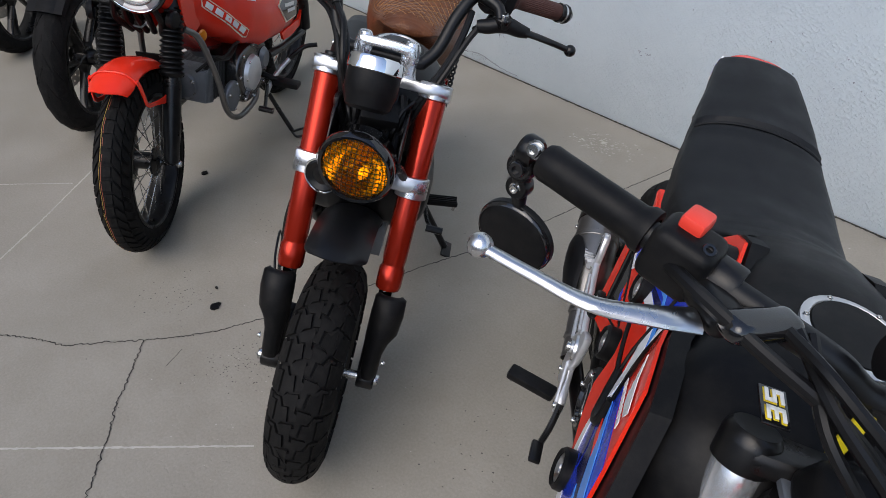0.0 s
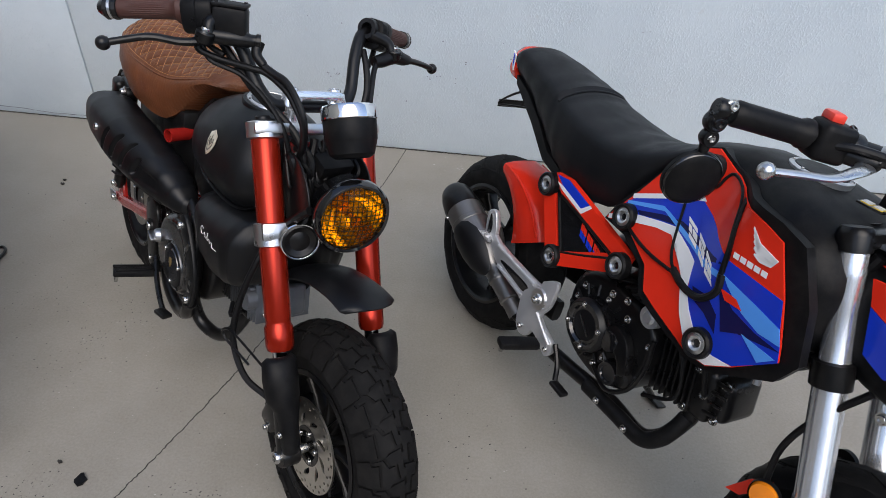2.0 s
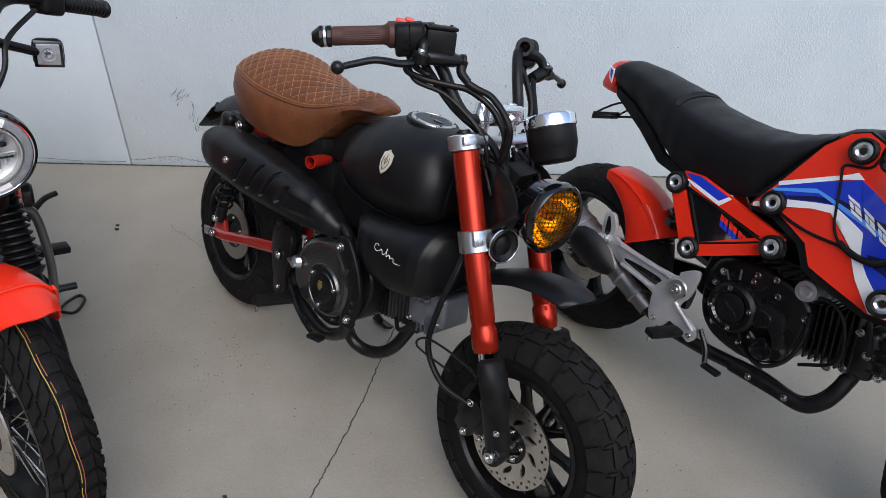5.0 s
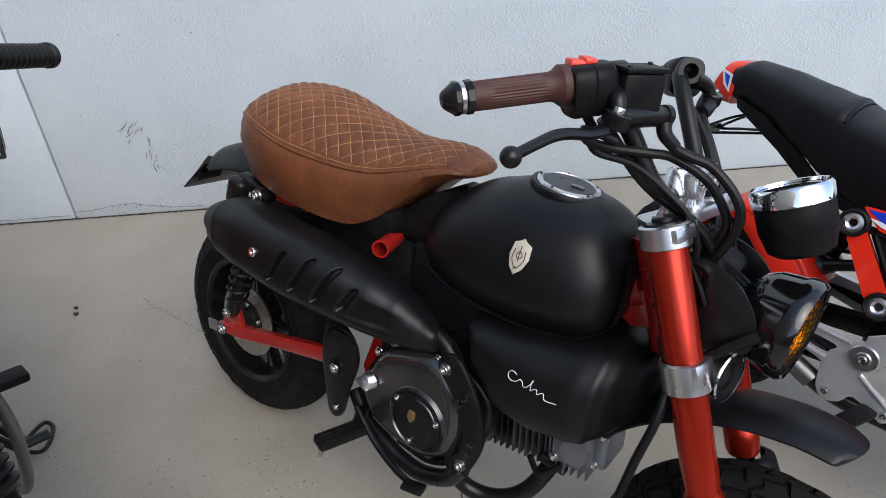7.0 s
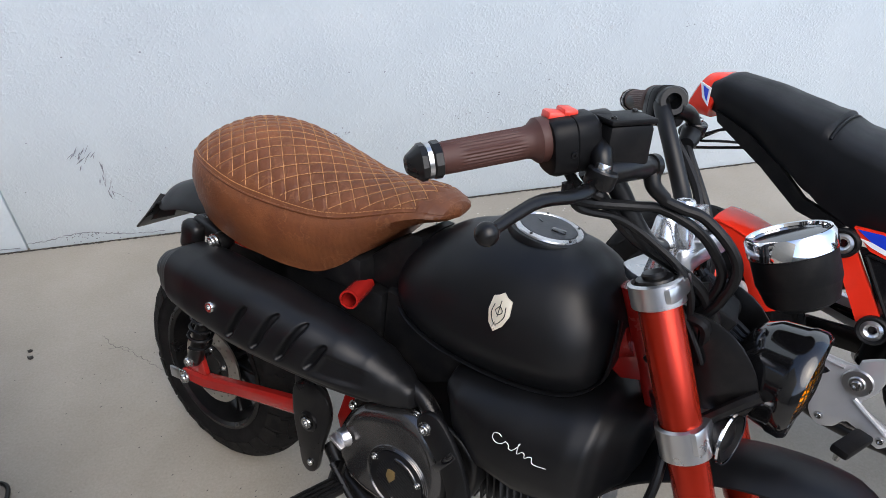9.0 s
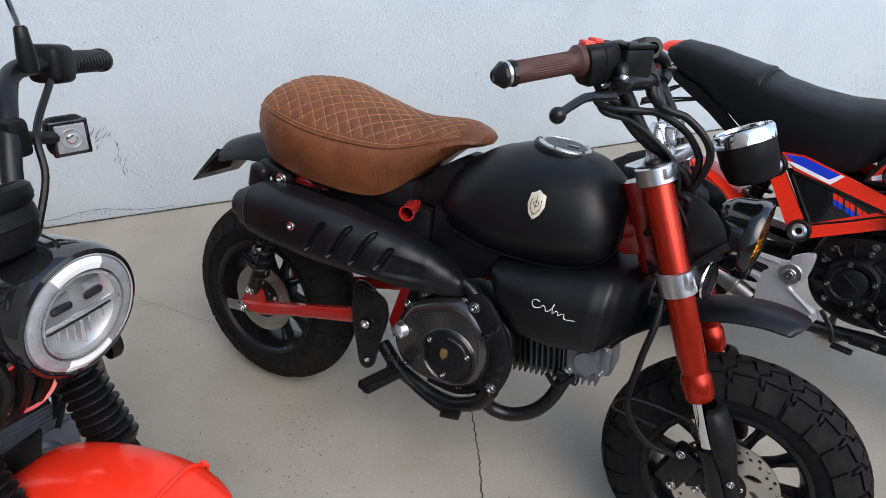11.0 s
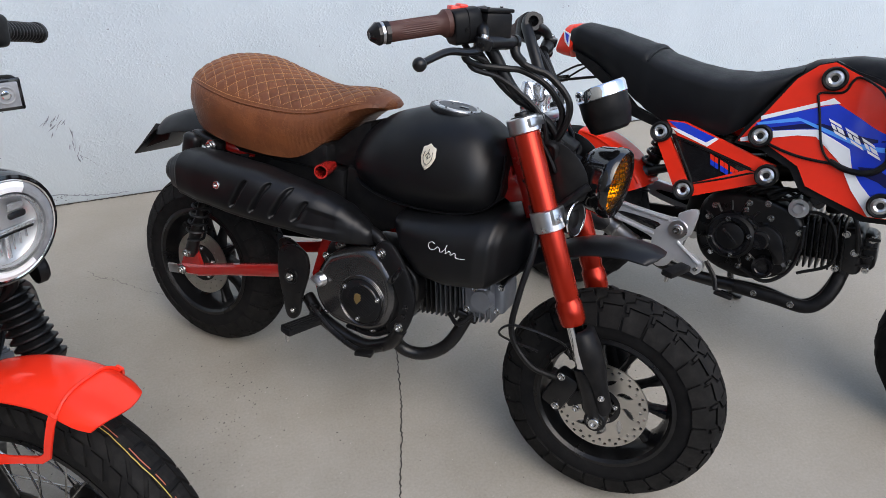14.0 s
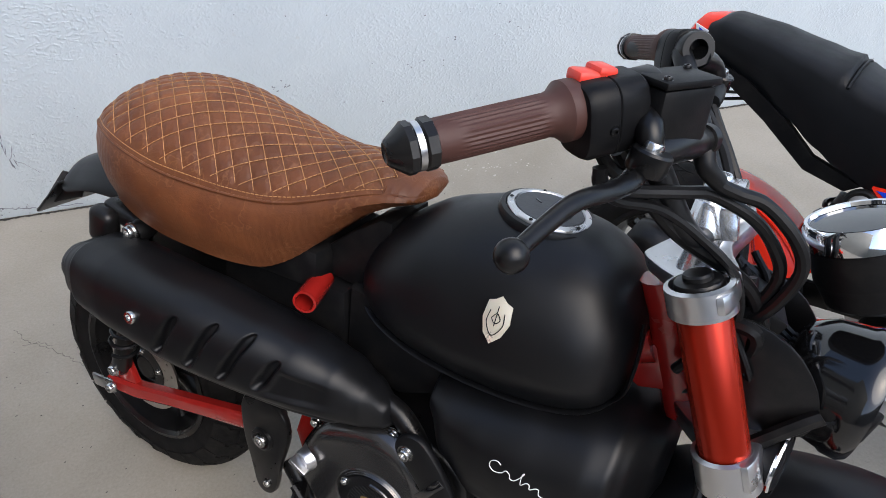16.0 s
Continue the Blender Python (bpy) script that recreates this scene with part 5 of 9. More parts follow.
    for s in (-1, 1):
        y = 0.125 * s
        br = plate(round_outline([(0.338, 0.386), (0.380, 0.404), (0.414, 0.390), (0.423, 0.348), (0.408, 0.283), (0.400, 0.232), (0.382, 0.216), (0.364, 0.226), (0.352, 0.270), (0.338, 0.325)], 4), min(y, y - 0.012 * s), max(y, y - 0.012 * s), 0.004)
        bk = part("peg_bracket", br, M_BLACK_METAL, root)
        part("bracket_web", plate(round_outline([(0.325, 0.40), (0.36, 0.405), (0.40, 0.37), (0.385, 0.30), (0.36, 0.29), (0.335, 0.34)], 3), min(y - 0.03 * s, y - 0.014 * s), max(y - 0.03 * s, y - 0.014 * s), 0.004), M_BLACK_METAL, bk)
        part("bracket_boss", lathe([(0.020, 0.0), (0.019, 0.004), (0.015, 0.005), (0.012, 0.002)], (0.377, y, 0.328), (0, s, 0), 28), M_BLACK_METAL, bk)
        bolt(bk, (0.377, y, 0.328), (0, s, 0), 0.011)
        bolt(bk, (0.386, y, 0.242), (0, s, 0), 0.006)
        peg = part("foot_peg", join(box((0.455, 0.182 * s, 0.250), (0.034, 0.095, 0.016), 0.005, (0, 0, 14 * s)), *[box((0.455 + dx, 0.184 * s, 0.259), (0.004, 0.085, 0.006), 0.001, (0, 0, 14 * s)) for dx in (-0.012, -0.004, 0.004, 0.012)]), M_BLACK_PLASTIC, root, "black rubber foot peg")
        part("peg_tip", lathe([(0, 0.02), (0.004, 0.018), (0.006, 0)], (0.448, 0.222 * s, 0.242), (0, 0, -1), 10), M_STEEL, peg)
        part("peg_joint", tube([(0.44, 0.11 * s, 0.258), (0.456, 0.142 * s, 0.252)], 0.012, 10), M_BLACK_METAL, peg)
    part("brake_pedal", join(tube([(0.44, -0.13, 0.275), (0.50, -0.145, 0.245), (0.56, -0.155, 0.228), (0.60, -0.16, 0.225)], 0.006, 8), box((0.612, -0.165, 0.228), (0.04, 0.024, 0.01), 0.003, (0, -6, 12))), M_BLACK_METAL, root)
    part("shift_lever", join(tube([(0.46, 0.12, 0.29), (0.56, 0.15, 0.26), (0.60, 0.17, 0.255)], 0.006, 8), tube([(0.60, 0.155, 0.255), (0.60, 0.2, 0.255)], 0.01, 10)), M_BLACK_METAL, root)
    part("side_stand", join(tube([(0.40, 0.09, 0.26), (0.415, 0.16, 0.16), (0.42, 0.232, 0.062)], 0.010, 10), box((0.425, 0.24, 0.058), (0.07, 0.035, 0.008), 0.003, (-14, 0, 0))), M_BLACK_METAL, root)

    # tail
    arc = spline([(0.20, 0, 0.61), (0.08, 0, 0.64), (-0.015, 0, 0.637), (-0.09, 0, 0.612), (-0.13, 0, 0.59)], 5)
    rings = []
    for i, p in enumerate(arc):
        t = i / (len(arc) - 1)
        w = 0.076 * math.sqrt(max(0.06, 1 - max(0, (t - 0.7) / 0.3) ** 2))
        top = [p + Vector((0, w * u / 8, -0.05 * (1 - 0.5 * max(0, (t - 0.7) / 0.3)) * (abs(u) / 8) ** 2.6)) for u in range(-8, 9)]
        rings.append(top + [q - Vector((0, 0, 0.003)) for q in reversed(top)])
    part("rear_mudguard", skin(rings), M_BLACK_SATIN, root, "satin black short rear mudguard")
    part("plate_holder", plate([(-0.10, 0.585), (-0.12, 0.583), (-0.185, 0.51), (-0.18, 0.503), (-0.08, 0.548), (-0.07, 0.568)], -0.055, -0.051, 0.001), M_BLACK_METAL, root)
    part("plate_bracket", box((-0.142, 0, 0.534), (0.006, 0.15, 0.11), 0.003, (0, 45, 0)), M_BLACK_METAL, root)
    part("muffler_bracket", join(box((0.105, -0.10, 0.590), (0.09, 0.03, 0.028), 0.009, (0, 10, 0), 3), box((0.075, -0.122, 0.575), (0.045, 0.03, 0.06), 0.012, (0, 10, 0), 3)), M_BLACK_METAL, root)
    return root


bike = small_bike()
bike.matrix_basis = pose(-0.600, 1.832, 0.006, -14.4, 0, -45.5)


# ---------------------------------------------------------------- the red, white and blue bike
def side_y(x, z):
    """How far the tank shroud stands out to the side; its front wing flares out."""
    t = min(1.0, max(0.0, (x - 0.60) / 0.09))
    t = t * t * (3 - 2 * t)
    return (0.125 + 0.1 * (x - 0.45) - (z - 0.60) * 0.28) * (1 - t) + (0.166 + 0.12 * (x - 0.70) - (z - 0.6) * 0.05) * t


def shaped(outline, s, lift, thick=0.004, grid=0.025, yfun=side_y):
    """A thin panel with that outline, bent onto the side of the bike."""
    bm = bmesh.new()
    bm.faces.new([bm.verts.new((x, 0, z)) for x, z in outline])
    bmesh.ops.triangulate(bm, faces=bm.faces)
    for axis in (0, 2):
        lo, hi = min(p[axis // 2] for p in outline), max(p[axis // 2] for p in outline)
        v = lo + grid
        while v < hi:
            co, no = [0, 0, 0], [0, 0, 0]
            co[axis], no[axis] = v, 1
            bmesh.ops.bisect_plane(bm, geom=list(bm.verts) + list(bm.edges) + list(bm.faces), plane_co=co, plane_no=no, dist=1e-5)
            v += grid
    top = list(bm.faces)
    for v in bm.verts:
        v.co.y = s * (yfun(v.co.x, v.co.z) + lift)
    ret = bmesh.ops.extrude_face_region(bm, geom=top)
    for g in ret["geom"]:
        if isinstance(g, bmesh.types.BMVert):
            g.co.y -= s * thick
    return bm


def grommet(parent, at, s, r=0.0195, mat=None):
    g = part("frame_boss", lathe([(0, -0.004), (r * 0.35, -0.004), (r * 0.4, 0.001), (r * 0.62, 0.004), (r * 0.95, 0.002), (r * 0.95, -0.012)], at, (0, s, 0.1), 28), M_ALU, parent, "bare aluminium boss")
    part("boss_ring", lathe([(r * 0.93, -0.012), (r * 0.93, 0.004), (r * 1.15, 0.006), (r * 1.32, 0.002), (r * 1.34, -0.014)], at, (0, s, 0.1), 28), M_BLACK_PLASTIC, g)
    part("boss_hole", lathe([(0, -0.0035), (r * 0.36, -0.0035)], at, (0, s, 0.1), 16), M_BLACK_GLOSS, g)


def sport_bike():
    root = new("motorcycle")
    tagged(root, "red, white and blue mini sport motorcycle with black seat", "motorcycle", "parked motorcycles")
    cast_wheel("rear_wheel", root, (-0.030, 0, 0.239), 0.244, 0.069, 0.056, SLICK, 5, True, (0.05, 0.09, -0.055), tread_h=0.002)
    cast_wheel("front_wheel", root, (1.06, 0, 0.234), 0.238, 0.06, 0.054, SLICK, 5, True, (0.055, 0.105, -0.062), tread_h=0.002)

    # fork
    ax = Vector((0.405, 0, -1)).normalized()
    P = lambda z, y=0.0: Vector((0.798 + (0.778 - z) * 0.405, y, z))
    for s in (-1, 1):
        y = 0.09 * s
        leg = part("fork_leg", lathe([(0.019, 0), (0.021, 0.003), (0.0205, 0.06), (0.0185, 0.11), (0.0215, 0.19), (0.0235, 0.2), (0.0235, 0.40), (0.0255, 0.405), (0.0255, 0.43), (0.018, 0.435)], P(0.778, y), ax, 28), M_FORK_ALU, root, "polished silver fork leg")
        part("fork_cap", lathe([(0, -0.012), (0.019, -0.012), (0.0225, -0.008), (0.0245, 0.0), (0.0245, 0.022), (0.021, 0.024)], P(0.778, y), ax, 24), M_BLACK_METAL, leg)
        part("fork_clamp", lathe([(0.022, -0.02), (0.029, -0.018), (0.029, 0.02), (0.022, 0.022)], P(0.59, y), ax, 24), M_BLACK_METAL, leg)
        part("stanchion", tube([P(0.40, y), P(0.27, y)], 0.0165, 18), M_CHROME, leg)
        part("axle_lug", join(tube([P(0.30, y), P(0.25, y) + Vector((0.0, 0, 0)), (1.03, y, 0.22)], 0.02, 14), box((1.045, y, 0.235), (0.05, 0.024, 0.05), 0.008)), M_BLACK_METAL, leg)
        bolt(leg, (1.055, y + 0.013 * s, 0.234), (0, s, 0), 0.012, name="axle_nut")
    part("front_axle", tube([(1.06, -0.1, 0.234), (1.06, 0.1, 0.234)], 0.009, 10), M_STEEL, root)
    for z in (0.768, 0.59):
        part("yoke", box(P(z) - Vector((0.01, 0, 0)), (0.07, 0.19, 0.022), 0.006, (0, -22, 0)), M_BLACK_METAL, root)
    part("steering_head", tube([P(0.77) - Vector((0.05, 0, 0)), P(0.56) - Vector((0.05, 0, 0))], 0.032, 16, smooth=False), M_BLACK_METAL, root)

    # handlebar
    bar = [tube([(0.80, 0, 0.865), (0.80, 0.05 * s, 0.865), (0.797, 0.085 * s, 0.882), (0.788, 0.13 * s, 0.892), (0.77, 0.175 * s, 0.896), (0.700, 0.310 * s, 0.902)], 0.012, 12) for s in (-1, 1)]
    hb = part("handlebar", join(*bar), M_BLACK_SATIN, root, "black tubular handlebar")
    part("bar_pad", tube([(0.80, -0.062, 0.905), (0.80, 0.062, 0.905)], 0.017, 20), M_BLACK_PLASTIC, hb, "padded crossbar with bold stripes")
    for k, y in enumerate((-0.045, -0.032, -0.018, 0.0, 0.016, 0.032)):
        part("pad_stripe", lathe([(0.0172, -0.004), (0.0178, -0.004), (0.0178, 0.004), (0.0172, 0.004)], (0.80, y, 0.905), (0, 1, 0), 20), M_YELLOW if k in (0, 5) else M_WHITE, hb)
    part("bar_riser", join(*[box((0.80, 0.04 * s, 0.838), (0.034, 0.026, 0.06), 0.008) for s in (-1, 1)]), M_BLACK_METAL, hb)
    st = part("sticker", box((0.80, -0.096, 0.823), (0.038, 0.022, 0.003), 0.001), M_BLACK_GLOSS, root, "small black sticker with yellow-edged white letters")
    letters = {"S": ((0, 0, 5, 1), (0, 2, 5, 3), (0, 4, 5, 5), (0, 3, 1.4, 4), (3.6, 1, 5, 2)), "E": ((0, 0, 5, 1), (0, 2, 4.4, 3), (0, 4, 5, 5), (0, 0, 1.4, 5))}
    for n_, (ch, strokes) in enumerate(letters.items()):
        for grow, lift_, mat_ in ((0.0012, 0.0245, M_YELLOW), (0.0, 0.0262, M_WHITE)):
            for x0, y0, x1, y1 in strokes:
                w_, h_ = (x1 - x0) * 0.0026, (y1 - y0) * 0.0030
                cx_, cy_ = 0.785 + 0.0172 * n_ + (x0 + x1) / 2 * 0.0026, -0.1035 + (y0 + y1) / 2 * 0.0030
                part("letter_bar", box((cx_, cy_, 0.80 + lift_), (w_ + grow, h_ + grow, 0.0012), 0.0003), mat_, st)
    part("riser_label", box((0.8185, -0.052, 0.84), (0.004, 0.012, 0.045), 0.001, (0, -6, 0)), M_YELLOW, hb)
    for s in (-1, 1):
        g0, g1 = Vector((0.738, 0.228 * s, 0.897)), Vector((0.694, 0.322 * s, 0.902))
        d = (g1 - g0).normalized()
        part("grip", lathe([(0.013, -0.004), (0.0195, -0.003), (0.0195, 0.004), (0.0165, 0.01), (0.0165, 0.03), (0.0165, 0.085), (0.0168, 0.098), (0.0145, 0.103), (0, 0.103)], g0, d, 24), M_BLACK_PLASTIC, hb)
        sw = box((0, 0, 0), (0.05, 0.044, 0.05), 0.01, seg=3)
        sw.transform(Matrix.Translation(g0 - d * 0.03 + Vector((0.004, 0, 0))) @ d.to_track_quat("X", "Z").to_matrix().to_4x4())
        part("switch_box", sw, M_BLACK_PLASTIC, hb)
        pv = g0 - d * 0.05 + Vector((0.045, 0, -0.012))
        tip = Vector((0.786, 0.346 * s, 0.868))
        ball = bmesh.new()
        bmesh.ops.create_uvsphere(ball, u_segments=16, v_segments=10, radius=0.0105)
        ball.transform(Matrix.Translation(tip))
        line = spline([pv, pv + Vector((0.010, 0.030 * s, 0.0)), pv * 0.55 + tip * 0.45 + Vector((0.016, 0, -0.004)), pv * 0.25 + tip * 0.75 + Vector((0.010, 0, -0.001)), tip], 6)
        blade = []
        for i, q in enumerate(line):
            t = i / (len(line) - 1)
            dd = (line[min(i + 1, len(line) - 1)] - line[max(i - 1, 0)]).normalized()
            side = dd.cross(Vector((0, 0, 1))).normalized()
            wide, high = 0.0125 - 0.0065 * min(1, t * 1.4), 0.0052 - 0.0008 * t
            blade.append([q + side * wide * math.cos(a) + side.cross(dd) * high * math.sin(a) for a in (2 * math.pi * n / 12 for n in range(12))])
        part("brake_lever" if s < 0 else "clutch_lever", join(skin(blade), ball), M_ALU, hb, "polished aluminium lever")
        part("lever_perch", join(box(g0 - d * 0.06 + Vector((0.022, 0, -0.006)), (0.058, 0.032, 0.026), 0.012, (0, 0, 30 * -s), 4), lathe([(0.0175, -0.011), (0.0185, -0.009), (0.0185, 0.009), (0.0175, 0.011), (0.012, 0.011), (0.012, -0.011)], g0 - d * 0.066, d, 22, True)), M_BLACK_METAL, hb)
        if s < 0:
            part("fluid_reservoir", box(g0 - d * 0.092 + Vector((0.026, 0, 0.004)), (0.028, 0.062, 0.020), 0.0095, (0, -8, 30), 4), M_BLACK_GLOSS, hb)
            bolt(hb, g0 - d * 0.046 + Vector((0.012, -0.004, 0.0225)), (0.5, 0, 1), 0.0055, M_BLACK_GLOSS)
            part("brake_hose", tube([g0 - d * 0.02 + Vector((0.022, 0, 0.0)), g0 - d * 0.04 + Vector((0.040, 0, 0.006)), g0 - d * 0.09 + Vector((0.052, 0, 0.004)), g0 - d * 0.15 + Vector((0.050, 0, -0.006)), g0 - d * 0.20 + Vector((0.040, 0, -0.03))], 0.0058, 10), M_CABLE, hb)
            part("kill_switch", box(g0 - d * 0.03 + Vector((-0.004, 0, 0.029)), (0.026, 0.02, 0.014), 0.004, (0, 0, -25)), M_REDSW, hb, "red engine stop switch")
            # bar-end mirror
            e = g1 + d * 0.014
            arm = join(lathe([(0, -0.008), (0.012, -0.008), (0.0138, -0.005), (0.0138, 0.005), (0.012, 0.008), (0, 0.008)], e, d, 24),
                       lathe([(0, -0.009), (0.012, -0.009), (0.0135, -0.006), (0.0135, 0.006), (0.012, 0.009), (0, 0.009)], (0.688, -0.336, 0.887), (0.93, -0.35, 0.1), 24),
                       lathe([(0, -0.008), (0.010, -0.008), (0.0115, -0.005), (0.0115, 0.005), (0.010, 0.008), (0, 0.008)], (0.688, -0.334, 0.866), (0.93, -0.35, 0.1), 22),
                       tube([e - Vector((0, 0.004, 0.004)), (0.688, -0.336, 0.887)], 0.011, 12, smooth=False),
                       tube([(0.688, -0.336, 0.887), (0.687, -0.333, 0.860), (0.685, -0.328, 0.838)], (0.0105, 0.0055), 12, smooth=False))
            mir = part("mirror_arm", arm, M_BLACK_METAL, hb)
            bolt(mir, (0.699, -0.331, 0.911), (1, -0.35, 0.2), 0.0062)
            bolt(mir, (0.697, -0.339, 0.888), (1, -0.35, 0.1), 0.0075, M_BLACK_GLOSS)
            bolt(mir, (0.6955, -0.337, 0.866), (1, -0.35, 0), 0.0042)
            mn = Vector((0.925, -0.337, -0.17))
            part("mirror_shell", lathe([(0, 0.009), (0.026, 0.008), (0.036, 0.005), (0.0405, 0.0005), (0.0405, -0.005), (0.037, -0.008)], (0.684, -0.324, 0.806), mn, 44), M_BLACK_PLASTIC, mir, "round black mirror shell")
            part("mirror_rim", lathe([(0.0375, 0.0052), (0.0385, 0.0045), (0.0393, 0.0030), (0.0398, 0.0018)], (0.684, -0.324, 0.8063), mn, 44), M_BLACK_GLOSS, mir)
            part("mirror_glass", lathe([(0, -0.0075), (0.0365, -0.0075)], (0.684, -0.324, 0.806), mn, 32), M_CHROME, mir)
    for k in range(5):
        s = -1 if k < 3 else 1
        part("cable", tube([(0.80, (0.13 - 0.01 * k) * s, 0.90), (0.85 + 0.006 * k, 0.10 * s, 0.905 - 0.012 * k), (0.885, (0.03 + 0.012 * k) * s, 0.865 - 0.012 * k), (0.86, 0.02 * s, 0.80 - 0.01 * k), (0.83, 0.02 * s, 0.74)], 0.0048, 8), M_CABLE, root)

    # headlight
    H = [(0.825, 0.07, 0.665, 0.055, 0.055), (0.84, 0.083, 0.665, 0.078, 0.07), (0.90, 0.09, 0.668, 0.09, 0.085), (0.97, 0.088, 0.665, 0.085, 0.088), (1.02, 0.078, 0.655, 0.072, 0.078), (1.045, 0.06, 0.65, 0.055, 0.062)]
    rings = []
    for k in range(21):
        x = 0.826 + 0.218 * k / 20
        w, cz, up, dn = table(H, x)
        rings.append(oval(x, 0, cz, w, up, dn, 4.0, 36, -0.22))
    lamp = part("headlight", skin(rings), M_BLACK_PLASTIC, root, "black headlight housing with coloured side panels")
    hy = lambda x, z: table(H, min(1.04, max(0.83, x + 0.22 * (z - 0.66))))[0]
    for s in (-1, 1):
        part("side_panel", shaped([(0.848, 0.738), (0.868, 0.742), (0.914, 0.731), (0.922, 0.689), (0.866, 0.704)], s, 0.003, 0.004, 0.02, hy), M_RED_PLASTIC, lamp, "glossy red side panel")
        part("blue_panel", shaped([(0.866, 0.703), (0.922, 0.688), (0.946, 0.635), (0.93, 0.628), (0.892, 0.641)], s, 0.003, 0.004, 0.02, hy), M_BLUE, lamp, "glossy blue side panel")
        part("side_panel", shaped([(0.924, 0.723), (0.944, 0.733), (0.985, 0.716), (0.99, 0.684), (1.008, 0.625), (0.975, 0.667), (0.928, 0.694)], s, 0.003, 0.004, 0.02, hy), M_RED_PLASTIC, lamp, "glossy red side panel")
        part("blue_panel", shaped([(0.928, 0.693), (0.975, 0.666), (1.007, 0.624), (0.955, 0.636)], s, 0.003, 0.004, 0.02, hy), M_BLUE, lamp)
        part("white_flash", shaped([(0.944, 0.735), (0.985, 0.719), (0.99, 0.705), (0.975, 0.712), (0.948, 0.728)], s, 0.0042, 0.004, 0.02, hy), M_WHITE, lamp)
        part("side_panel", shaped([(0.846, 0.757), (0.872, 0.768), (0.915, 0.756), (0.905, 0.750)], s, -0.006, 0.004, 0.02, hy), M_RED_PLASTIC, lamp)
        part("white_flash", shaped([(0.905, 0.751), (0.920, 0.758), (0.95, 0.755), (0.94, 0.742), (0.92, 0.744)], s, -0.006, 0.004, 0.02, hy), M_WHITE, lamp)
        part("panel_bracket", tube([(0.965, s * (hy(0.965, 0.74) + 0.007), 0.742), (0.918, s * (hy(0.918, 0.727) + 0.007), 0.728), (0.920, s * (hy(0.92, 0.70) + 0.008), 0.702), (0.949, s * (hy(0.949, 0.638) + 0.008), 0.636), (0.982, s * (hy(0.982, 0.618) + 0.006), 0.614)], 0.0042, 8), M_BLACK_METAL, lamp)
        bolt(lamp, (0.93, 0.09 * s, 0.728), (0, s, 0.3), 0.008, M_BLACK_METAL)
        bolt(lamp, (0.958, 0.094 * s, 0.582), (0, s, 0), 0.007)
    part("lens", plate(round_outline([(-0.058, 0.05), (-0.02, 0.062), (0.02, 0.062), (0.058, 0.05), (0.066, 0.0), (0.05, -0.055), (0.0, -0.068), (-0.05, -0.055), (-0.066, 0.0)], 4), -0.006, 0.006, 0.004, pose(1.045, 0, 0.652, 0, -12, 90) @ pose(0, 0, 0, 0, 0, 0)), M_CHROME, lamp, "clear faceted headlight lens")
    part("instrument", box((0.865, 0, 0.79), (0.09, 0.13, 0.05), 0.012, (0, 18, 0), 3), M_BLACK_PLASTIC, root)
    part("instrument_shade", box((0.856, -0.045, 0.778), (0.088, 0.05, 0.008), 0.003, (0, -6, 0)), M_CASTING, root, "grey flat visor strip")
    for k in range(5):
        part("wire", tube([(0.83, 0.03 * k - 0.06, 0.76), (0.815, 0.03 * k - 0.06, 0.68), (0.84, 0.025 * k - 0.05, 0.60)], 0.009, 8), M_CABLE, root)

    # mudguard
    arc = spline([(0.825, 0, 0.285), (0.855, 0, 0.355), (0.915, 0, 0.415), (0.985, 0, 0.455), (1.06, 0, 0.468), (1.14, 0, 0.458), (1.215, 0, 0.42)], 5)
    rings = []
    for i, p in enumerate(arc):
        t = i / (len(arc) - 1)
        w = 0.072 * (1 - 0.25 * max(0, (0.15 - t) / 0.15) - 0.35 * max(0, (t - 0.8) / 0.2))
        d = (arc[min(i + 1, len(arc) - 1)] - arc[max(i - 1, 0)]).normalized()
        nrm = Vector((-d.z, 0, d.x))
        top = [p + Vector((0, w * u / 6, 0)) - nrm * 0.03 * (abs(u) / 6) ** 2.2 for u in range(-6, 7)]
        rings.append(top + [q - nrm * 0.003 for q in reversed(top)])
    fen = part("front_mudguard", skin(rings), M_BLACK_PLASTIC, root)
    fy = lambda x, z: 0.074 + (0.40 - z) * 0.06
    for s in (-1, 1):
        fp = part("side_panel", shaped([(1.0, 0.285), (1.0, 0.40), (1.013, 0.432), (1.05, 0.452), (1.10, 0.455), (1.16, 0.435), (1.215, 0.395), (1.17, 0.40), (1.125, 0.398), (1.10, 0.375), (1.088, 0.30), (1.082, 0.245), (1.05, 0.215), (1.02, 0.29)], s, 0.004, 0.006, 0.03, fy), M_RED_PLASTIC, fen, "glossy red mudguard panel")
        for cx, cz, l, w, a in ((1.047, 0.318, 0.034, 0.012, 80), (1.076, 0.340, 0.036, 0.012, 80), (1.03, 0.288, 0.013, 0.013, 0), (1.053, 0.25, 0.014, 0.014, 0)):
            ca, sa = math.cos(radians(a)), math.sin(radians(a))
            ov = [(cx + l * math.cos(q) * ca * 0.5 - w * math.sin(q) * sa * 0.5, cz + l * math.cos(q) * sa * 0.5 + w * math.sin(q) * ca * 0.5) for q in (2 * math.pi * n / 14 for n in range(14))]
            part("vent", shaped(ov, s, 0.0055, 0.002, 0.05, fy), M_BLACK_GLOSS, fp)
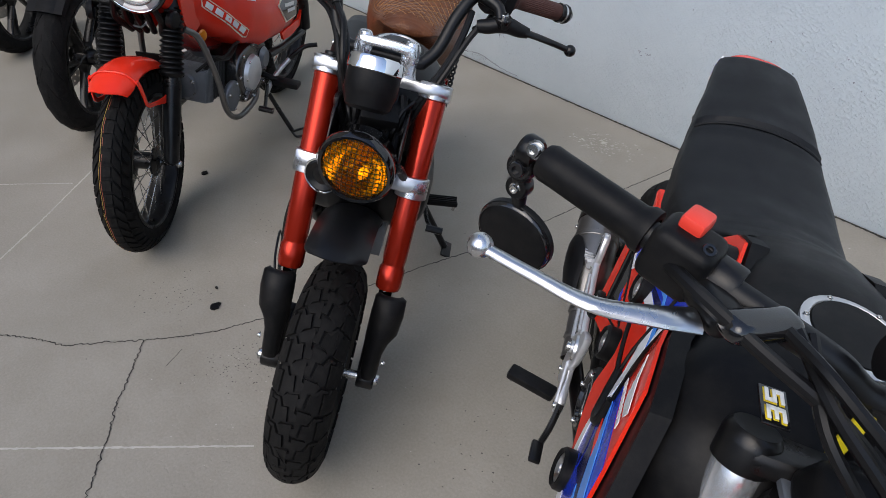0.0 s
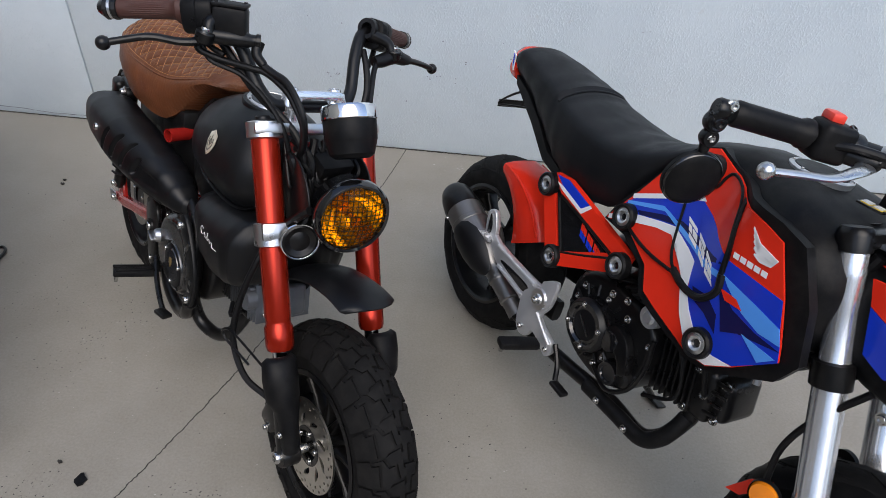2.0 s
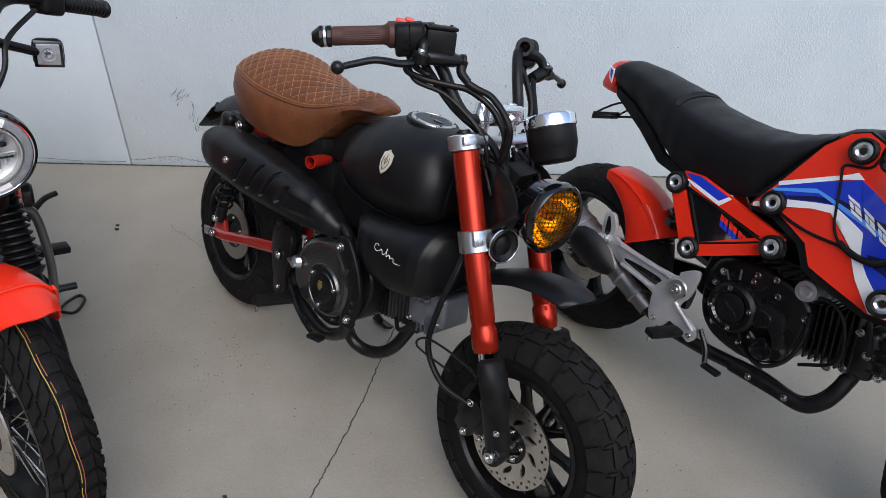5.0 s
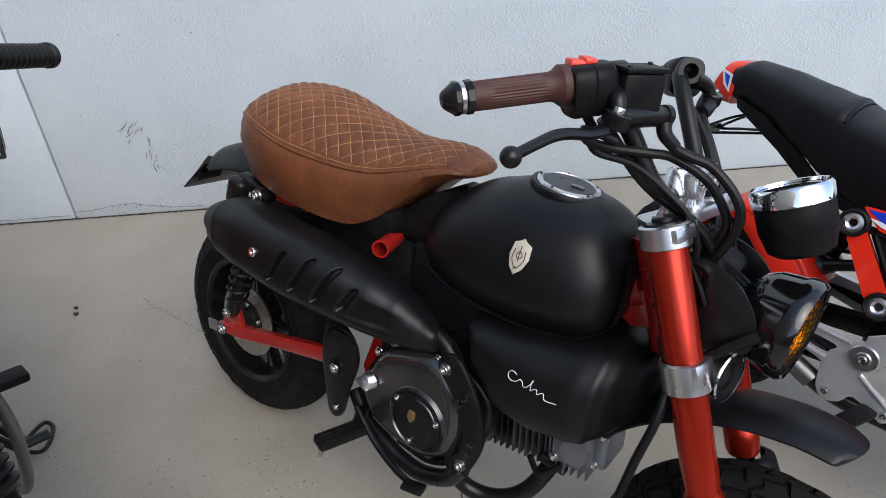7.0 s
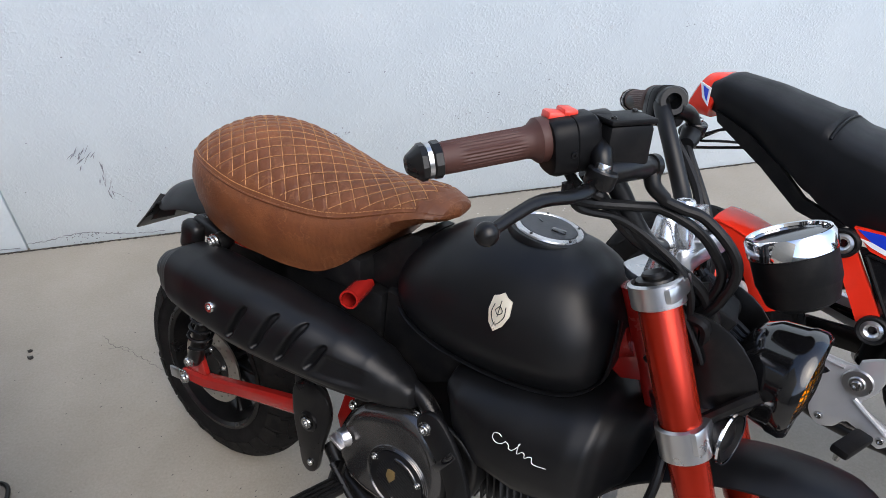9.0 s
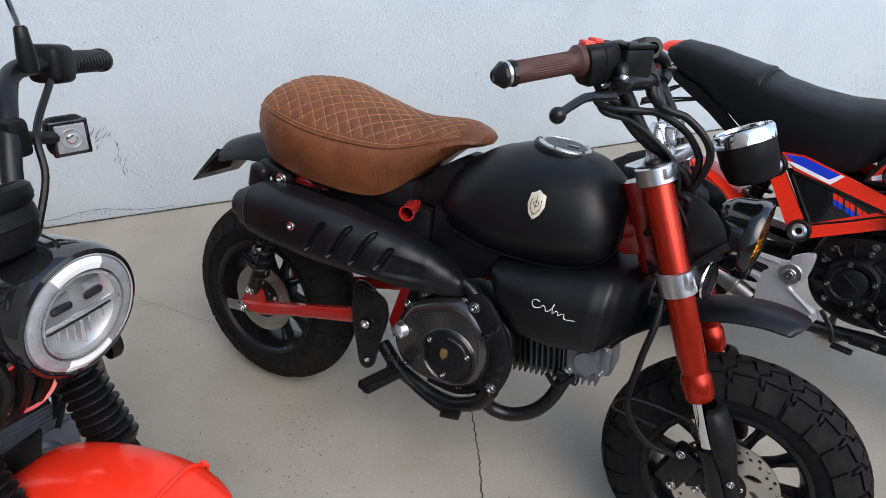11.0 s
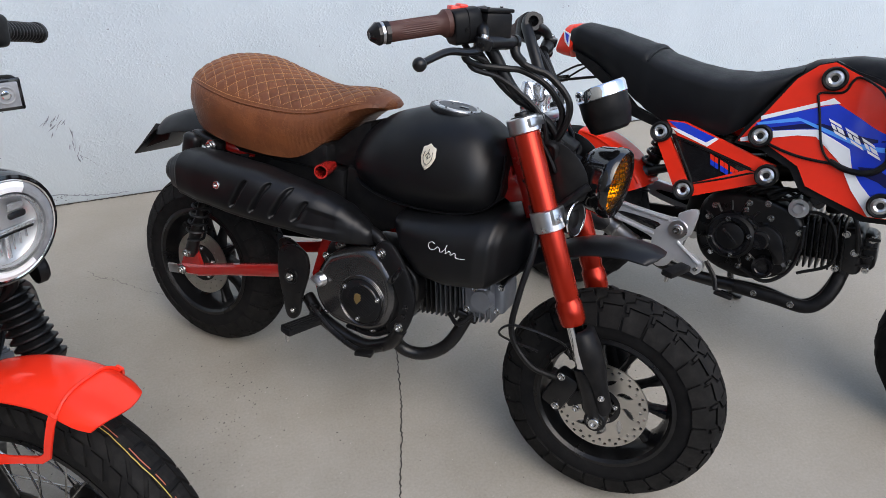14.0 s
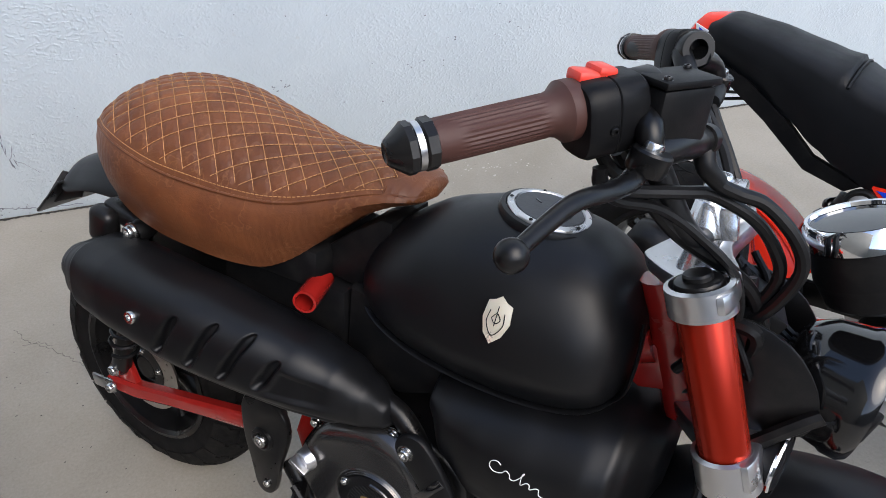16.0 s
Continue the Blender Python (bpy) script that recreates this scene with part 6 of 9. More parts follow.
        part("rear_tip", shaped([(0.835, 0.285), (0.86, 0.335), (0.89, 0.36), (0.885, 0.335), (0.86, 0.295)], s, -0.006, 0.004, 0.03, fy), M_RED_PLASTIC, fen, "glossy red mudguard tip")
        part("upper_stripe", shaped([(1.10, 0.455), (1.16, 0.44), (1.215, 0.405), (1.21, 0.395), (1.15, 0.425)], s, -0.022, 0.004, 0.03, fy), M_RED_PLASTIC, fen)
        bolt(fen, (1.025, 0.083 * s, 0.30), (0, s, 0), 0.009, M_BLACK_METAL)
        bolt(fen, (1.04, 0.086 * s, 0.255), (0, s, 0), 0.009, M_BLACK_METAL)
        sig = part("reflector", lathe([(0, 0.008), (0.02, 0.006), (0.023, 0.0), (0.023, -0.008)], (0.905, 0.118 * s, 0.365), (0.2, s, 0.1), 28), M_ORANGE, root, "round orange reflector")
        part("reflector_back", lathe([(0.024, 0.002), (0.025, -0.008), (0.012, -0.014), (0.004, -0.04)], (0.905, 0.118 * s, 0.365), (0.2, s, 0.1), 24), M_BLACK_PLASTIC, sig)
    cal = part("brake_caliper", join(box((0.965, -0.085, 0.225), (0.05, 0.036, 0.095), 0.01, (0, 15, 0)), box((1.0, -0.08, 0.24), (0.06, 0.014, 0.04), 0.005)), M_BLACK_METAL, root)
    for q in ((0.955, -0.104, 0.265), (0.965, -0.104, 0.19), (0.99, -0.1, 0.255)):
        bolt(cal, q, (0, -1, 0), 0.006)
    part("brake_hose", tube([(0.93, -0.09, 0.60), (0.90, -0.1, 0.53), (0.883, -0.105, 0.46), (0.887, -0.105, 0.40), (0.91, -0.1, 0.31), (0.95, -0.1, 0.27)], 0.0055, 8), M_CABLE, root)

    # tank and shrouds
    T = [(0.44, 0.06, 0.745, 0.60), (0.50, 0.085, 0.785, 0.58), (0.58, 0.092, 0.806, 0.56), (0.63, 0.098, 0.809, 0.555), (0.67, 0.128, 0.808, 0.55), (0.72, 0.155, 0.80, 0.55), (0.79, 0.155, 0.776, 0.56), (0.825, 0.135, 0.745, 0.58), (0.845, 0.10, 0.71, 0.60)]
    rings = []
    for k in range(25):
        x = 0.4401 + 0.4048 * k / 24
        w, zt, zb = table(T, x)
        cz = zb + (zt - zb) * 0.55
        rings.append(oval(x, 0, cz, w, zt - cz, cz - zb, 3.2, 36))
    tank = part("fuel_tank", skin(rings), M_BLACK_PLASTIC, root, "matt black tank cover")
    cap = part("fuel_cap", lathe([(0.049, -0.012), (0.051, 0.002), (0.0485, 0.0035), (0.0435, 0.004), (0.042, 0.002), (0, 0.002)], (0.665, 0, 0.808), (0, 0, 1), 36), M_SILVER, tank, "silver fuel cap ring")
    for k in range(6):
        bolt(cap, (0.665 + 0.046 * math.cos(k * 1.047 + 0.4), 0.046 * math.sin(k * 1.047 + 0.4), 0.8115), (0, 0, 1), 0.0026)
    part("cap_centre", lathe([(0.0425, 0.002), (0.0415, 0.0045), (0, 0.0055)], (0.665, 0, 0.808), (0, 0, 1), 28), M_BLACK_PLASTIC, cap)
    for s in (-1, 1):
        part("shroud_edge", shaped([(0.395, 0.572), (0.405, 0.612), (0.43, 0.658), (0.472, 0.742), (0.508, 0.778), (0.538, 0.79), (0.588, 0.776), (0.66, 0.766), (0.735, 0.762), (0.785, 0.752), (0.838, 0.682), (0.868, 0.61), (0.85, 0.568), (0.79, 0.524), (0.75, 0.497), (0.70, 0.486), (0.565, 0.512), (0.53, 0.55), (0.46, 0.572)], s, -0.004, 0.02), M_BLACK_PLASTIC, tank, "black shroud edge")
        sh = part("shroud", shaped([(0.402, 0.579), (0.414, 0.607), (0.436, 0.65), (0.475, 0.739), (0.508, 0.775), (0.537, 0.787), (0.585, 0.772), (0.655, 0.755), (0.713, 0.749), (0.754, 0.741), (0.802, 0.674), (0.834, 0.618), (0.843, 0.598), (0.82, 0.574), (0.788, 0.540), (0.750, 0.509), (0.705, 0.500), (0.574, 0.526), (0.544, 0.561), (0.467, 0.588)], s, 0.002), M_RED_PLASTIC, tank, "glossy red tank shroud")
        part("blue_field", shaped([(0.425, 0.622), (0.443, 0.645), (0.572, 0.706), (0.655, 0.678), (0.692, 0.670), (0.801, 0.674), (0.82, 0.638), (0.834, 0.617), (0.843, 0.598), (0.82, 0.574), (0.788, 0.543), (0.755, 0.532), (0.723, 0.524), (0.69, 0.545), (0.671, 0.562), (0.646, 0.590), (0.634, 0.616), (0.556, 0.646), (0.517, 0.635), (0.467, 0.619)], s, 0.0028, 0.002), M_BLUE, sh, "blue graphic")
        part("navy_streak", shaped([(0.700, 0.630), (0.742, 0.613), (0.79, 0.609), (0.838, 0.612), (0.802, 0.600), (0.768, 0.589), (0.742, 0.572), (0.724, 0.598)], s, 0.0034, 0.001), M_NAVY, sh)
        part("navy_streak", shaped([(0.655, 0.595), (0.690, 0.603), (0.722, 0.588), (0.735, 0.562), (0.700, 0.576), (0.672, 0.580)], s, 0.0034, 0.001), M_NAVY, sh)
        part("navy_streak", shaped([(0.46, 0.626), (0.515, 0.648), (0.56, 0.66), (0.64, 0.655), (0.69, 0.66), (0.65, 0.642), (0.56, 0.65), (0.517, 0.638), (0.47, 0.622)], s, 0.0032, 0.001), M_NAVY, sh)
        for pl in ([(0.431, 0.645), (0.549, 0.708), (0.56, 0.716), (0.577, 0.708), (0.547, 0.697), (0.435, 0.637)],
                   [(0.405, 0.587), (0.454, 0.616), (0.52, 0.637), (0.554, 0.646), (0.628, 0.624), (0.646, 0.588), (0.623, 0.590), (0.612, 0.609), (0.556, 0.631), (0.52, 0.624), (0.472, 0.606), (0.409, 0.580)],
                   [(0.624, 0.588), (0.646, 0.587), (0.673, 0.562), (0.723, 0.525), (0.756, 0.533), (0.788, 0.542), (0.750, 0.511), (0.708, 0.502), (0.66, 0.545)]):
            part("white_stripe", shaped(pl, s, 0.0038, 0.001), M_WHITE, sh)
        for pl in ([(0.427, 0.629), (0.507, 0.661), (0.525, 0.659), (0.58, 0.650), (0.65, 0.640), (0.698, 0.648), (0.70, 0.638), (0.65, 0.631), (0.596, 0.639), (0.516, 0.655), (0.432, 0.625)],
                   [(0.698, 0.648), (0.76, 0.644), (0.820, 0.639), (0.833, 0.619), (0.796, 0.613), (0.757, 0.619), (0.715, 0.637)], [(0.774, 0.594), (0.838, 0.599), (0.818, 0.577)]):
            part("light_stripe", shaped(pl, s, 0.0042, 0.001), M_LIGHTBLUE, sh)
        part("red_streak", shaped([(0.706, 0.628), (0.738, 0.631), (0.756, 0.622), (0.722, 0.617)], s, 0.0046, 0.001), M_RED_PLASTIC, sh)
        part("wing_edge", shaped([(0.651, 0.757), (0.663, 0.754), (0.692, 0.674), (0.704, 0.622), (0.690, 0.640), (0.682, 0.676)], s, 0.0052, 0.004, 0.02), M_BLACK_PLASTIC, sh)
        # slanted lettering drawn as plain bars
        for k in range(3):
            x0, z0 = 0.566 + 0.037 * k, 0.674 - 0.010 * k
            lean = lambda u, v: (x0 + u * 0.95 + 0.85 * v, z0 - 0.27 * u - v)
            for u0, u1, v0, v1 in ((0, 0.029, 0, 0.0060), (0, 0.010, 0.0085, 0.018), (0.0135, 0.029, 0.0085, 0.018), (0, 0.029, 0.0205, 0.0265)):
                part("letter_bar", shaped([lean(u0, v0), lean(u1, v0), lean(u1, v1), lean(u0, v1)], s, 0.0052, 0.001, 0.05), M_WHITE, sh)
        # wing of white feathers over a plain bar
        for k in range(5):
            a = k / 4
            top, end = Vector((0.703 + 0.022 * a, 0.737 - 0.032 * a)), Vector((0.764 - 0.004 * a, 0.714 - 0.010 * a))
            mid = (top + end) / 2 + Vector((-0.010 + 0.008 * a, -0.007 + 0.003 * a))
            w = Vector((0.0022, 0.0044))
            part("wing_feather", shaped([tuple(top), tuple(mid + w * 0.9), tuple(end + w * 0.5), tuple(end - w * 0.5), tuple(mid - w * 0.6), tuple(top - Vector((0, 0.003)))], s, 0.0044, 0.001, 0.05), M_WHITE, sh)
        for k in range(5):
            x0, z0 = 0.695 + 0.0136 * k, 0.6875 + 0.0012 * k
            part("letter_bar", shaped([(x0, z0), (x0 + 0.0105, z0 + 0.0009), (x0 + 0.0125, z0 - 0.0072), (x0 + 0.002, z0 - 0.008)], s, 0.0044, 0.001, 0.05), M_WHITE, sh)
        loop = [(0.528, 0.715), (0.545, 0.68), (0.558, 0.649), (0.576, 0.612), (0.600, 0.590), (0.640, 0.582), (0.680, 0.590), (0.702, 0.618), (0.696, 0.646), (0.672, 0.708), (0.652, 0.744), (0.622, 0.760), (0.592, 0.767), (0.582, 0.755), (0.578, 0.737), (0.566, 0.728), (0.535, 0.722), (0.528, 0.715)]
        part("edge_strap", tube([(x, s * (side_y(x, z) + 0.004), z) for x, z in loop], 0.0026, 8, 3), M_BLACK_PLASTIC, sh, "black rubber trim loop")
        part("edge_strap", tube([(x, s * (side_y(x, z) + 0.004), z) for x, z in loop[4:9]], 0.0066, 8), M_BLACK_PLASTIC, sh)
        part("edge_strap", tube([(x, s * (side_y(x, z) + 0.004), z) for x, z in ((0.437, 0.604), (0.479, 0.589), (0.54, 0.582), (0.61, 0.586))], 0.0032, 8), M_BLACK_PLASTIC, sh)
        for q in ((0.548, 0.755), (0.722, 0.533), (0.447, 0.604)):
            grommet(sh, (q[0], s * (side_y(*q) + 0.012), q[1]), s)

        # rear frame triangle
        ry = lambda x, z: 0.126 + (0.56 - z) * 0.15
        part("frame_bar", shaped([(0.20, 0.552), (0.238, 0.555), (0.328, 0.45), (0.292, 0.435)], s, 0.004, 0.014, 0.05, ry), M_RED_PLASTIC, root, "glossy red frame bar")
        part("frame_bar", shaped([(0.335, 0.455), (0.456, 0.528), (0.50, 0.515), (0.48, 0.498), (0.345, 0.425)], s, 0.004, 0.014, 0.05, ry), M_RED_PLASTIC, root, "glossy red frame bar")
        ub = part("frame_bar", shaped([(0.225, 0.585), (0.27, 0.590), (0.352, 0.574), (0.477, 0.549), (0.50, 0.545), (0.495, 0.515), (0.455, 0.527), (0.345, 0.545), (0.262, 0.556)], s, 0.004, 0.014, 0.05, ry), M_RED_PLASTIC, root, "glossy red frame bar with blue and white end")
        part("blue_stripe", shaped([(0.232, 0.584), (0.27, 0.589), (0.352, 0.573), (0.334, 0.556), (0.262, 0.570)], s, 0.005, 0.001, 0.05, ry), M_BLUE, ub)
        part("white_stripe", shaped([(0.238, 0.572), (0.262, 0.571), (0.334, 0.557), (0.352, 0.574), (0.360, 0.572), (0.340, 0.548), (0.262, 0.563)], s, 0.0054, 0.001, 0.05, ry), M_WHITE, ub)
        part("cover_rim", tube([(x, s * (ry(x, z) + 0.002), z) for x, z in ((0.262, 0.545), (0.285, 0.549), (0.45, 0.522), (0.452, 0.514), (0.345, 0.458), (0.328, 0.463), (0.262, 0.545))], 0.0032, 8, 2), M_BLACK_PLASTIC, ub)
        inner = part("frame_cover", shaped([(0.245, 0.555), (0.30, 0.56), (0.44, 0.535), (0.46, 0.52), (0.34, 0.455), (0.325, 0.455)], s, 0.0, 0.01, 0.05, ry), M_BLACK_GLOSS, root, "black triangular frame cover")
        for k in range(3):
            x0, z0 = 0.352 + 0.0265 * k, 0.534 - 0.0075 * k
            lean = lambda u, v: (x0 + u + 0.35 * v, z0 - 0.30 * u - v)
            for mat_, v0, v1 in ((M_RED_PLASTIC, 0.0, 0.0125), (M_BLUE, 0.0125, 0.025)):
                for u0, u1 in ((0, 0.0095), (0.0115, 0.021)):
                    part("letter_bar", shaped([lean(u0, v0), lean(u1, v0), lean(u1, v1), lean(u0, v1)], s, 0.0022, 0.001, 0.05, ry), mat_, inner)
        grommet(root, (0.222, s * 0.140, 0.556), s)
        grommet(root, (0.320, s * 0.154, 0.434), s)
        grommet(root, (0.490, s * 0.152, 0.523), s)
    # seat
    S = [(-0.115, 0.062, 0.758, 0.742, 0.69), (-0.09, 0.072, 0.769, 0.752, 0.688), (-0.02, 0.082, 0.766, 0.744, 0.672), (0.06, 0.095, 0.755, 0.73, 0.636), (0.125, 0.104, 0.745, 0.715, 0.604), (0.16, 0.110, 0.732, 0.705, 0.588), (0.24, 0.118, 0.722, 0.695, 0.565), (0.30, 0.120, 0.720, 0.690, 0.563), (0.365, 0.116, 0.727, 0.695, 0.578), (0.405, 0.108, 0.738, 0.71, 0.612), (0.44, 0.094, 0.752, 0.728, 0.685), (0.478, 0.07, 0.768, 0.756, 0.748)]
    rings = []
    for k in range(71):
        x = -0.1149 + 0.5928 * k / 70
        w, zc, ze, zb = table(S, x)
        step = -0.006 if 0.126 < x < 0.138 else (0.004 * max(0.0, 1 - (0.126 - x) / 0.03) if 0.096 < x <= 0.126 else 0)
        ring = [Vector((x, -w + 2 * w * j / 20, ze + (zc - ze) * max(0, 1 - (2 * j / 20 - 1) ** 2) ** 0.7 + step)) for j in range(21)]
        for t in (0.1, 0.3, 0.6, 1.0):
            ring.append(Vector((x, w + 0.012 * math.sin(math.pi * t) - 0.02 * t, ze + (zb - ze) * t)))
        ring.append(Vector((x, 0, zb)))
        for t in (1.0, 0.6, 0.3, 0.1):
            ring.append(Vector((x, -(w + 0.012 * math.sin(math.pi * t) - 0.02 * t), ze + (zb - ze) * t)))
        rings.append(ring)
    seat = part("seat", skin(rings), M_SEAT_BLACK, root, "black vinyl two-step seat", angle=50)
    part("seat_seam", tube([Vector((0.132, table(S, 0.132)[0] * u / 10, table(S, 0.132)[2] + (table(S, 0.132)[1] - table(S, 0.132)[2]) * max(0, 1 - (u / 10) ** 2) ** 0.7 - 0.002)) for u in range(-10, 11)], 0.0026, 6, smooth=False), M_SEAT_BLACK, seat)
    tc = [oval(x, 0, z, w, h, h, 3, 24, 0.3) for x, z, w, h in ((-0.158, 0.712, 0.036, 0.030), (-0.150, 0.715, 0.05, 0.042), (-0.125, 0.717, 0.062, 0.047), (-0.098, 0.717, 0.068, 0.047))]
    tail = part("tail_cover", skin(tc), M_RED_PLASTIC, root, "red tail cover with white and blue flash")
    for s in (-1, 1):
        ty = lambda x, z: 0.066 + (x + 0.118) * 0.35
        part("white_flash", shaped([(-0.140, 0.741), (-0.112, 0.735), (-0.108, 0.70), (-0.126, 0.712)], s, 0.0022, 0.003, 0.02, ty), M_WHITE, tail)
        part("blue_flash", shaped([(-0.131, 0.736), (-0.116, 0.731), (-0.113, 0.708), (-0.122, 0.718)], s, 0.0034, 0.003, 0.02, ty), M_BLUE, tail)
        part("seat_side", shaped([(-0.09, 0.695), (-0.02, 0.675), (0.06, 0.635), (0.125, 0.59), (0.21, 0.572), (0.19, 0.555), (0.12, 0.565), (0.03, 0.62), (-0.08, 0.675)], s, 0.0, 0.02, 0.05, lambda x, z: 0.066 + (x + 0.1) * 0.09), M_BLACK_PLASTIC, root)
    part("plate_holder", join(tube([(-0.02, -0.03, 0.67), (-0.08, -0.05, 0.655), (-0.15, -0.055, 0.60), (-0.10, -0.05, 0.612), (-0.02, -0.03, 0.635)], 0.003, 6, 4), tube([(-0.02, 0.03, 0.67), (-0.08, 0.05, 0.655), (-0.15, 0.055, 0.60), (-0.10, 0.05, 0.612), (-0.02, 0.03, 0.635)], 0.003, 6, 4), box((-0.15, 0, 0.60), (0.004, 0.11, 0.02), 0.001)), M_BLACK_METAL, root)
    # rear shock absorber
    mono = part("shock_absorber", join(lathe([(0.010, 0), (0.016, 0.003), (0.017, 0.05), (0.015, 0.055), (0.012, 0.06)], (0.135, -0.03, 0.395), (0.9, 0, 0.45), 20), lathe([(0.014, -0.012), (0.014, 0.012)], (0.13, -0.03, 0.392), (0, 1, 0), 16)), M_DARKCAST, root, "dark grey shock absorber")
    part("shock_rod", tube([(0.185, -0.03, 0.42), (0.27, -0.03, 0.463)], 0.012, 12), M_BLACK_METAL, mono)
    # hugger
    rings, ridge = [], []
    for k in range(21):
        t = k / 20
        a = radians(88 - 55 * t)
        ro, ri = 0.252 + 0.026 * t, 0.226 - 0.052 * t
        at = lambda r, y: Vector((-0.03 + r * math.cos(a), y, 0.239 + r * math.sin(a)))
        half = [at(ri, 0.074 + 0.018 * t), at(ri * 0.5 + ro * 0.5, 0.078 + 0.012 * t), at(ri * 0.12 + ro * 0.88, 0.076 + 0.008 * t), at(ro - 0.001, 0.066 + 0.006 * t), at(ro + 0.003, 0.05), at(ro + 0.005, 0.02)]
        ridge.append(half[2])
        top = [Vector((p.x, -p.y, p.z)) for p in half] + [Vector((p.x, p.y * 0.45, p.z)) for p in reversed(half)]
        rings.append(top + [at((p - at(0, p.y)).length - 0.004, p.y * 0.96) for p in reversed(top)])
    hug = part("rear_hugger", skin(rings), M_RED_PLASTIC, root, "glossy red rear hugger", angle=45)
    for s in (-1, 1):
        part("hugger_rib", tube([Vector((p.x, p.y * (s if s < 0 else 0.45), p.z)) for p in ridge[1:-1:3]], 0.0035, 8), M_RED_PLASTIC, hug)
        arm = skin([[Vector((x, 0.098 * s + dy * 0.012, z + dz * h)) for dy, dz in ((-1, -0.6), (-0.6, -1), (0.6, -1), (1, -0.6), (1, 0.6), (0.6, 1), (-0.6, 1), (-1, 0.6))] for x, z, h in ((-0.06, 0.234, 0.02), (0.0, 0.24, 0.022), (0.35, 0.30, 0.026))])
        sw = part("swing_arm", arm, M_BLACK_METAL, root)
        part("chain_adjuster", box((-0.052, 0.113 * s, 0.236), (0.055, 0.006, 0.03), 0.004), M_ALU, sw)
        bolt(sw, (-0.03, 0.116 * s, 0.238), (0, s, 0), 0.010, name="axle_nut")
    part("rear_caliper", box((-0.045, -0.09, 0.30), (0.07, 0.03, 0.04), 0.008, (0, -20, 0)), M_BLACK_METAL, root)
    part("rear_shock", join(tube([(0.20, 0, 0.52), (0.16, 0, 0.34)], 0.018, 12), tube([Vector((0.20 - 0.04 * t / 40 + 0.028 * math.cos(t), 0.028 * math.sin(t), 0.51 - 0.16 * t / 40)) for t in [0.45 * k for k in range(89)]], 0.005, 6, smooth=False)), M_BLACK_METAL, root)
    # muffler
    m0, m1 = Vector((-0.098, -0.158, 0.372)), Vector((0.262, -0.140, 0.240))
    d = (m1 - m0).normalized()
    muf = part("muffler", lathe([(0, 0.04), (0.044, 0.04), (0.0465, 0.06), (0.047, 0.15), (0.045, 0.20), (0.036, 0.235), (0.026, 0.255), (0.0245, 0.26), (0.0245, 0.285), (0.0265, 0.288), (0.0265, 0.296), (0.0235, 0.30), (0.0225, 0.345), (0.0245, 0.348), (0.0245, 0.355), (0.021, 0.358), (0.021, 0.40)], m0, d, 32), M_MUFFLER, root, "satin grey steel muffler with welded joints")
    part("muffler_cap", lathe([(0.0, 0.012), (0.016, 0.012), (0.018, 0.002), (0.027, 0.0), (0.036, 0.010), (0.044, 0.034), (0.0485, 0.066), (0.0480, 0.072), (0.046, 0.074)], m0, d, 32), M_BLACK_METAL, muf, "black tapered muffler end cap")
    part("muffler_strap", lathe([(0.0475, 0.112), (0.0490, 0.114), (0.0490, 0.124), (0.0475, 0.126)], m0, d, 32), M_MUFFLER, muf)
    fm = frame_to(m0, d)
    for a_ in (200, 320):
        q = fm @ Vector((0.049 * math.cos(radians(a_)), 0.049 * math.sin(radians(a_)), 0.082))
        bolt(muf, q, fm.to_3x3() @ Vector((math.cos(radians(a_)), math.sin(radians(a_)), 0)), 0.004)
    guard = []
    for z_, r_, half in ((0.128, 0.053, 18), (0.14, 0.056, 34), (0.165, 0.0575, 46), (0.20, 0.0565, 50), (0.235, 0.051, 46), (0.262, 0.040, 36), (0.275, 0.033, 20)):
        arc_ = [radians(-90 + half * k / 6) for k in range(-6, 7)]
        guard.append([fm @ Vector((r_ * math.cos(q), r_ * math.sin(q), z_)) for q in arc_] + [fm @ Vector(((r_ - 0.004) * math.cos(q), (r_ - 0.004) * math.sin(q), z_)) for q in reversed(arc_)])
    out = fm.to_3x3() @ Vector((0, -1, 0))
    want = Vector((0, -1, 0.25))
    want -= d * want.dot(d)
    swing = math.copysign(out.angle(want), out.cross(want).dot(d))
    turn = Matrix.Translation(m0) @ Matrix.Rotation(swing, 4, d) @ Matrix.Translation(-m0)
    part("muffler_guard", skin([[turn @ q for q in r_] for r_ in guard]), M_BLACK_SATIN, muf, "black heat guard plate")
    part("exhaust_pipe", tube([m1, (0.33, -0.11, 0.21), (0.44, -0.085, 0.205), (0.56, -0.08, 0.222), (0.65, -0.08, 0.222), (0.69, -0.07, 0.255), (0.705, -0.05, 0.31), (0.706, -0.045, 0.335)], 0.0165, 14), M_BLACK_METAL, root)
    part("pipe_guard", tube([(0.50, -0.093, 0.215), (0.60, -0.095, 0.224), (0.665, -0.092, 0.228), (0.694, -0.082, 0.256), (0.704, -0.068, 0.290), (0.706, -0.055, 0.318)], 0.0165, 12), M_BLACK_PLASTIC, root)
    bolt(root, (0.55, -0.112, 0.222), (0, -1, 0), 0.006), bolt(root, (0.635, -0.113, 0.228), (0, -1, 0), 0.006)
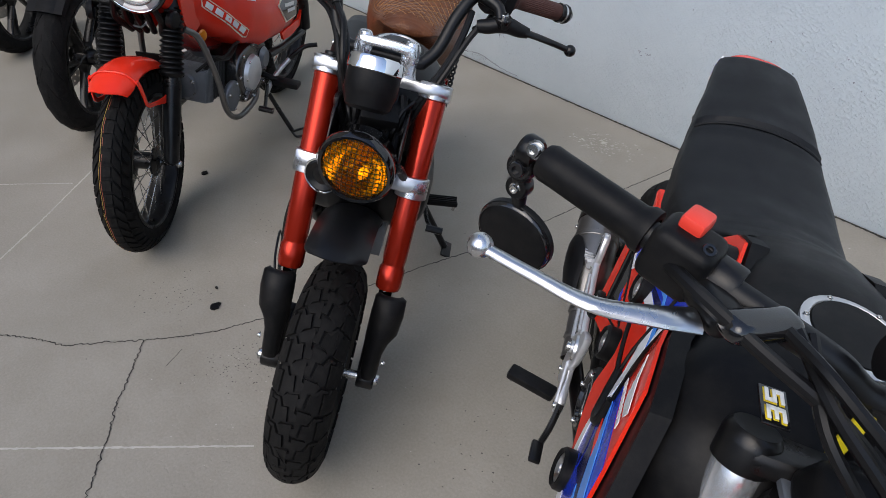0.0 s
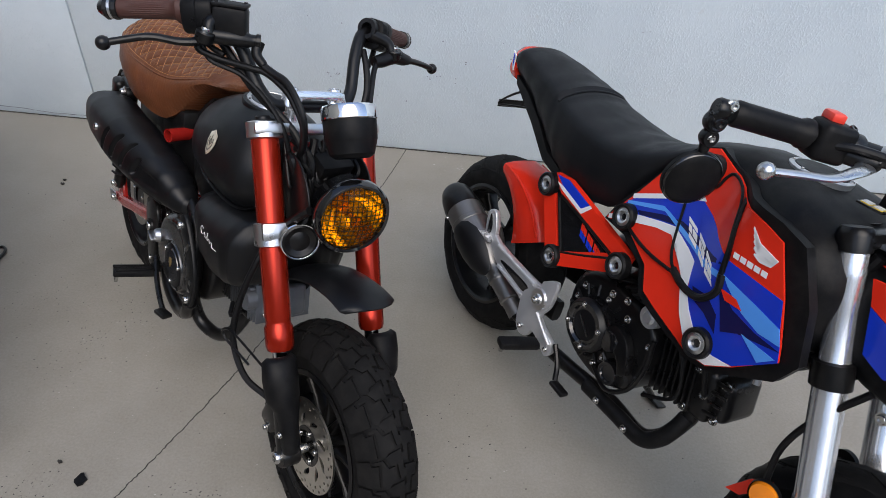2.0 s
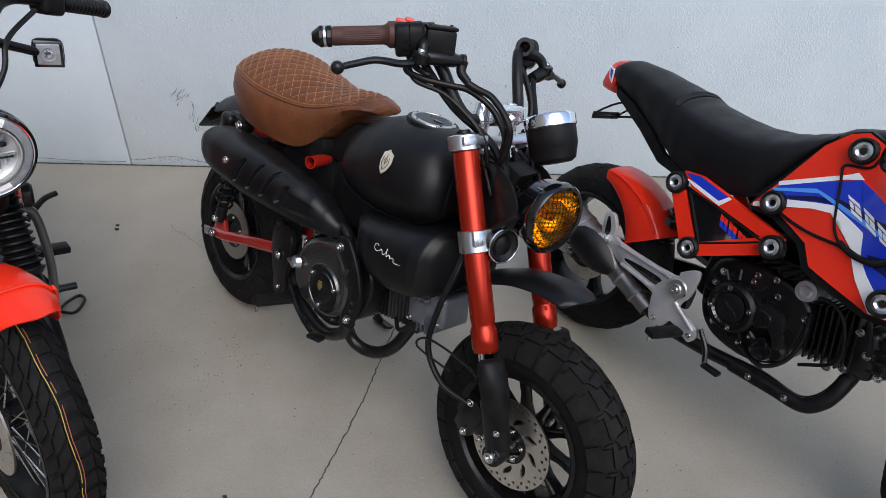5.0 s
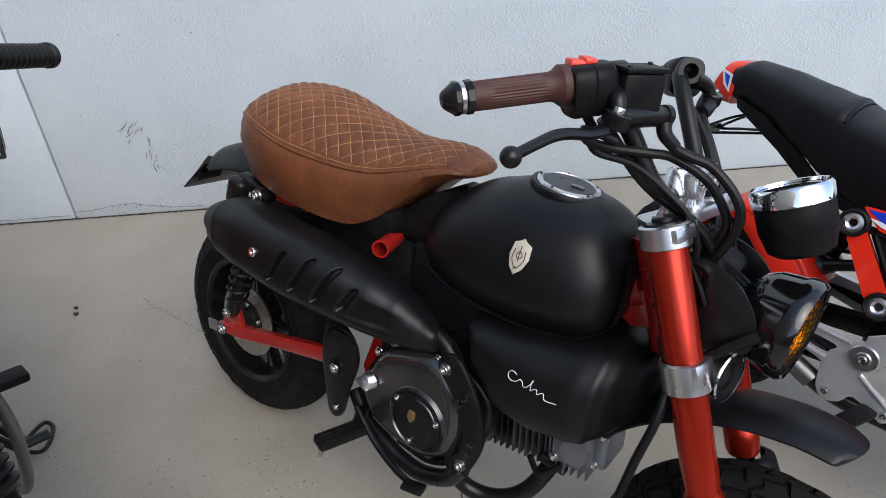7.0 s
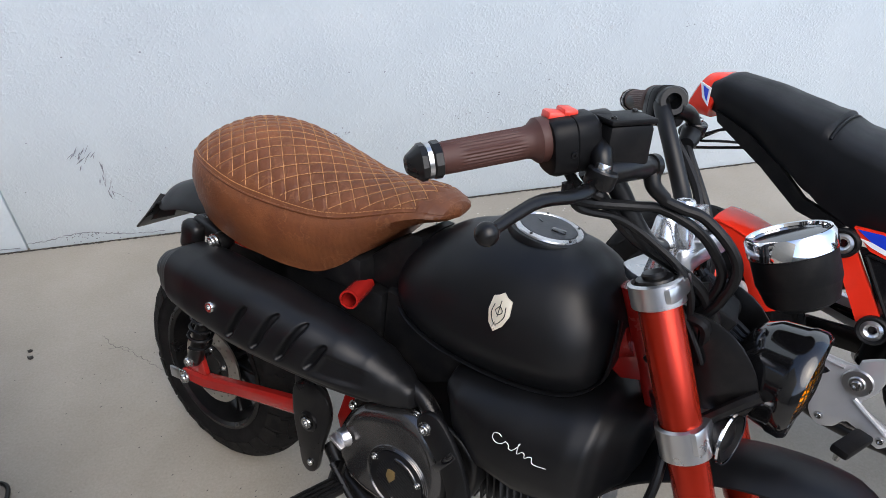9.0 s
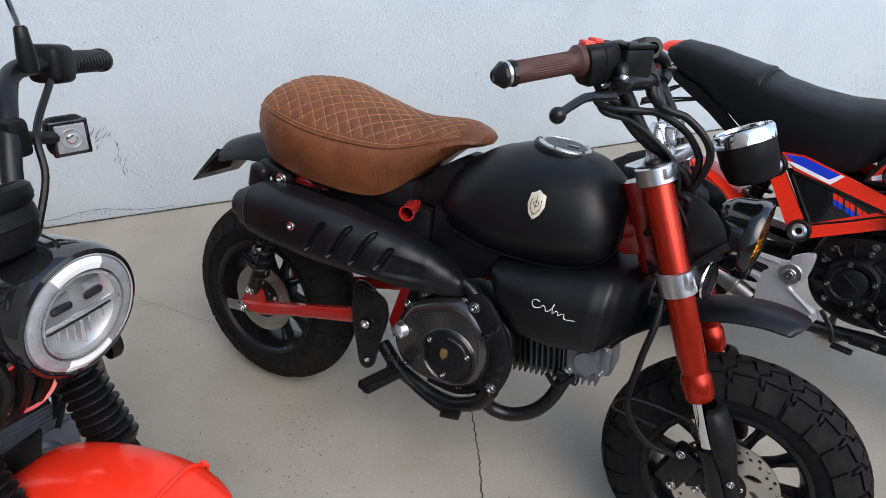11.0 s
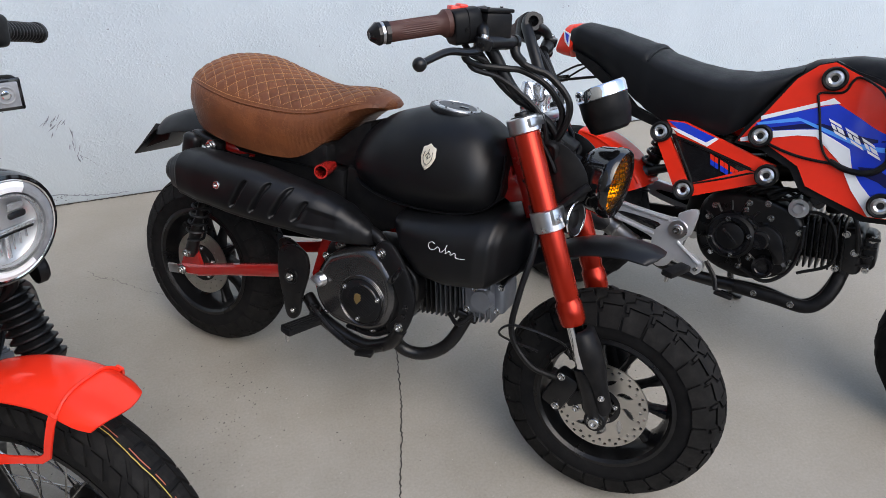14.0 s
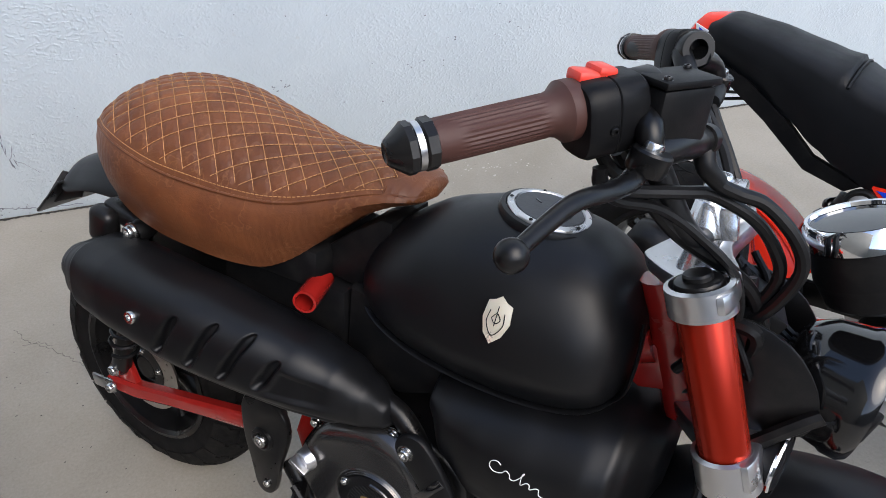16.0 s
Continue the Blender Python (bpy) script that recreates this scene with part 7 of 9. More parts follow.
    # step brackets, pegs, pedals
    for s in (-1, 1):
        y0, y1 = 0.148 * s - 0.007, 0.148 * s + 0.007
        lug = [(0.072, 0.398), (0.082, 0.414), (0.102, 0.414), (0.120, 0.385), (0.142, 0.358), (0.312, 0.356), (0.328, 0.372), (0.358, 0.393), (0.374, 0.388), (0.372, 0.330), (0.357, 0.292), (0.415, 0.270), (0.424, 0.250), (0.412, 0.230), (0.398, 0.232), (0.352, 0.250), (0.335, 0.226), (0.310, 0.216), (0.288, 0.235), (0.280, 0.276), (0.268, 0.290), (0.165, 0.306), (0.128, 0.326), (0.098, 0.320), (0.082, 0.345)]
        hollow = [(0.180, 0.322), (0.190, 0.331), (0.286, 0.333), (0.284, 0.318), (0.272, 0.311)]
        pb = plate(round_outline(lug, 3), y0, y1, 0.004)
        st = part("step_bracket", pb, M_CAST_SILVER, root, "silver cast step bracket with a long slot")
        part("bracket_slot", plate(round_outline(hollow, 3), min(y0, y1) - 0.0012, max(y0, y1) + 0.0012, 0.0008), M_BLACK_GLOSS, st)
        part("bracket_slot", plate(round_outline([(0.086, 0.402), (0.094, 0.402), (0.106, 0.372), (0.098, 0.352), (0.090, 0.360)], 3), min(y0, y1) - 0.0012, max(y0, y1) + 0.0012, 0.0008), M_BLACK_GLOSS, st)
        for rail in ([(0.150, 0.352), (0.31, 0.350)], [(0.170, 0.309), (0.282, 0.300)], [(0.345, 0.300), (0.412, 0.262)]):
            part("bracket_rail", tube([(x, s * 0.156, z) for x, z in rail], 0.0045, 8, smooth=False), M_CAST_SILVER, st)
        part("passenger_peg", join(tube([(0.118, s * 0.160, 0.350), (0.030, s * 0.178, 0.330)], 0.0085, 10, smooth=False), *[box((0.108 - 0.0115 * k, s * (0.1635 + 0.0023 * k), 0.3565 - 0.0026 * k), (0.005, 0.020, 0.008), 0.001, (0, -13, 0)) for k in range(8)]), M_CAST_SILVER, st, "folded serrated alloy peg")
        part("step_boss", lathe([(0, 0.012), (0.012, 0.012), (0.014, 0.008), (0.024, 0.008), (0.027, 0)], (0.338, 0.152 * s, 0.332), (0, s, 0), 28), M_ALU, st)
        bolt(st, (0.338, 0.164 * s, 0.332), (0, s, 0), 0.009)
        bolt(st, (0.112, 0.155 * s, 0.345), (0, s, 0), 0.007)
        bolt(st, (0.308, 0.155 * s, 0.235), (0, s, 0), 0.006)
        bolt(st, (0.408, 0.155 * s, 0.247), (0, s, 0), 0.006)
        part("foot_peg", box((0.375, 0.205 * s, 0.245), (0.032, 0.095, 0.018), 0.006, (0, 0, 12 * s)), M_BLACK_PLASTIC, root, "black rubber foot peg")
        part("peg_tip", lathe([(0, 0.016), (0.005, 0.014), (0.007, 0)], (0.366, 0.24 * s, 0.236), (0, 0, -1), 10), M_STEEL, root)
    part("brake_pedal", join(tube([(0.425, -0.15, 0.275), (0.455, -0.155, 0.245), (0.47, -0.16, 0.215)], 0.006, 8), box((0.492, -0.165, 0.212), (0.045, 0.022, 0.01), 0.004)), M_BLACK_METAL, root)
    part("side_stand", join(tube([(0.44, 0.08, 0.24), (0.45, 0.16, 0.14), (0.455, 0.235, 0.06)], 0.009, 10), box((0.46, 0.24, 0.055), (0.06, 0.035, 0.008), 0.003, (-12, 0, 0))), M_BLACK_METAL, root)
    # engine
    eng = part("crankcase", plate(round_outline([(0.36, 0.36), (0.37, 0.42), (0.43, 0.45), (0.52, 0.455), (0.59, 0.43), (0.605, 0.36), (0.59, 0.285), (0.52, 0.245), (0.43, 0.25), (0.38, 0.29)], 4), -0.095, 0.1, 0.012, seg=3), M_BLACK_METAL, root, "black cast engine")
    cc = part("clutch_cover", lathe([(0, 0.012), (0.038, 0.012), (0.042, 0.018), (0.050, 0.018), (0.056, 0.008), (0.06, -0.02)], (0.455, -0.112, 0.348), (0, -1, 0), 40), M_BLACK_GLOSS, eng, "black round clutch cover")
    for a in (20, 110, 200, 290):
        bolt(cc, (0.455 + 0.046 * math.cos(radians(a)), -0.130, 0.348 + 0.046 * math.sin(radians(a))), (0, -1, 0), 0.005)
    part("cover_plate", lathe([(0, 0.0135), (0.030, 0.0135), (0.033, 0.012)], (0.455, -0.112, 0.348), (0, -1, 0), 36), M_BLACK_SATIN, cc)
    part("cover_rib", box((0.455, -0.1262, 0.348), (0.05, 0.002, 0.007), 0.001, (0, 35, 0)), M_BLACK_GLOSS, cc)
    part("clutch_band", lathe([(0.0505, 0.0185), (0.056, 0.0105), (0.0575, 0.0085), (0.058, 0.004)], (0.455, -0.112, 0.348), (0, -1, 0), 44), M_BLACK_SATIN, cc)
    part("cover_plate", plate(round_outline([(0.478, 0.405), (0.506, 0.392), (0.528, 0.399), (0.560, 0.386), (0.580, 0.352), (0.588, 0.326), (0.570, 0.312), (0.556, 0.334), (0.540, 0.345), (0.516, 0.334), (0.505, 0.352)], 3), -0.118, -0.096, 0.005), M_BLACK_METAL, eng, "black cast cover plate")
    for a in range(0, 360, 40):
        bolt(eng, (0.455 + 0.072 * math.cos(radians(a)), -0.1, 0.348 + 0.072 * math.sin(radians(a))), (0, -1, 0), 0.0052, M_BLACK_METAL if a % 80 else None)
    part("case_rib", join(*[tube([(0.455 + 0.062 * math.cos(radians(a)), -0.098, 0.348 + 0.062 * math.sin(radians(a))), (0.455 + 0.085 * math.cos(radians(a)), -0.094, 0.348 + 0.085 * math.sin(radians(a)))], 0.004, 6, smooth=False) for a in range(-60, 240, 24)]), M_BLACK_METAL, eng)
    part("gear_cover", lathe([(0, 0.008), (0.016, 0.008), (0.018, 0.012), (0.024, 0.012), (0.028, 0.0), (0.03, -0.02)], (0.547, -0.104, 0.295), (0, -1, 0), 28), M_BLACK_GLOSS, eng)
    part("oil_line", tube([(0.50, -0.1, 0.27), (0.56, -0.112, 0.262), (0.60, -0.105, 0.30), (0.61, -0.10, 0.36), (0.60, -0.098, 0.42)], 0.005, 8), M_BLACK_METAL, eng)
    part("starter_motor", lathe([(0, 0.05), (0.018, 0.05), (0.021, 0.045), (0.021, -0.05)], (0.50, -0.04, 0.475), (0.3, -1, 0), 24), M_BLACK_METAL, eng)
    part("throttle_body", join(box((0.60, -0.05, 0.49), (0.05, 0.05, 0.05), 0.008, (0, 20, 0)), lathe([(0, 0.03), (0.01, 0.03), (0.014, 0.02), (0.014, 0)], (0.60, -0.075, 0.49), (0, -1, 0), 18)), M_DARKCAST, eng)
    for k in range(5):
        part("hose", tube([(0.43 + 0.02 * k, -0.07, 0.45), (0.45 + 0.025 * k, -0.09 - 0.003 * k, 0.475), (0.50 + 0.02 * k, -0.085, 0.485 + 0.004 * k), (0.56 + 0.02 * k, -0.08, 0.46 + 0.012 * k)], 0.004 + 0.001 * (k % 2), 7), M_CABLE, eng)
    part("small_cover", lathe([(0, 0.01), (0.012, 0.012), (0.022, 0.01), (0.026, 0.0), (0.026, -0.02)], (0.522, -0.112, 0.360), (0, -1, 0), 28), M_BLACK_GLOSS, eng)
    part("oil_cap", lathe([(0, 0.012), (0.013, 0.014), (0.02, 0.01), (0.022, -0.01)], (0.578, -0.098, 0.305), (0, -1, 0), 24), M_BLACK_METAL, eng)
    part("breather_cap", lathe([(0, 0.016), (0.010, 0.018), (0.014, 0.013), (0.022, 0.012), (0.023, -0.03)], (0.575, -0.098, 0.460), (0, -1, 0), 28), M_SILVER, eng, "silver round cap")
    for q in ((0.395, -0.098, 0.405), (0.469, -0.098, 0.436), (0.509, -0.098, 0.447), (0.526, -0.098, 0.415), (0.594, -0.096, 0.400), (0.493, -0.098, 0.273), (0.548, -0.098, 0.272), (0.601, -0.096, 0.322)):
        bolt(eng, q, (0, -1, 0), 0.006)
    cyl = part("cylinder", box((0.65, 0, 0.385), (0.12, 0.09, 0.09), 0.006, (0, -13, 0)), M_BLACK_METAL, root, "black finned cylinder")
    for k in range(8):
        part("fin", box((0.60 + 0.0125 * k, 0, 0.372 + 0.003 * k), (0.005, 0.135, 0.125), 0.0015, (0, -13, 0)), M_BLACK_METAL, cyl)
    hd_ = part("cylinder_head", join(box((0.702, 0, 0.380), (0.06, 0.125, 0.112), 0.016, (0, -13, 0), 3), box((0.735, 0, 0.386), (0.045, 0.10, 0.092), 0.020, (0, -13, 0), 4), *[box((0.735 + 0.003, -0.058, 0.36 + 0.022 * k), (0.03, 0.008, 0.007), 0.002, (0, -13, 0)) for k in range(4)]), M_BLACK_METAL, eng)
    for q in ((0.685, -0.064, 0.422), (0.69, -0.064, 0.335), (0.738, -0.052, 0.424), (0.748, -0.052, 0.35), (0.715, -0.064, 0.385)):
        bolt(hd_, q, (0, -1, 0), 0.0065)
    part("intake", tube([(0.65, -0.03, 0.46), (0.63, -0.03, 0.51), (0.58, -0.02, 0.53)], 0.024, 14), M_BLACK_PLASTIC, eng)
    part("spark_lead", tube([(0.72, -0.07, 0.39), (0.70, -0.085, 0.45), (0.66, -0.08, 0.50), (0.60, -0.06, 0.52)], 0.005, 8), M_CABLE, eng)
    part("cable", tube([(0.56, -0.09, 0.44), (0.62, -0.095, 0.46), (0.66, -0.09, 0.43), (0.68, -0.08, 0.35), (0.62, -0.085, 0.30)], 0.004, 8), M_CABLE, eng)
    part("frame", join(tube([(0.83, 0, 0.66), (0.70, 0, 0.58), (0.50, 0, 0.52), (0.36, 0, 0.46), (0.34, 0, 0.30)], 0.035, 14), tube([(0.83, 0, 0.58), (0.75, 0, 0.50), (0.62, 0, 0.47)], 0.025, 12)), M_BLACK_METAL, root)
    part("drain_fitting", tube([(0.79, -0.10, 0.535), (0.80, -0.105, 0.50)], 0.006, 8), M_ALU, root)
    return root


sport = sport_bike()
sport.matrix_basis = pose(0.479, 1.737, 0.004, -12.5, 0, -56.3)


# ---------------------------------------------------------------- the red trail bike and the dark bike behind it
def spoked_wheel(name, parent, M, R, a, b, count=36, disc=None, mirror=1):
    """A wire-spoked wheel round the origin, set into place by M."""
    rb, yb = tyre_ring(R, a, b, 1.0)
    rim = [(rb + 0.003, -yb - 0.003), (rb - 0.004, -yb - 0.004), (rb - 0.008, -yb), (rb - 0.010, -yb + 0.008), (rb - 0.018, -0.01), (rb - 0.02, 0), (rb - 0.018, 0.01), (rb - 0.010, yb - 0.008), (rb - 0.008, yb), (rb - 0.004, yb + 0.004), (rb + 0.003, yb + 0.003), (rb - 0.008, 0)]
    bm = lathe(rim, axis=(0, 1, 0), seg=64, closed=True)
    bm.transform(M)
    wheel = part(name, bm, M_BLACK_METAL, parent, "black rim with wire spokes")
    hub = lathe([(0, -0.05), (0.014, -0.05), (0.02, -0.042), (0.045, -0.036), (0.045, -0.03), (0.026, -0.024), (0.026, 0.024), (0.045, 0.03), (0.045, 0.036), (0.02, 0.042), (0.014, 0.05), (0, 0.05)], axis=(0, 1, 0), seg=28)
    hub.transform(M)
    part("hub", hub, M_BLACK_METAL, wheel)
    for k in range(count):
        a0 = 2 * math.pi * k / count
        side = 1 if k % 2 else -1
        lean = 0.42 if (k // 2) % 2 else -0.42
        p0 = Vector((0.043 * math.cos(a0 + lean), 0.033 * side, 0.043 * math.sin(a0 + lean)))
        p1 = Vector(((rb - 0.014) * math.cos(a0), 0.006 * side, (rb - 0.014) * math.sin(a0)))
        s = tube([p0, p1], 0.0016, 6, smooth=False)
        s.transform(M)
        part("spoke", s, M_STEEL, wheel)
    t = tyre_mesh(R, a, b)
    t.transform(M)
    part("tyre", t, M_RUBBER, wheel)
    t = tread_mesh(R, a, b, [(46, -0.66, -0.42, 0.62, 0.5, 0.0), (46, -0.39, -0.18, 0.7, 0.6, 0.45), (46, -0.15, 0.15, 0.72, 0.0, 0.8), (46, 0.18, 0.39, 0.7, -0.6, 0.45), (46, 0.42, 0.66, 0.62, -0.5, 0.0)], 0.005)
    t.transform(M)
    part("tread", t, M_TREAD, wheel, angle=20)
    if disc:
        d = disc_mesh(disc[0], disc[1], 0.004, disc[2])
        d.transform(M)
        part("brake_disc", d, M_DISC, wheel, "drilled steel brake disc", angle=25)
    return wheel


def trail_bike(front):
    """front: the pose of the steered front end, its origin in the axle, relative to the bike."""
    root = new("motorcycle")
    tagged(root, "red trail motorcycle with wire wheels and rubber fork boots", "motorcycle", "parked motorcycles")
    F = front

    def fpart(name, bm, mat, parent, label=""):
        bm.transform(F)
        return part(name, bm, mat, parent, label)

    spoked_wheel("front_wheel", root, F, 0.272, 0.042, 0.05, 36, (0.06, 0.11, -0.058))
    spoked_wheel("rear_wheel", root, Matrix.Translation((0, 0, 0.28)), 0.282, 0.044, 0.05, 24)
    # broken stripes of paint that new tyres carry
    rnd = random.Random(5)
    for u, mat, name in ((-0.14, M_PAINT_YELLOW, "yellow"), (-0.09, M_PAINT_RED, "red")):
        bm = bmesh.new()
        wave = [0.016 * math.sin(k * 0.5) + rnd.uniform(-0.003, 0.003) for k in range(160)]
        for k in range(160):
            if rnd.random() < 0.14:
                continue
            vs = []
            for q, w0 in ((k, 0), (k + 1, 0), (k + 1, 0.014), (k, 0.014)):
                r_, y_ = tyre_ring(0.272, 0.042, 0.05, u + wave[q % 160] + w0, 0.0056)
                vs.append(bm.verts.new((r_ * math.cos(2 * math.pi * q / 160), y_, r_ * math.sin(2 * math.pi * q / 160))))
            bm.faces.new(vs)
        tagged(fpart("tyre_stripe", bm, mat, root, "worn broken %s paint line on the tread" % name), "worn broken %s paint line on the tread" % name, kind="stuff")
    hairs = bmesh.new()
    for k in range(120):
        a_, u_ = 2 * math.pi * k / 120 + rnd.uniform(-0.01, 0.01), rnd.choice((-0.72, -0.68, -0.4, 0.4, 0.68, 0.72))
        r_, y_ = tyre_ring(0.272, 0.042, 0.05, u_, 0.002)
        p_ = Vector((r_ * math.cos(a_), y_, r_ * math.sin(a_)))
        d_ = Vector((math.cos(a_), 1.2 * u_ + rnd.uniform(-0.4, 0.4), math.sin(a_))).normalized() * rnd.uniform(0.005, 0.009)
        t_ = Vector((-math.sin(a_), 0, math.cos(a_))) * 0.0006
        s_ = d_.cross(t_).normalized() * 0.0006
        vs = [hairs.verts.new(q) for q in (p_ + t_, p_ - t_ + s_, p_ - t_ - s_, p_ + d_)]
        for f_ in ((0, 1, 3), (1, 2, 3), (2, 0, 3)):
            hairs.faces.new([vs[i] for i in f_])
    tagged(fpart("tyre_hairs", hairs, M_TREAD, root, "short rubber hairs of a new tyre"), "short rubber hairs of a new tyre", kind="stuff")
    P = lambda dz, y=0.0: Vector((-0.42 * dz + 0.012, y, dz))
    ax = Vector((0.44, 0, -1)).normalized()
    for s in (-1, 1):
        y = 0.084 * s
        leg = fpart("fork_leg", lathe([(0.018, 0.0), (0.024, 0.02), (0.026, 0.04), (0.026, 0.17), (0.023, 0.21), (0.02, 0.265), (0.012, 0.27)], P(0.252, y), ax, 22), M_BLACK_METAL, root)
        boot = []
        n = 13
        for k in range(n):
            h = 0.185 * k / n
            boot += [(0.022 + 0.004 * k / n, h), (0.031 + 0.004 * k / n, h + 0.006), (0.031 + 0.004 * k / n, h + 0.009)]
        fpart("fork_boot", lathe(boot + [(0.027, 0.19)], P(0.412, y), ax, 24), M_CABLE, leg, "black ribbed rubber fork boot")
        fpart("fork_tube", lathe([(0.0, 0), (0.02, 0), (0.02, 0.25)], P(0.60, y), ax, 18), M_BLACK_METAL, leg)
        fpart("fork_clamp", lathe([(0.02, -0.02), (0.03, -0.018), (0.03, 0.02), (0.02, 0.022)], P(0.43, y), ax, 20), M_BLACK_METAL, leg)
        b_ = bolt(leg, F @ Vector((0.0, 0.1 * s, 0.0)), F.to_3x3() @ Vector((0, s, 0)), 0.010, name="axle_nut")
    fpart("front_axle", tube([(0, -0.105, 0), (0, 0.105, 0)], 0.008, 10), M_STEEL, root)
    fpart("yoke", box(P(0.41), (0.06, 0.2, 0.03), 0.008, (0, -24, 0)), M_BLACK_METAL, root)
    fpart("yoke", box(P(0.585), (0.06, 0.2, 0.02), 0.008, (0, -24, 0)), M_BLACK_METAL, root)
    fpart("brake_caliper", join(box((-0.085, -0.08, 0.045), (0.05, 0.04, 0.09), 0.01, (0, 20, 0)), box((-0.05, -0.08, 0.02), (0.06, 0.014, 0.04), 0.005)), M_BLACK_METAL, root)
    fpart("brake_hose", tube([(-0.07, -0.1, 0.08), (-0.12, -0.11, 0.2), (-0.13, -0.11, 0.35), (-0.18, -0.08, 0.5)], 0.005, 8), M_CABLE, root)
    # mudguard with its stay
    arc = spline([(-0.175, 0, 0.230), (-0.125, 0, 0.270), (-0.06, 0, 0.299), (0.005, 0, 0.317), (0.085, 0, 0.322), (0.174, 0, 0.297)], 6)
    rings = []
    for i, p in enumerate(arc):
        t = i / (len(arc) - 1)
        w = 0.056 * (1 - 0.16 * max(0, (t - 0.90) / 0.10) ** 2)
        d = (arc[min(i + 1, len(arc) - 1)] - arc[max(i - 1, 0)]).normalized()
        nrm = Vector((-d.z, 0, d.x))
        top = [p + Vector((0, w * u / 8, 0)) - nrm * 0.024 * (abs(u) / 8) ** 3.2 - d * 0.022 * (u / 8) ** 2 * max(0, (t - 0.8) / 0.2) for u in range(-8, 9)]
        rings.append(top + [q - nrm * 0.003 for q in reversed(top)])
    fen = fpart("front_mudguard", skin(rings), M_RED_PLASTIC, root, "glossy red front mudguard")
    i0 = min(range(len(arc)), key=lambda i: abs(arc[i].x - 0.098))
    d0 = arc[i0]
    fpart("mudguard_rib", tube([d0 + Vector((0, 0.057 * u / 8, 0.002 - 0.024 * (abs(u) / 8) ** 3.2)) for u in range(-8, 9)], 0.003, 6, smooth=False), M_RED_PLASTIC, fen)
    for s in (-1, 1):
        line = [Vector(q) for q in (d0 + Vector((0, 0.059 * s, -0.018)), d0 + Vector((-0.004, 0.062 * s, -0.03)), (0.084, 0.066 * s, 0.250), (0.079, 0.067 * s, 0.230), (0.066, 0.068 * s, 0.219), (0.02, 0.071 * s, 0.205), (-0.03, 0.074 * s, 0.190), (-0.065, 0.076 * s, 0.192))]
        strap = []
        for i, p in enumerate(line):
            d = (line[min(i + 1, len(line) - 1)] - line[max(i - 1, 0)]).normalized()
            wide = d.cross(Vector((0, 1, 0))).normalized() * (0.0062 if i < 6 else 0.010)
            strap.append([p + wide * a_ + Vector((0, 0.0022 * b_, 0)) for a_, b_ in ((-1, -0.5), (-0.9, -1), (0.9, -1), (1, -0.5), (1, 0.5), (0.9, 1), (-0.9, 1), (-1, 0.5))])
        stay = fpart("mudguard_stay", skin(strap), M_RED_PLASTIC, fen, "flat red mudguard stay")
        bolt(stay, F @ Vector((-0.058, 0.080 * s, 0.192)), F.to_3x3() @ Vector((0, s, 0)), 0.006)
    fpart("mud_flap", box((-0.215, 0, 0.18), (0.006, 0.1, 0.16), 0.002, (0, 18, 0)), M_BLACK_PLASTIC, fen)
    # headlight
    hc, hd = Vector((-0.058, 0.036, 0.512)), Vector((1, 0, -0.10)).normalized()
    lamp = fpart("headlight", lathe([(0, -0.09), (0.035, -0.088), (0.06, -0.075), (0.076, -0.045), (0.083, 0.0), (0.084, 0.02), (0.081, 0.029), (0.077, 0.031), (0.075, 0.024)], hc, hd, 48), M_BLACK_GLOSS, root, "gloss black round headlight shell")
    fpart("outer_ring", lathe([(0.077, 0.027), (0.0755, 0.031), (0.0735, 0.030)], hc, hd, 48), M_CHROME, lamp, "chrome light ring")
    fpart("ring_lens", lathe([(0.0735, 0.026), (0.072, 0.031), (0.066, 0.034), (0.058, 0.033), (0.056, 0.026)], hc, hd, 48), M_LENS, lamp, "clear grey ring lens")
    fpart("inner_ring", lathe([(0.056, 0.024), (0.0545, 0.031), (0.0515, 0.031), (0.050, 0.016)], hc, hd, 44), M_FORK_ALU, lamp)
    fpart("reflector", lathe([(0.0, 0.008), (0.02, 0.0085), (0.042, 0.013), (0.050, 0.018)], hc, hd, 40), M_SILVER, lamp)
    m = frame_to(hc, hd)
    # two bright light guides in the ring, above and below
    for a0 in (62, 242):
        arcs = []
        for k in range(11):
            a_ = radians(a0 + 5.6 * k)
            arcs.append([m @ Vector((r_ * math.cos(a_), r_ * math.sin(a_), z_)) for r_, z_ in ((0.0725, 0.0315), (0.066, 0.0350), (0.058, 0.0340), (0.0575, 0.0325), (0.066, 0.0335), (0.0722, 0.0305))])
        fpart("light_guide", skin(arcs), M_WHITE, lamp, "white light guide")
    lens_bars = [(box((0, 0, 0), (0.092, 0.007, 0.006), 0.002), M_FORK_ALU), (box((0, -0.007, -0.003), (0.086, 0.004, 0.004), 0.001), M_BLACK_GLOSS), (box((0.0, -0.026, -0.002), (0.007, 0.034, 0.006), 0.002), M_FORK_ALU)]
    for sx in (-1, 1):
        lens_bars.append((box((0.021 * sx, 0.017, -0.002), (0.026, 0.009, 0.004), 0.0035, seg=3), M_BLACK_GLOSS))
        lens_bars.append((box((0.021 * sx, 0.030, -0.002), (0.024, 0.010, 0.005), 0.002), M_LENS))
        for k in (1, 2, 3):
            lens_bars.append((box((0.010 * k * sx, -0.024 + 0.003 * k, -0.003), (0.0025, 0.030 - 0.006 * k, 0.004), 0.0008), M_FORK_ALU))
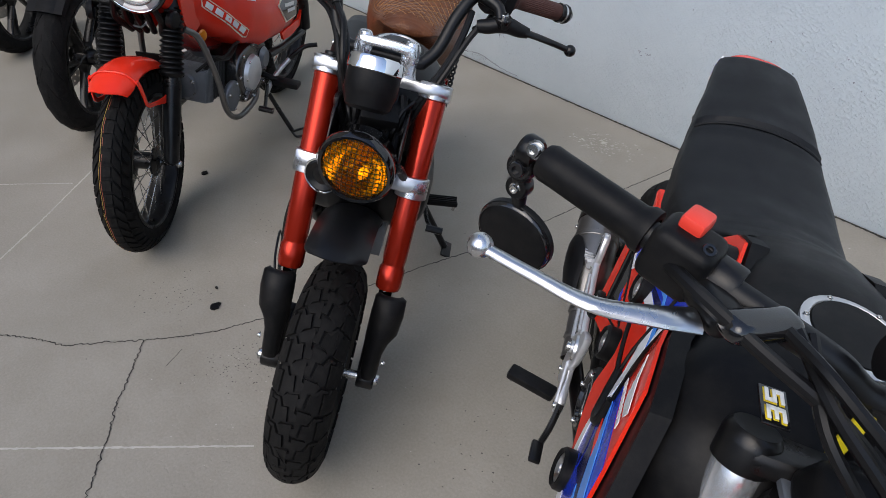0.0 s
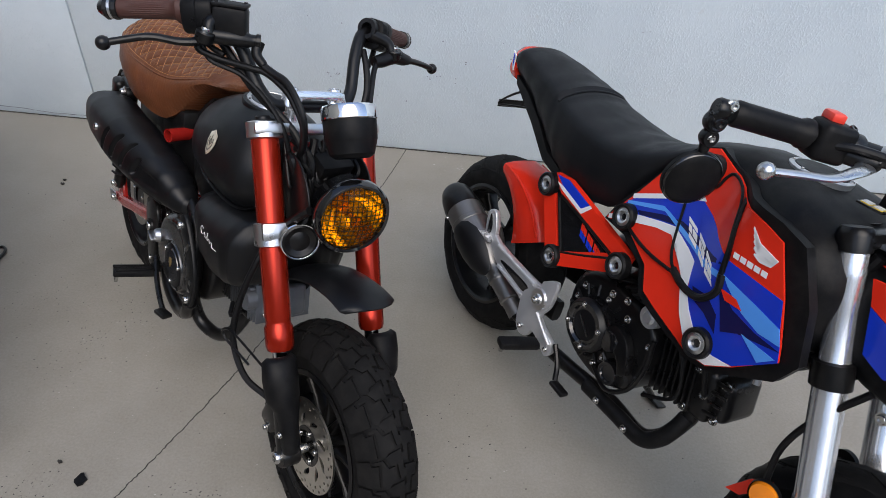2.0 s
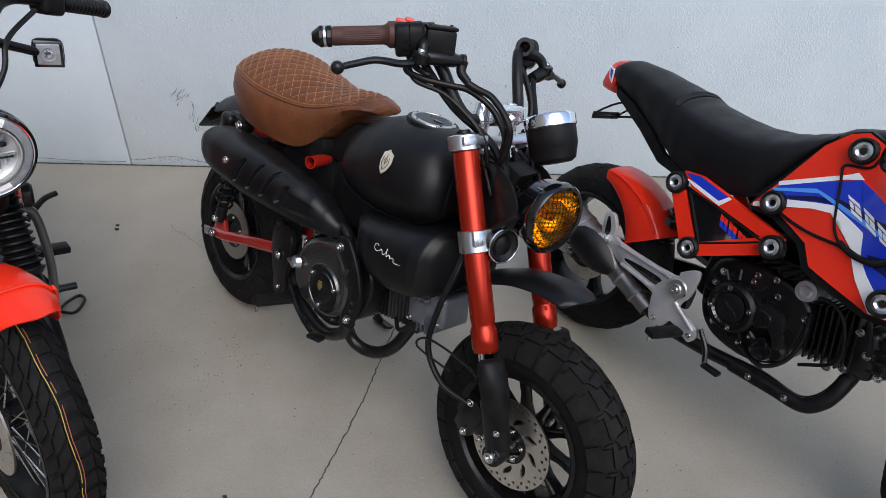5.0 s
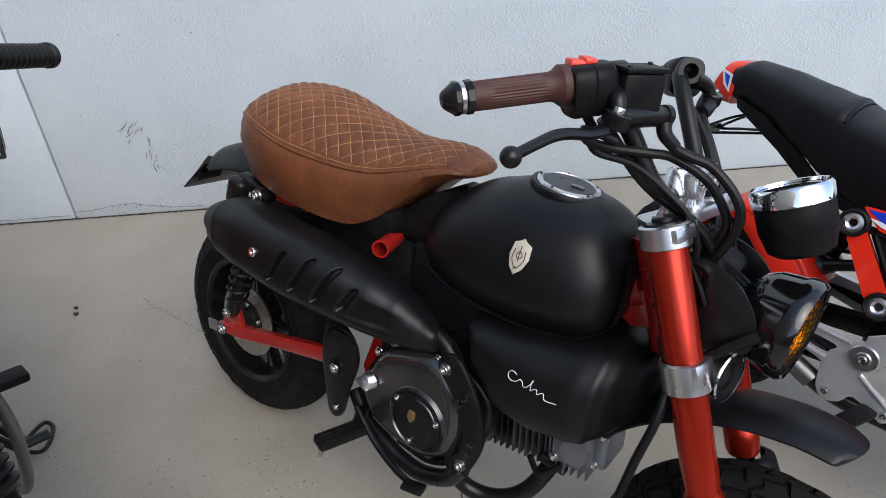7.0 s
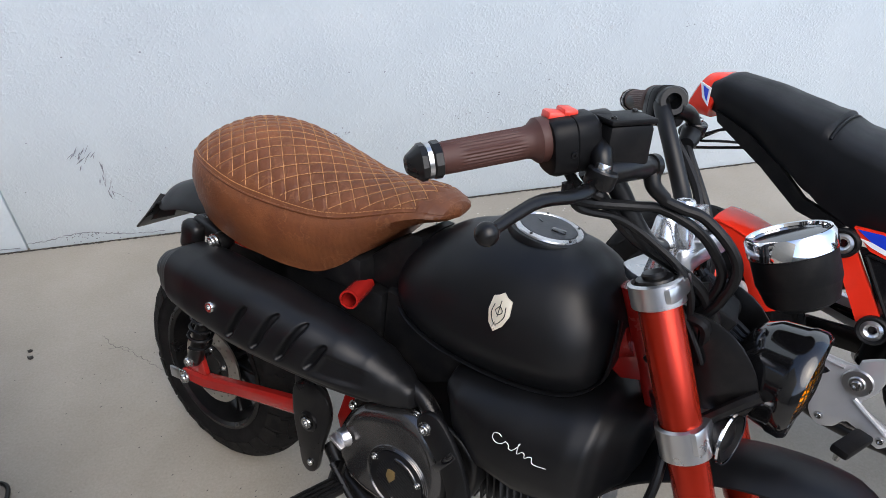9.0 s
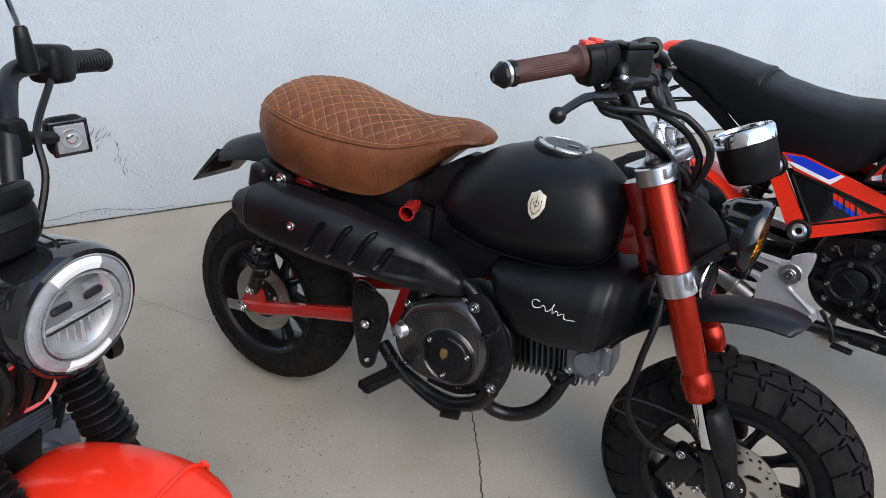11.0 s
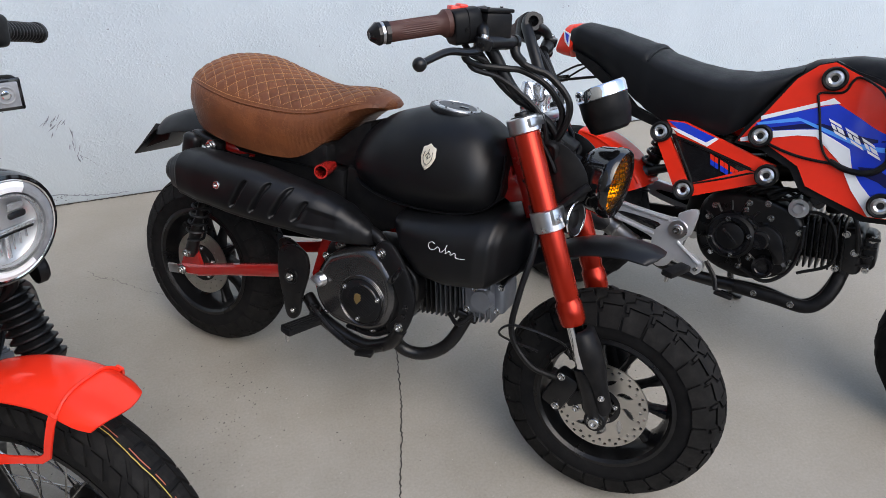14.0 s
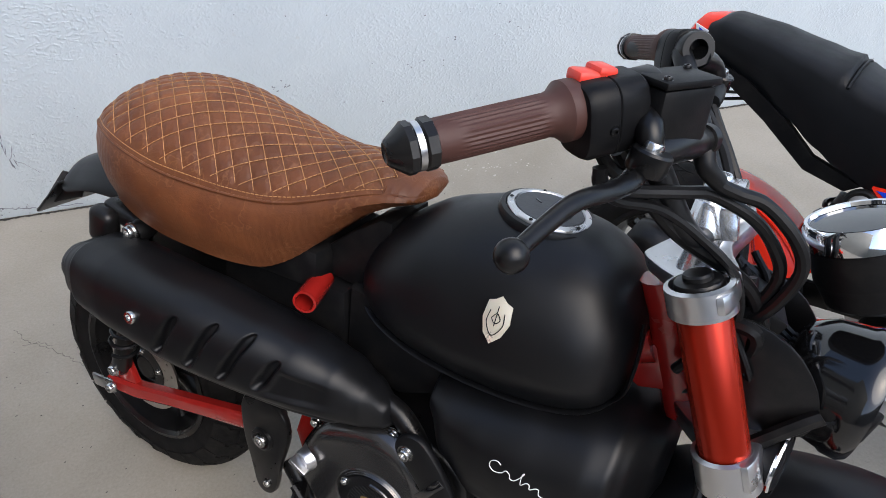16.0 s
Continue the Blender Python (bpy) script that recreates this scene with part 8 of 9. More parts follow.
    for bm, mat_ in lens_bars:
        bm.transform(m @ Matrix.Translation((0, 0, 0.02)))
        fpart("lamp_bar", bm, mat_, lamp)
    gl = fpart("lens", lathe([(0, 0.04), (0.03, 0.0388), (0.055, 0.036), (0.074, 0.03)], hc, hd, 40), M_GLASS, lamp, "clear headlight lens")
    gl.visible_shadow = False
    # gauge above, horn below
    gc, gd = Vector((-0.098, 0, 0.645)), Vector((-0.35, 0, 1)).normalized()
    gauge = fpart("gauge", lathe([(0, -0.06), (0.03, -0.058), (0.042, -0.046), (0.046, -0.03), (0.049, -0.028), (0.049, -0.012), (0.047, -0.010), (0.052, -0.006), (0.054, 0.0), (0.054, 0.010), (0.050, 0.014), (0.046, 0.014), (0.044, 0.010), (0, 0.010)], gc, gd, 44), M_BLACK_PLASTIC, root, "round black instrument housing")
    horn = fpart("horn", lathe([(0, -0.02), (0.025, -0.018), (0.036, -0.006), (0.038, 0.004), (0.03, 0.006), (0.012, 0.0), (0, 0.004)], (-0.115, 0.000, 0.402), (0.95, -0.2, -0.05), 28), M_BLACK_METAL, root)
    fpart("horn_rim", lathe([(0.034, 0.004), (0.039, 0.0), (0.041, 0.004), (0.039, 0.008), (0.034, 0.007)], (-0.115, 0.000, 0.402), (0.95, -0.2, -0.05), 32), M_CHROME, horn, "chrome horn rim")
    for k in range(5):
        fpart("wire", tube([(-0.12, 0.03 * k - 0.05, 0.53), (-0.08, 0.025 * k - 0.04, 0.45), (-0.10, 0.03 * k - 0.05, 0.39), (-0.15, 0.02 * k - 0.03, 0.34)], 0.009, 8), M_CABLE, root)
    # handlebar
    bar = []
    for s in (-1, 1):
        bar.append(tube([(-0.17, 0, 0.59), (-0.17, 0.05 * s, 0.59), (-0.165, 0.08 * s, 0.605), (-0.178, 0.10 * s, 0.645), (-0.195, 0.12 * s, 0.68), (-0.225, 0.15 * s, 0.715), (-0.255, 0.185 * s, 0.733), (-0.28, 0.24 * s, 0.732), (-0.36, 0.42 * s, 0.70)], 0.0125, 14))
    hb = fpart("handlebar", join(*bar), M_BLACK_SATIN, root, "high black tubular handlebar")
    for s in (-1, 1):
        g0, g1 = Vector((-0.312, 0.312 * s, 0.72)), Vector((-0.362, 0.425 * s, 0.70))
        d = (g1 - g0).normalized()
        prof = [(0.013, -0.008), (0.02, -0.006), (0.02, 0.002)]
        for k in range(10):
            prof += [(0.0165, 0.006 + 0.011 * k), (0.018, 0.009 + 0.011 * k), (0.018, 0.013 + 0.011 * k)]
        fpart("grip", lathe(prof + [(0.0165, 0.117), (0.0195, 0.12), (0.0195, 0.128), (0.013, 0.132), (0, 0.132)], g0, d, 20), M_CABLE, hb)
        sw = box((0, 0, 0), (0.055, 0.05, 0.055), 0.012, seg=3)
        sw.transform(Matrix.Translation(g0 - d * 0.035) @ d.to_track_quat("X", "Z").to_matrix().to_4x4())
        fpart("switch_box", sw, M_BLACK_PLASTIC, hb)
        if s < 0:
            fpart("lever", tube([g0 - d * 0.03 + Vector((0.03, 0, -0.02)), g0 + Vector((0.055, 0.03 * s, -0.03)), g1 + Vector((0.04, 0, -0.035))], 0.006, 8), M_BLACK_METAL, hb)
        boot = fpart("mirror_boot", lathe([(0.0, 0), (0.012, 0), (0.0125, 0.02), (0.010, 0.04), (0.0085, 0.055), (0.006, 0.058)], (-0.245, 0.205 * s, 0.735), (0, 0, 1), 16), M_CABLE, hb, "black rubber mirror boot")
        fpart("mirror_stem", tube([(-0.245, 0.205 * s, 0.785), (-0.255, 0.20 * s, 0.87), (-0.27, 0.22 * s, 0.98)], 0.0042, 8), M_CHROME, boot, "chrome mirror stem")
        fpart("cable", tube([(-0.25, 0.235 * s, 0.715), (-0.20, 0.16 * s, 0.67), (-0.17, 0.135 * s, 0.62), (-0.15, 0.09 * s, 0.56)], 0.005, 8), M_CABLE, hb)
        mid = Vector((-0.270, 0.257 * s, 0.628))
        twist = Matrix.Translation(mid) @ Matrix.Rotation(radians(-22 if s > 0 else 10), 4, "Z") @ Matrix.Translation(-mid)

        def ipart(name, bm, mat, parent, label=""):
            bm.transform(twist)
            return fpart(name, bm, mat, parent, label)

        ind = ipart("indicator", box((-0.270, 0.257 * s, 0.628), (0.035, 0.058, 0.058), 0.014, seg=4), M_BLACK_PLASTIC, root, "square indicator lamp on a short stalk")
        ipart("indicator_rim", box((-0.254, 0.257 * s, 0.628), (0.006, 0.054, 0.054), 0.0028), M_BLACK_GLOSS, ind)
        ipart("indicator_lens", box((-0.2505, 0.257 * s, 0.628), (0.004, 0.042, 0.042), 0.0018), M_LENS, ind, "clear ribbed lens")
        ipart("bulb", lathe([(0, 0.003), (0.006, 0.002), (0.008, 0)], (-0.2483, 0.257 * s, 0.628), (1, 0, 0), 16), M_CHROME, ind)
        ipart("lens_ring", lathe([(0.012, 0.0005), (0.013, 0.0012), (0.015, 0.0012), (0.016, 0.0005)], (-0.2484, 0.257 * s, 0.628), (1, 0, 0), 24), M_LENS, ind)
        fpart("stalk", tube([(-0.205, 0.13 * s, 0.668), (-0.265, 0.232 * s, 0.632)], 0.0095, 10), M_BLACK_PLASTIC, ind)
        fpart("stalk_clamp", box((-0.198, 0.125 * s, 0.672), (0.034, 0.03, 0.05), 0.008), M_BLACK_PLASTIC, ind)
        fpart("reflector", lathe([(0, 0.006), (0.02, 0.005), (0.024, 0), (0.024, -0.012)], (-0.085, 0.112 * s, 0.405), (0.3, s, 0), 22), M_BLACK_PLASTIC, root)

    # body, in the bike's own axes
    body = [(0.055, 0.085, 0.48, 0.045, 0.05), (0.10, 0.118, 0.465, 0.10, 0.095), (0.20, 0.136, 0.470, 0.118, 0.113), (0.33, 0.143, 0.488, 0.116, 0.114), (0.50, 0.145, 0.520, 0.125, 0.122), (0.62, 0.136, 0.560, 0.118, 0.110), (0.74, 0.108, 0.607, 0.108, 0.092), (0.84, 0.070, 0.660, 0.092, 0.078), (0.92, 0.050, 0.70, 0.085, 0.065), (1.0, 0.032, 0.74, 0.07, 0.04)]
    rings = []
    for k in range(49):
        x = 0.056 + 0.943 * k / 48
        w, cz, up, dn = table(body, x)
        rings.append(oval(x, 0, cz, w, up, dn, 3.4, 36))
    cover = part("body_cover", skin(rings), M_RED_PLASTIC, root, "glossy red tank and side cover")

    def cy(x, z):
        w, cz, up, dn = table(body, min(0.99, max(0.06, x)))
        q = min(0.97, abs(z - cz) / (up if z > cz else dn))
        return w * (1 - q ** 3.4) ** (1 / 3.4)

    for s in (-1, 1):
        A, B = Vector((0.846, 0.672)), Vector((0.652, 0.512))
        along = (B - A).normalized()
        over = Vector((-along.y, along.x))
        if over.y < 0:
            over = -over
        at = lambda u, v: tuple(A + (B - A) * u + over * v)
        part("word_field", shaped([at(-0.02, 0.010), at(0.03, 0.018), at(0.97, 0.014), at(1.03, -0.010), at(0.97, -0.016), at(0.05, -0.012)], s, 0.0025, 0.002, 0.03, cy), M_GOLD, cover, "pale outline of a word")
        part("word_field", shaped([at(0.0, 0.008), at(0.04, 0.0145), at(0.96, 0.0105), at(1.005, -0.008), at(0.96, -0.0125), at(0.06, -0.009)], s, 0.0034, 0.002, 0.03, cy), M_RED_PLASTIC, cover)
        for k in range(5):
            u = 0.08 + 0.175 * k
            part("letter_bar", shaped([at(u, 0.010), at(u + 0.125, 0.009), at(u + 0.135, -0.0075), at(u + 0.01, -0.0065)], s, 0.0044, 0.002, 0.03, cy), M_WHITE, cover)
        part("side_badge", shaped([(0.412, 0.530), (0.372, 0.548), (0.30, 0.545), (0.165, 0.505), (0.150, 0.435), (0.190, 0.418), (0.325, 0.440)], s, 0.003, 0.003, 0.03, cy), M_GOLD, cover, "dark badge with a pale rim")
        part("badge_field", shaped([(0.402, 0.528), (0.368, 0.542), (0.302, 0.539), (0.174, 0.501), (0.160, 0.440), (0.193, 0.425), (0.321, 0.446)], s, 0.0038, 0.002, 0.03, cy), M_BLACK_GLOSS, cover)
        part("letter_bar", shaped([(0.345, 0.518), (0.235, 0.492), (0.232, 0.478), (0.342, 0.504)], s, 0.0046, 0.001, 0.05, cy), M_WHITE, cover)
        part("letter_bar", shaped([(0.315, 0.488), (0.215, 0.466), (0.212, 0.452), (0.312, 0.474)], s, 0.0046, 0.001, 0.05, cy), M_WHITE, cover)
        part("label", shaped([(0.66, 0.640), (0.60, 0.618), (0.598, 0.606), (0.658, 0.627)], s, 0.003, 0.002, 0.03, cy), M_WHITE, cover)
        part("label", shaped([(0.655, 0.634), (0.605, 0.616), (0.604, 0.611), (0.654, 0.628)], s, 0.0038, 0.002, 0.03, cy), M_NAVY, cover)
        part("cover_crease", tube([(x, s * (cy(x, z) + 0.0005), z) for x, z in ((0.82, 0.70), (0.70, 0.655), (0.56, 0.605), (0.42, 0.572), (0.30, 0.566))], 0.003, 6), M_RED_PLASTIC, cover)
        part("leg_cover", shaped([(0.86, 0.74), (0.93, 0.77), (0.955, 0.73), (0.94, 0.64), (0.90, 0.58), (0.85, 0.60)], s, 0.0, 0.008, 0.04, lambda x, z: 0.062), M_RED_PLASTIC, root, "glossy red front cover")
        part("lower_cover", shaped([(0.30, 0.385), (0.10, 0.372), (0.06, 0.40), (0.085, 0.34), (0.20, 0.335), (0.28, 0.35)], s, 0.0, 0.01, 0.05, lambda x, z: 0.118), M_RED_PLASTIC, root, "red lower frame cover")
        part("reflector", lathe([(0, 0.005), (0.016, 0.004), (0.019, 0)], (0.865, 0.074 * s, 0.575), (0.3, s, 0), 22), M_ORANGE, root, "small orange reflector")
    rings = [oval(x, 0, z, w, h, h, 3.2, 24) for x, z, w, h in ((-0.25, 0.705, 0.06, 0.02), (-0.2, 0.70, 0.1, 0.05), (0.1, 0.685, 0.125, 0.085), (0.34, 0.69, 0.125, 0.075), (0.50, 0.700, 0.105, 0.06), (0.60, 0.695, 0.075, 0.035), (0.64, 0.69, 0.04, 0.015))]
    part("seat", skin(rings), M_SEAT_BLACK, root, "black vinyl seat")
    part("rear_mudguard", skin([oval(x, 0, z, 0.06, 0.012, 0.012, 3, 16) for x, z in ((0.2, 0.60), (0.05, 0.615), (-0.15, 0.60), (-0.3, 0.53), (-0.36, 0.44))]), M_RED_PLASTIC, root, "glossy red rear mudguard")
    part("tail_panel", skin([oval(x, 0, 0.625, w, 0.05, 0.05, 3, 20) for x, w in ((-0.24, 0.05), (-0.18, 0.085), (0.0, 0.112), (0.10, 0.10), (0.14, 0.06))]), M_RED_PLASTIC, root, "glossy red tail panel")
    part("frame", join(tube([(0.98, 0, 0.72), (0.80, 0, 0.52), (0.55, 0, 0.44), (0.40, 0, 0.40), (0.36, 0, 0.28)], 0.03, 14), tube([(0.5, 0.06, 0.55), (0.2, 0.07, 0.62), (-0.2, 0.07, 0.65)], 0.014, 10), tube([(0.5, -0.06, 0.55), (0.2, -0.07, 0.62), (-0.2, -0.07, 0.65)], 0.014, 10)), M_RED_FRAME, root)
    eng = part("crankcase", plate(round_outline([(0.44, 0.33), (0.46, 0.42), (0.56, 0.45), (0.66, 0.44), (0.70, 0.37), (0.67, 0.27), (0.58, 0.24), (0.48, 0.26)], 4), -0.11, 0.11, 0.015, seg=3), M_GUNMETAL, root, "grey cast engine")
    for s in (-1, 1):
        c = part("engine_cover", lathe([(0, 0.022), (0.04, 0.022), (0.06, 0.012), (0.068, -0.01)], (0.60, 0.112 * s, 0.35), (0, s, 0), 32), M_CAST_SILVER, eng, "polished engine side cover")
        for a in range(0, 360, 60):
            bolt(c, (0.60 + 0.058 * math.cos(radians(a)), 0.122 * s, 0.35 + 0.058 * math.sin(radians(a))), (0, s, 0), 0.005)
        part("side_cover", lathe([(0, 0.014), (0.03, 0.014), (0.042, 0.0)], (0.49, 0.112 * s, 0.36), (0, s, 0), 26), M_CASTING, eng)
    cyl = part("cylinder", box((0.755, 0, 0.385), (0.12, 0.085, 0.085), 0.008, (0, -8, 0)), M_DARKCAST, root, "finned grey cylinder")
    for k in range(8):
        part("fin", box((0.71 + 0.0125 * k, 0, 0.378 + 0.002 * k), (0.004, 0.13, 0.12), 0.001, (0, -8, 0)), M_DARKCAST, cyl)
    part("cylinder_head", box((0.835, 0, 0.395), (0.06, 0.105, 0.095), 0.014, (0, -8, 0), 3), M_SILVER, root, "silver cylinder head")
    cap = part("head_cap", lathe([(0, 0.012), (0.02, 0.012), (0.03, 0.008), (0.038, 0.008), (0.044, 0)], (0.868, 0, 0.40), (1, 0, 0.14), 32), M_CASTING, root, "round cast cylinder head cap")
    for a in range(30, 390, 60):
        bolt(cap, (0.874, 0.036 * math.cos(radians(a)), 0.401 + 0.036 * math.sin(radians(a))), (1, 0, 0.14), 0.0055)
    for s in (-1, 1):
        for k in range(5):
            part("head_rib", box((0.835, 0.055 * s, 0.362 + 0.016 * k), (0.050, 0.010, 0.0045), 0.0012, (0, -8, 0)), M_CAST_SILVER, cap)
        part("head_boss", lathe([(0, 0.016), (0.011, 0.016), (0.014, 0.012), (0.016, 0.0)], (0.80, 0.052 * s, 0.425), (0.2, s, 0.5), 20), M_CAST_SILVER, cap)
        part("case_cover", plate(round_outline([(0.685, 0.30), (0.70, 0.36), (0.75, 0.372), (0.785, 0.345), (0.78, 0.295), (0.735, 0.265)], 4), min(0.085 * s, 0.105 * s), max(0.085 * s, 0.105 * s), 0.008, seg=3), M_CASTING, eng, "grey cast front case cover")
        for q in ((0.697, 0.305), (0.71, 0.355), (0.772, 0.34), (0.74, 0.275)):
            bolt(eng, (q[0], 0.106 * s, q[1]), (0, s, 0), 0.005)
    part("crankcase_hose", tube([(0.84, -0.05, 0.44), (0.80, -0.075, 0.47), (0.72, -0.08, 0.46), (0.66, -0.06, 0.44)], 0.009, 8), M_CABLE, root)
    part("crankcase_hose", tube([(0.84, 0.05, 0.44), (0.80, 0.075, 0.47), (0.72, 0.085, 0.45), (0.62, 0.07, 0.45)], 0.007, 8), M_CABLE, root)
    for s in (-1, 1):
        part("crash_bar", tube([(0.94, 0.06 * s, 0.62), (0.915, 0.09 * s, 0.585), (0.875, 0.115 * s, 0.45), (0.835, 0.12 * s, 0.32), (0.74, 0.12 * s, 0.25), (0.58, 0.115 * s, 0.24), (0.50, 0.09 * s, 0.27)], 0.0092, 12), M_MUFFLER, root, "grey steel tubular engine guard")
        part("foot_peg", join(box((0.475, 0.195 * s, 0.272), (0.045, 0.1, 0.022), 0.006), tube([(0.475, 0.1 * s, 0.29), (0.475, 0.16 * s, 0.275)], 0.011, 10)), M_BLACK_PLASTIC, root, "black rubber foot peg")
        kick = part("kick_lever", tube([(0.50, 0.125 * s, 0.225), (0.47, 0.135 * s, 0.262), (0.40, 0.145 * s, 0.285), (0.36, 0.170 * s, 0.318)], (0.010, 0.0085), 10), M_SILVER, root, "grey metal lever arm")
        part("lever_rubber", tube([(0.362, 0.168 * s, 0.316), (0.350, 0.195 * s, 0.345), (0.335, 0.225 * s, 0.368), (0.316, 0.262 * s, 0.374)], 0.0085, 10), M_CABLE, kick, "black rubber lever end")
        part("swing_arm", tube([(0, 0.1 * s, 0.28), (0.2, 0.1 * s, 0.3), (0.38, 0.09 * s, 0.32)], 0.016, 10), M_BLACK_METAL, root)
        part("shock_absorber", tube([(0.02, 0.12 * s, 0.31), (0.10, 0.12 * s, 0.60)], 0.022, 12), M_BLACK_METAL, root)
    # what clutters the engine
    part("carburettor", join(lathe([(0.0, -0.05), (0.024, -0.05), (0.026, -0.02), (0.02, -0.018), (0.02, 0.03), (0.028, 0.032), (0.028, 0.05), (0, 0.05)], (0.70, 0, 0.475), (1, 0, -0.3), 22), box((0.70, -0.035, 0.47), (0.05, 0.03, 0.045), 0.006)), M_CASTING, root, "grey carburettor body")
    part("exhaust_pipe", tube([(0.84, -0.02, 0.345), (0.85, -0.06, 0.30), (0.82, -0.105, 0.265), (0.72, -0.135, 0.27), (0.58, -0.15, 0.33), (0.44, -0.158, 0.42), (0.38, -0.16, 0.46)], 0.016, 14), M_GUNMETAL, root, "heat-stained steel exhaust pipe")
    for k in range(7):
        part("fin", box((0.81 + 0.009 * k, 0, 0.392 + 0.0015 * k), (0.003, 0.136, 0.124 - 0.004 * k), 0.001, (0, -8, 0)), M_CASTING, cyl)
    for s in (-1, 1):
        for q in ((0.47, 0.31), (0.50, 0.43), (0.575, 0.445), (0.655, 0.43), (0.69, 0.37), (0.66, 0.275), (0.58, 0.25), (0.49, 0.27)):
            bolt(eng, (q[0], 0.111 * s, q[1]), (0, s, 0), 0.0055)
        for k in range(4):
            part("case_rib", box((0.64 - 0.004 * k, 0.112 * s, 0.285 + 0.022 * k), (0.055, 0.008, 0.005), 0.0015, (0, 30, 0)), M_CASTING, eng)
        part("wire", tube([(0.86, 0.04 * s, 0.45), (0.82, 0.085 * s, 0.49), (0.76, 0.09 * s, 0.47), (0.70, 0.1 * s, 0.49), (0.62, 0.09 * s, 0.47)], 0.0045, 8), M_CABLE, root)
    part("spark_cap", join(tube([(0.84, -0.06, 0.40), (0.845, -0.09, 0.395)], 0.008, 10), tube([(0.845, -0.09, 0.395), (0.84, -0.105, 0.43), (0.80, -0.09, 0.47)], 0.0045, 8)), M_CABLE, root)
    part("shift_pedal", join(tube([(0.50, 0.13, 0.26), (0.60, 0.16, 0.24), (0.66, 0.18, 0.25)], 0.007, 8), tube([(0.66, 0.16, 0.25), (0.66, 0.21, 0.25)], 0.01, 10)), M_BLACK_METAL, root)
    part("side_stand", join(tube([(0.47, 0.10, 0.25), (0.45, 0.14, 0.16), (0.44, 0.205, 0.052)], 0.009, 10), tube([(0.44, 0.205, 0.046), (0.41, 0.235, 0.05), (0.395, 0.275, 0.056), (0.43, 0.28, 0.057), (0.475, 0.24, 0.05), (0.44, 0.205, 0.044)], 0.005, 8)), M_BLACK_METAL, root)
    part("muffler", lathe([(0, 0), (0.04, 0), (0.05, 0.03), (0.05, 0.35), (0.03, 0.45), (0.018, 0.55)], (-0.12, -0.16, 0.56), (1, 0.05, -0.18), 24), M_SILVER, root, "silver upswept muffler")
    return root


M_LENS = material("clear_lens_plastic", (0.26, 0.27, 0.285), 0.15, vary=0.2, scale=60, coat=0.8)
trail_pose = pose(-1.561, 1.899, 0.004, -10, 0, -48)
front_pose = pose(-0.79, 1.085, 0.27, -9, 0, -38)
trail = trail_bike(trail_pose.inverted() @ front_pose)
trail.matrix_basis = trail_pose


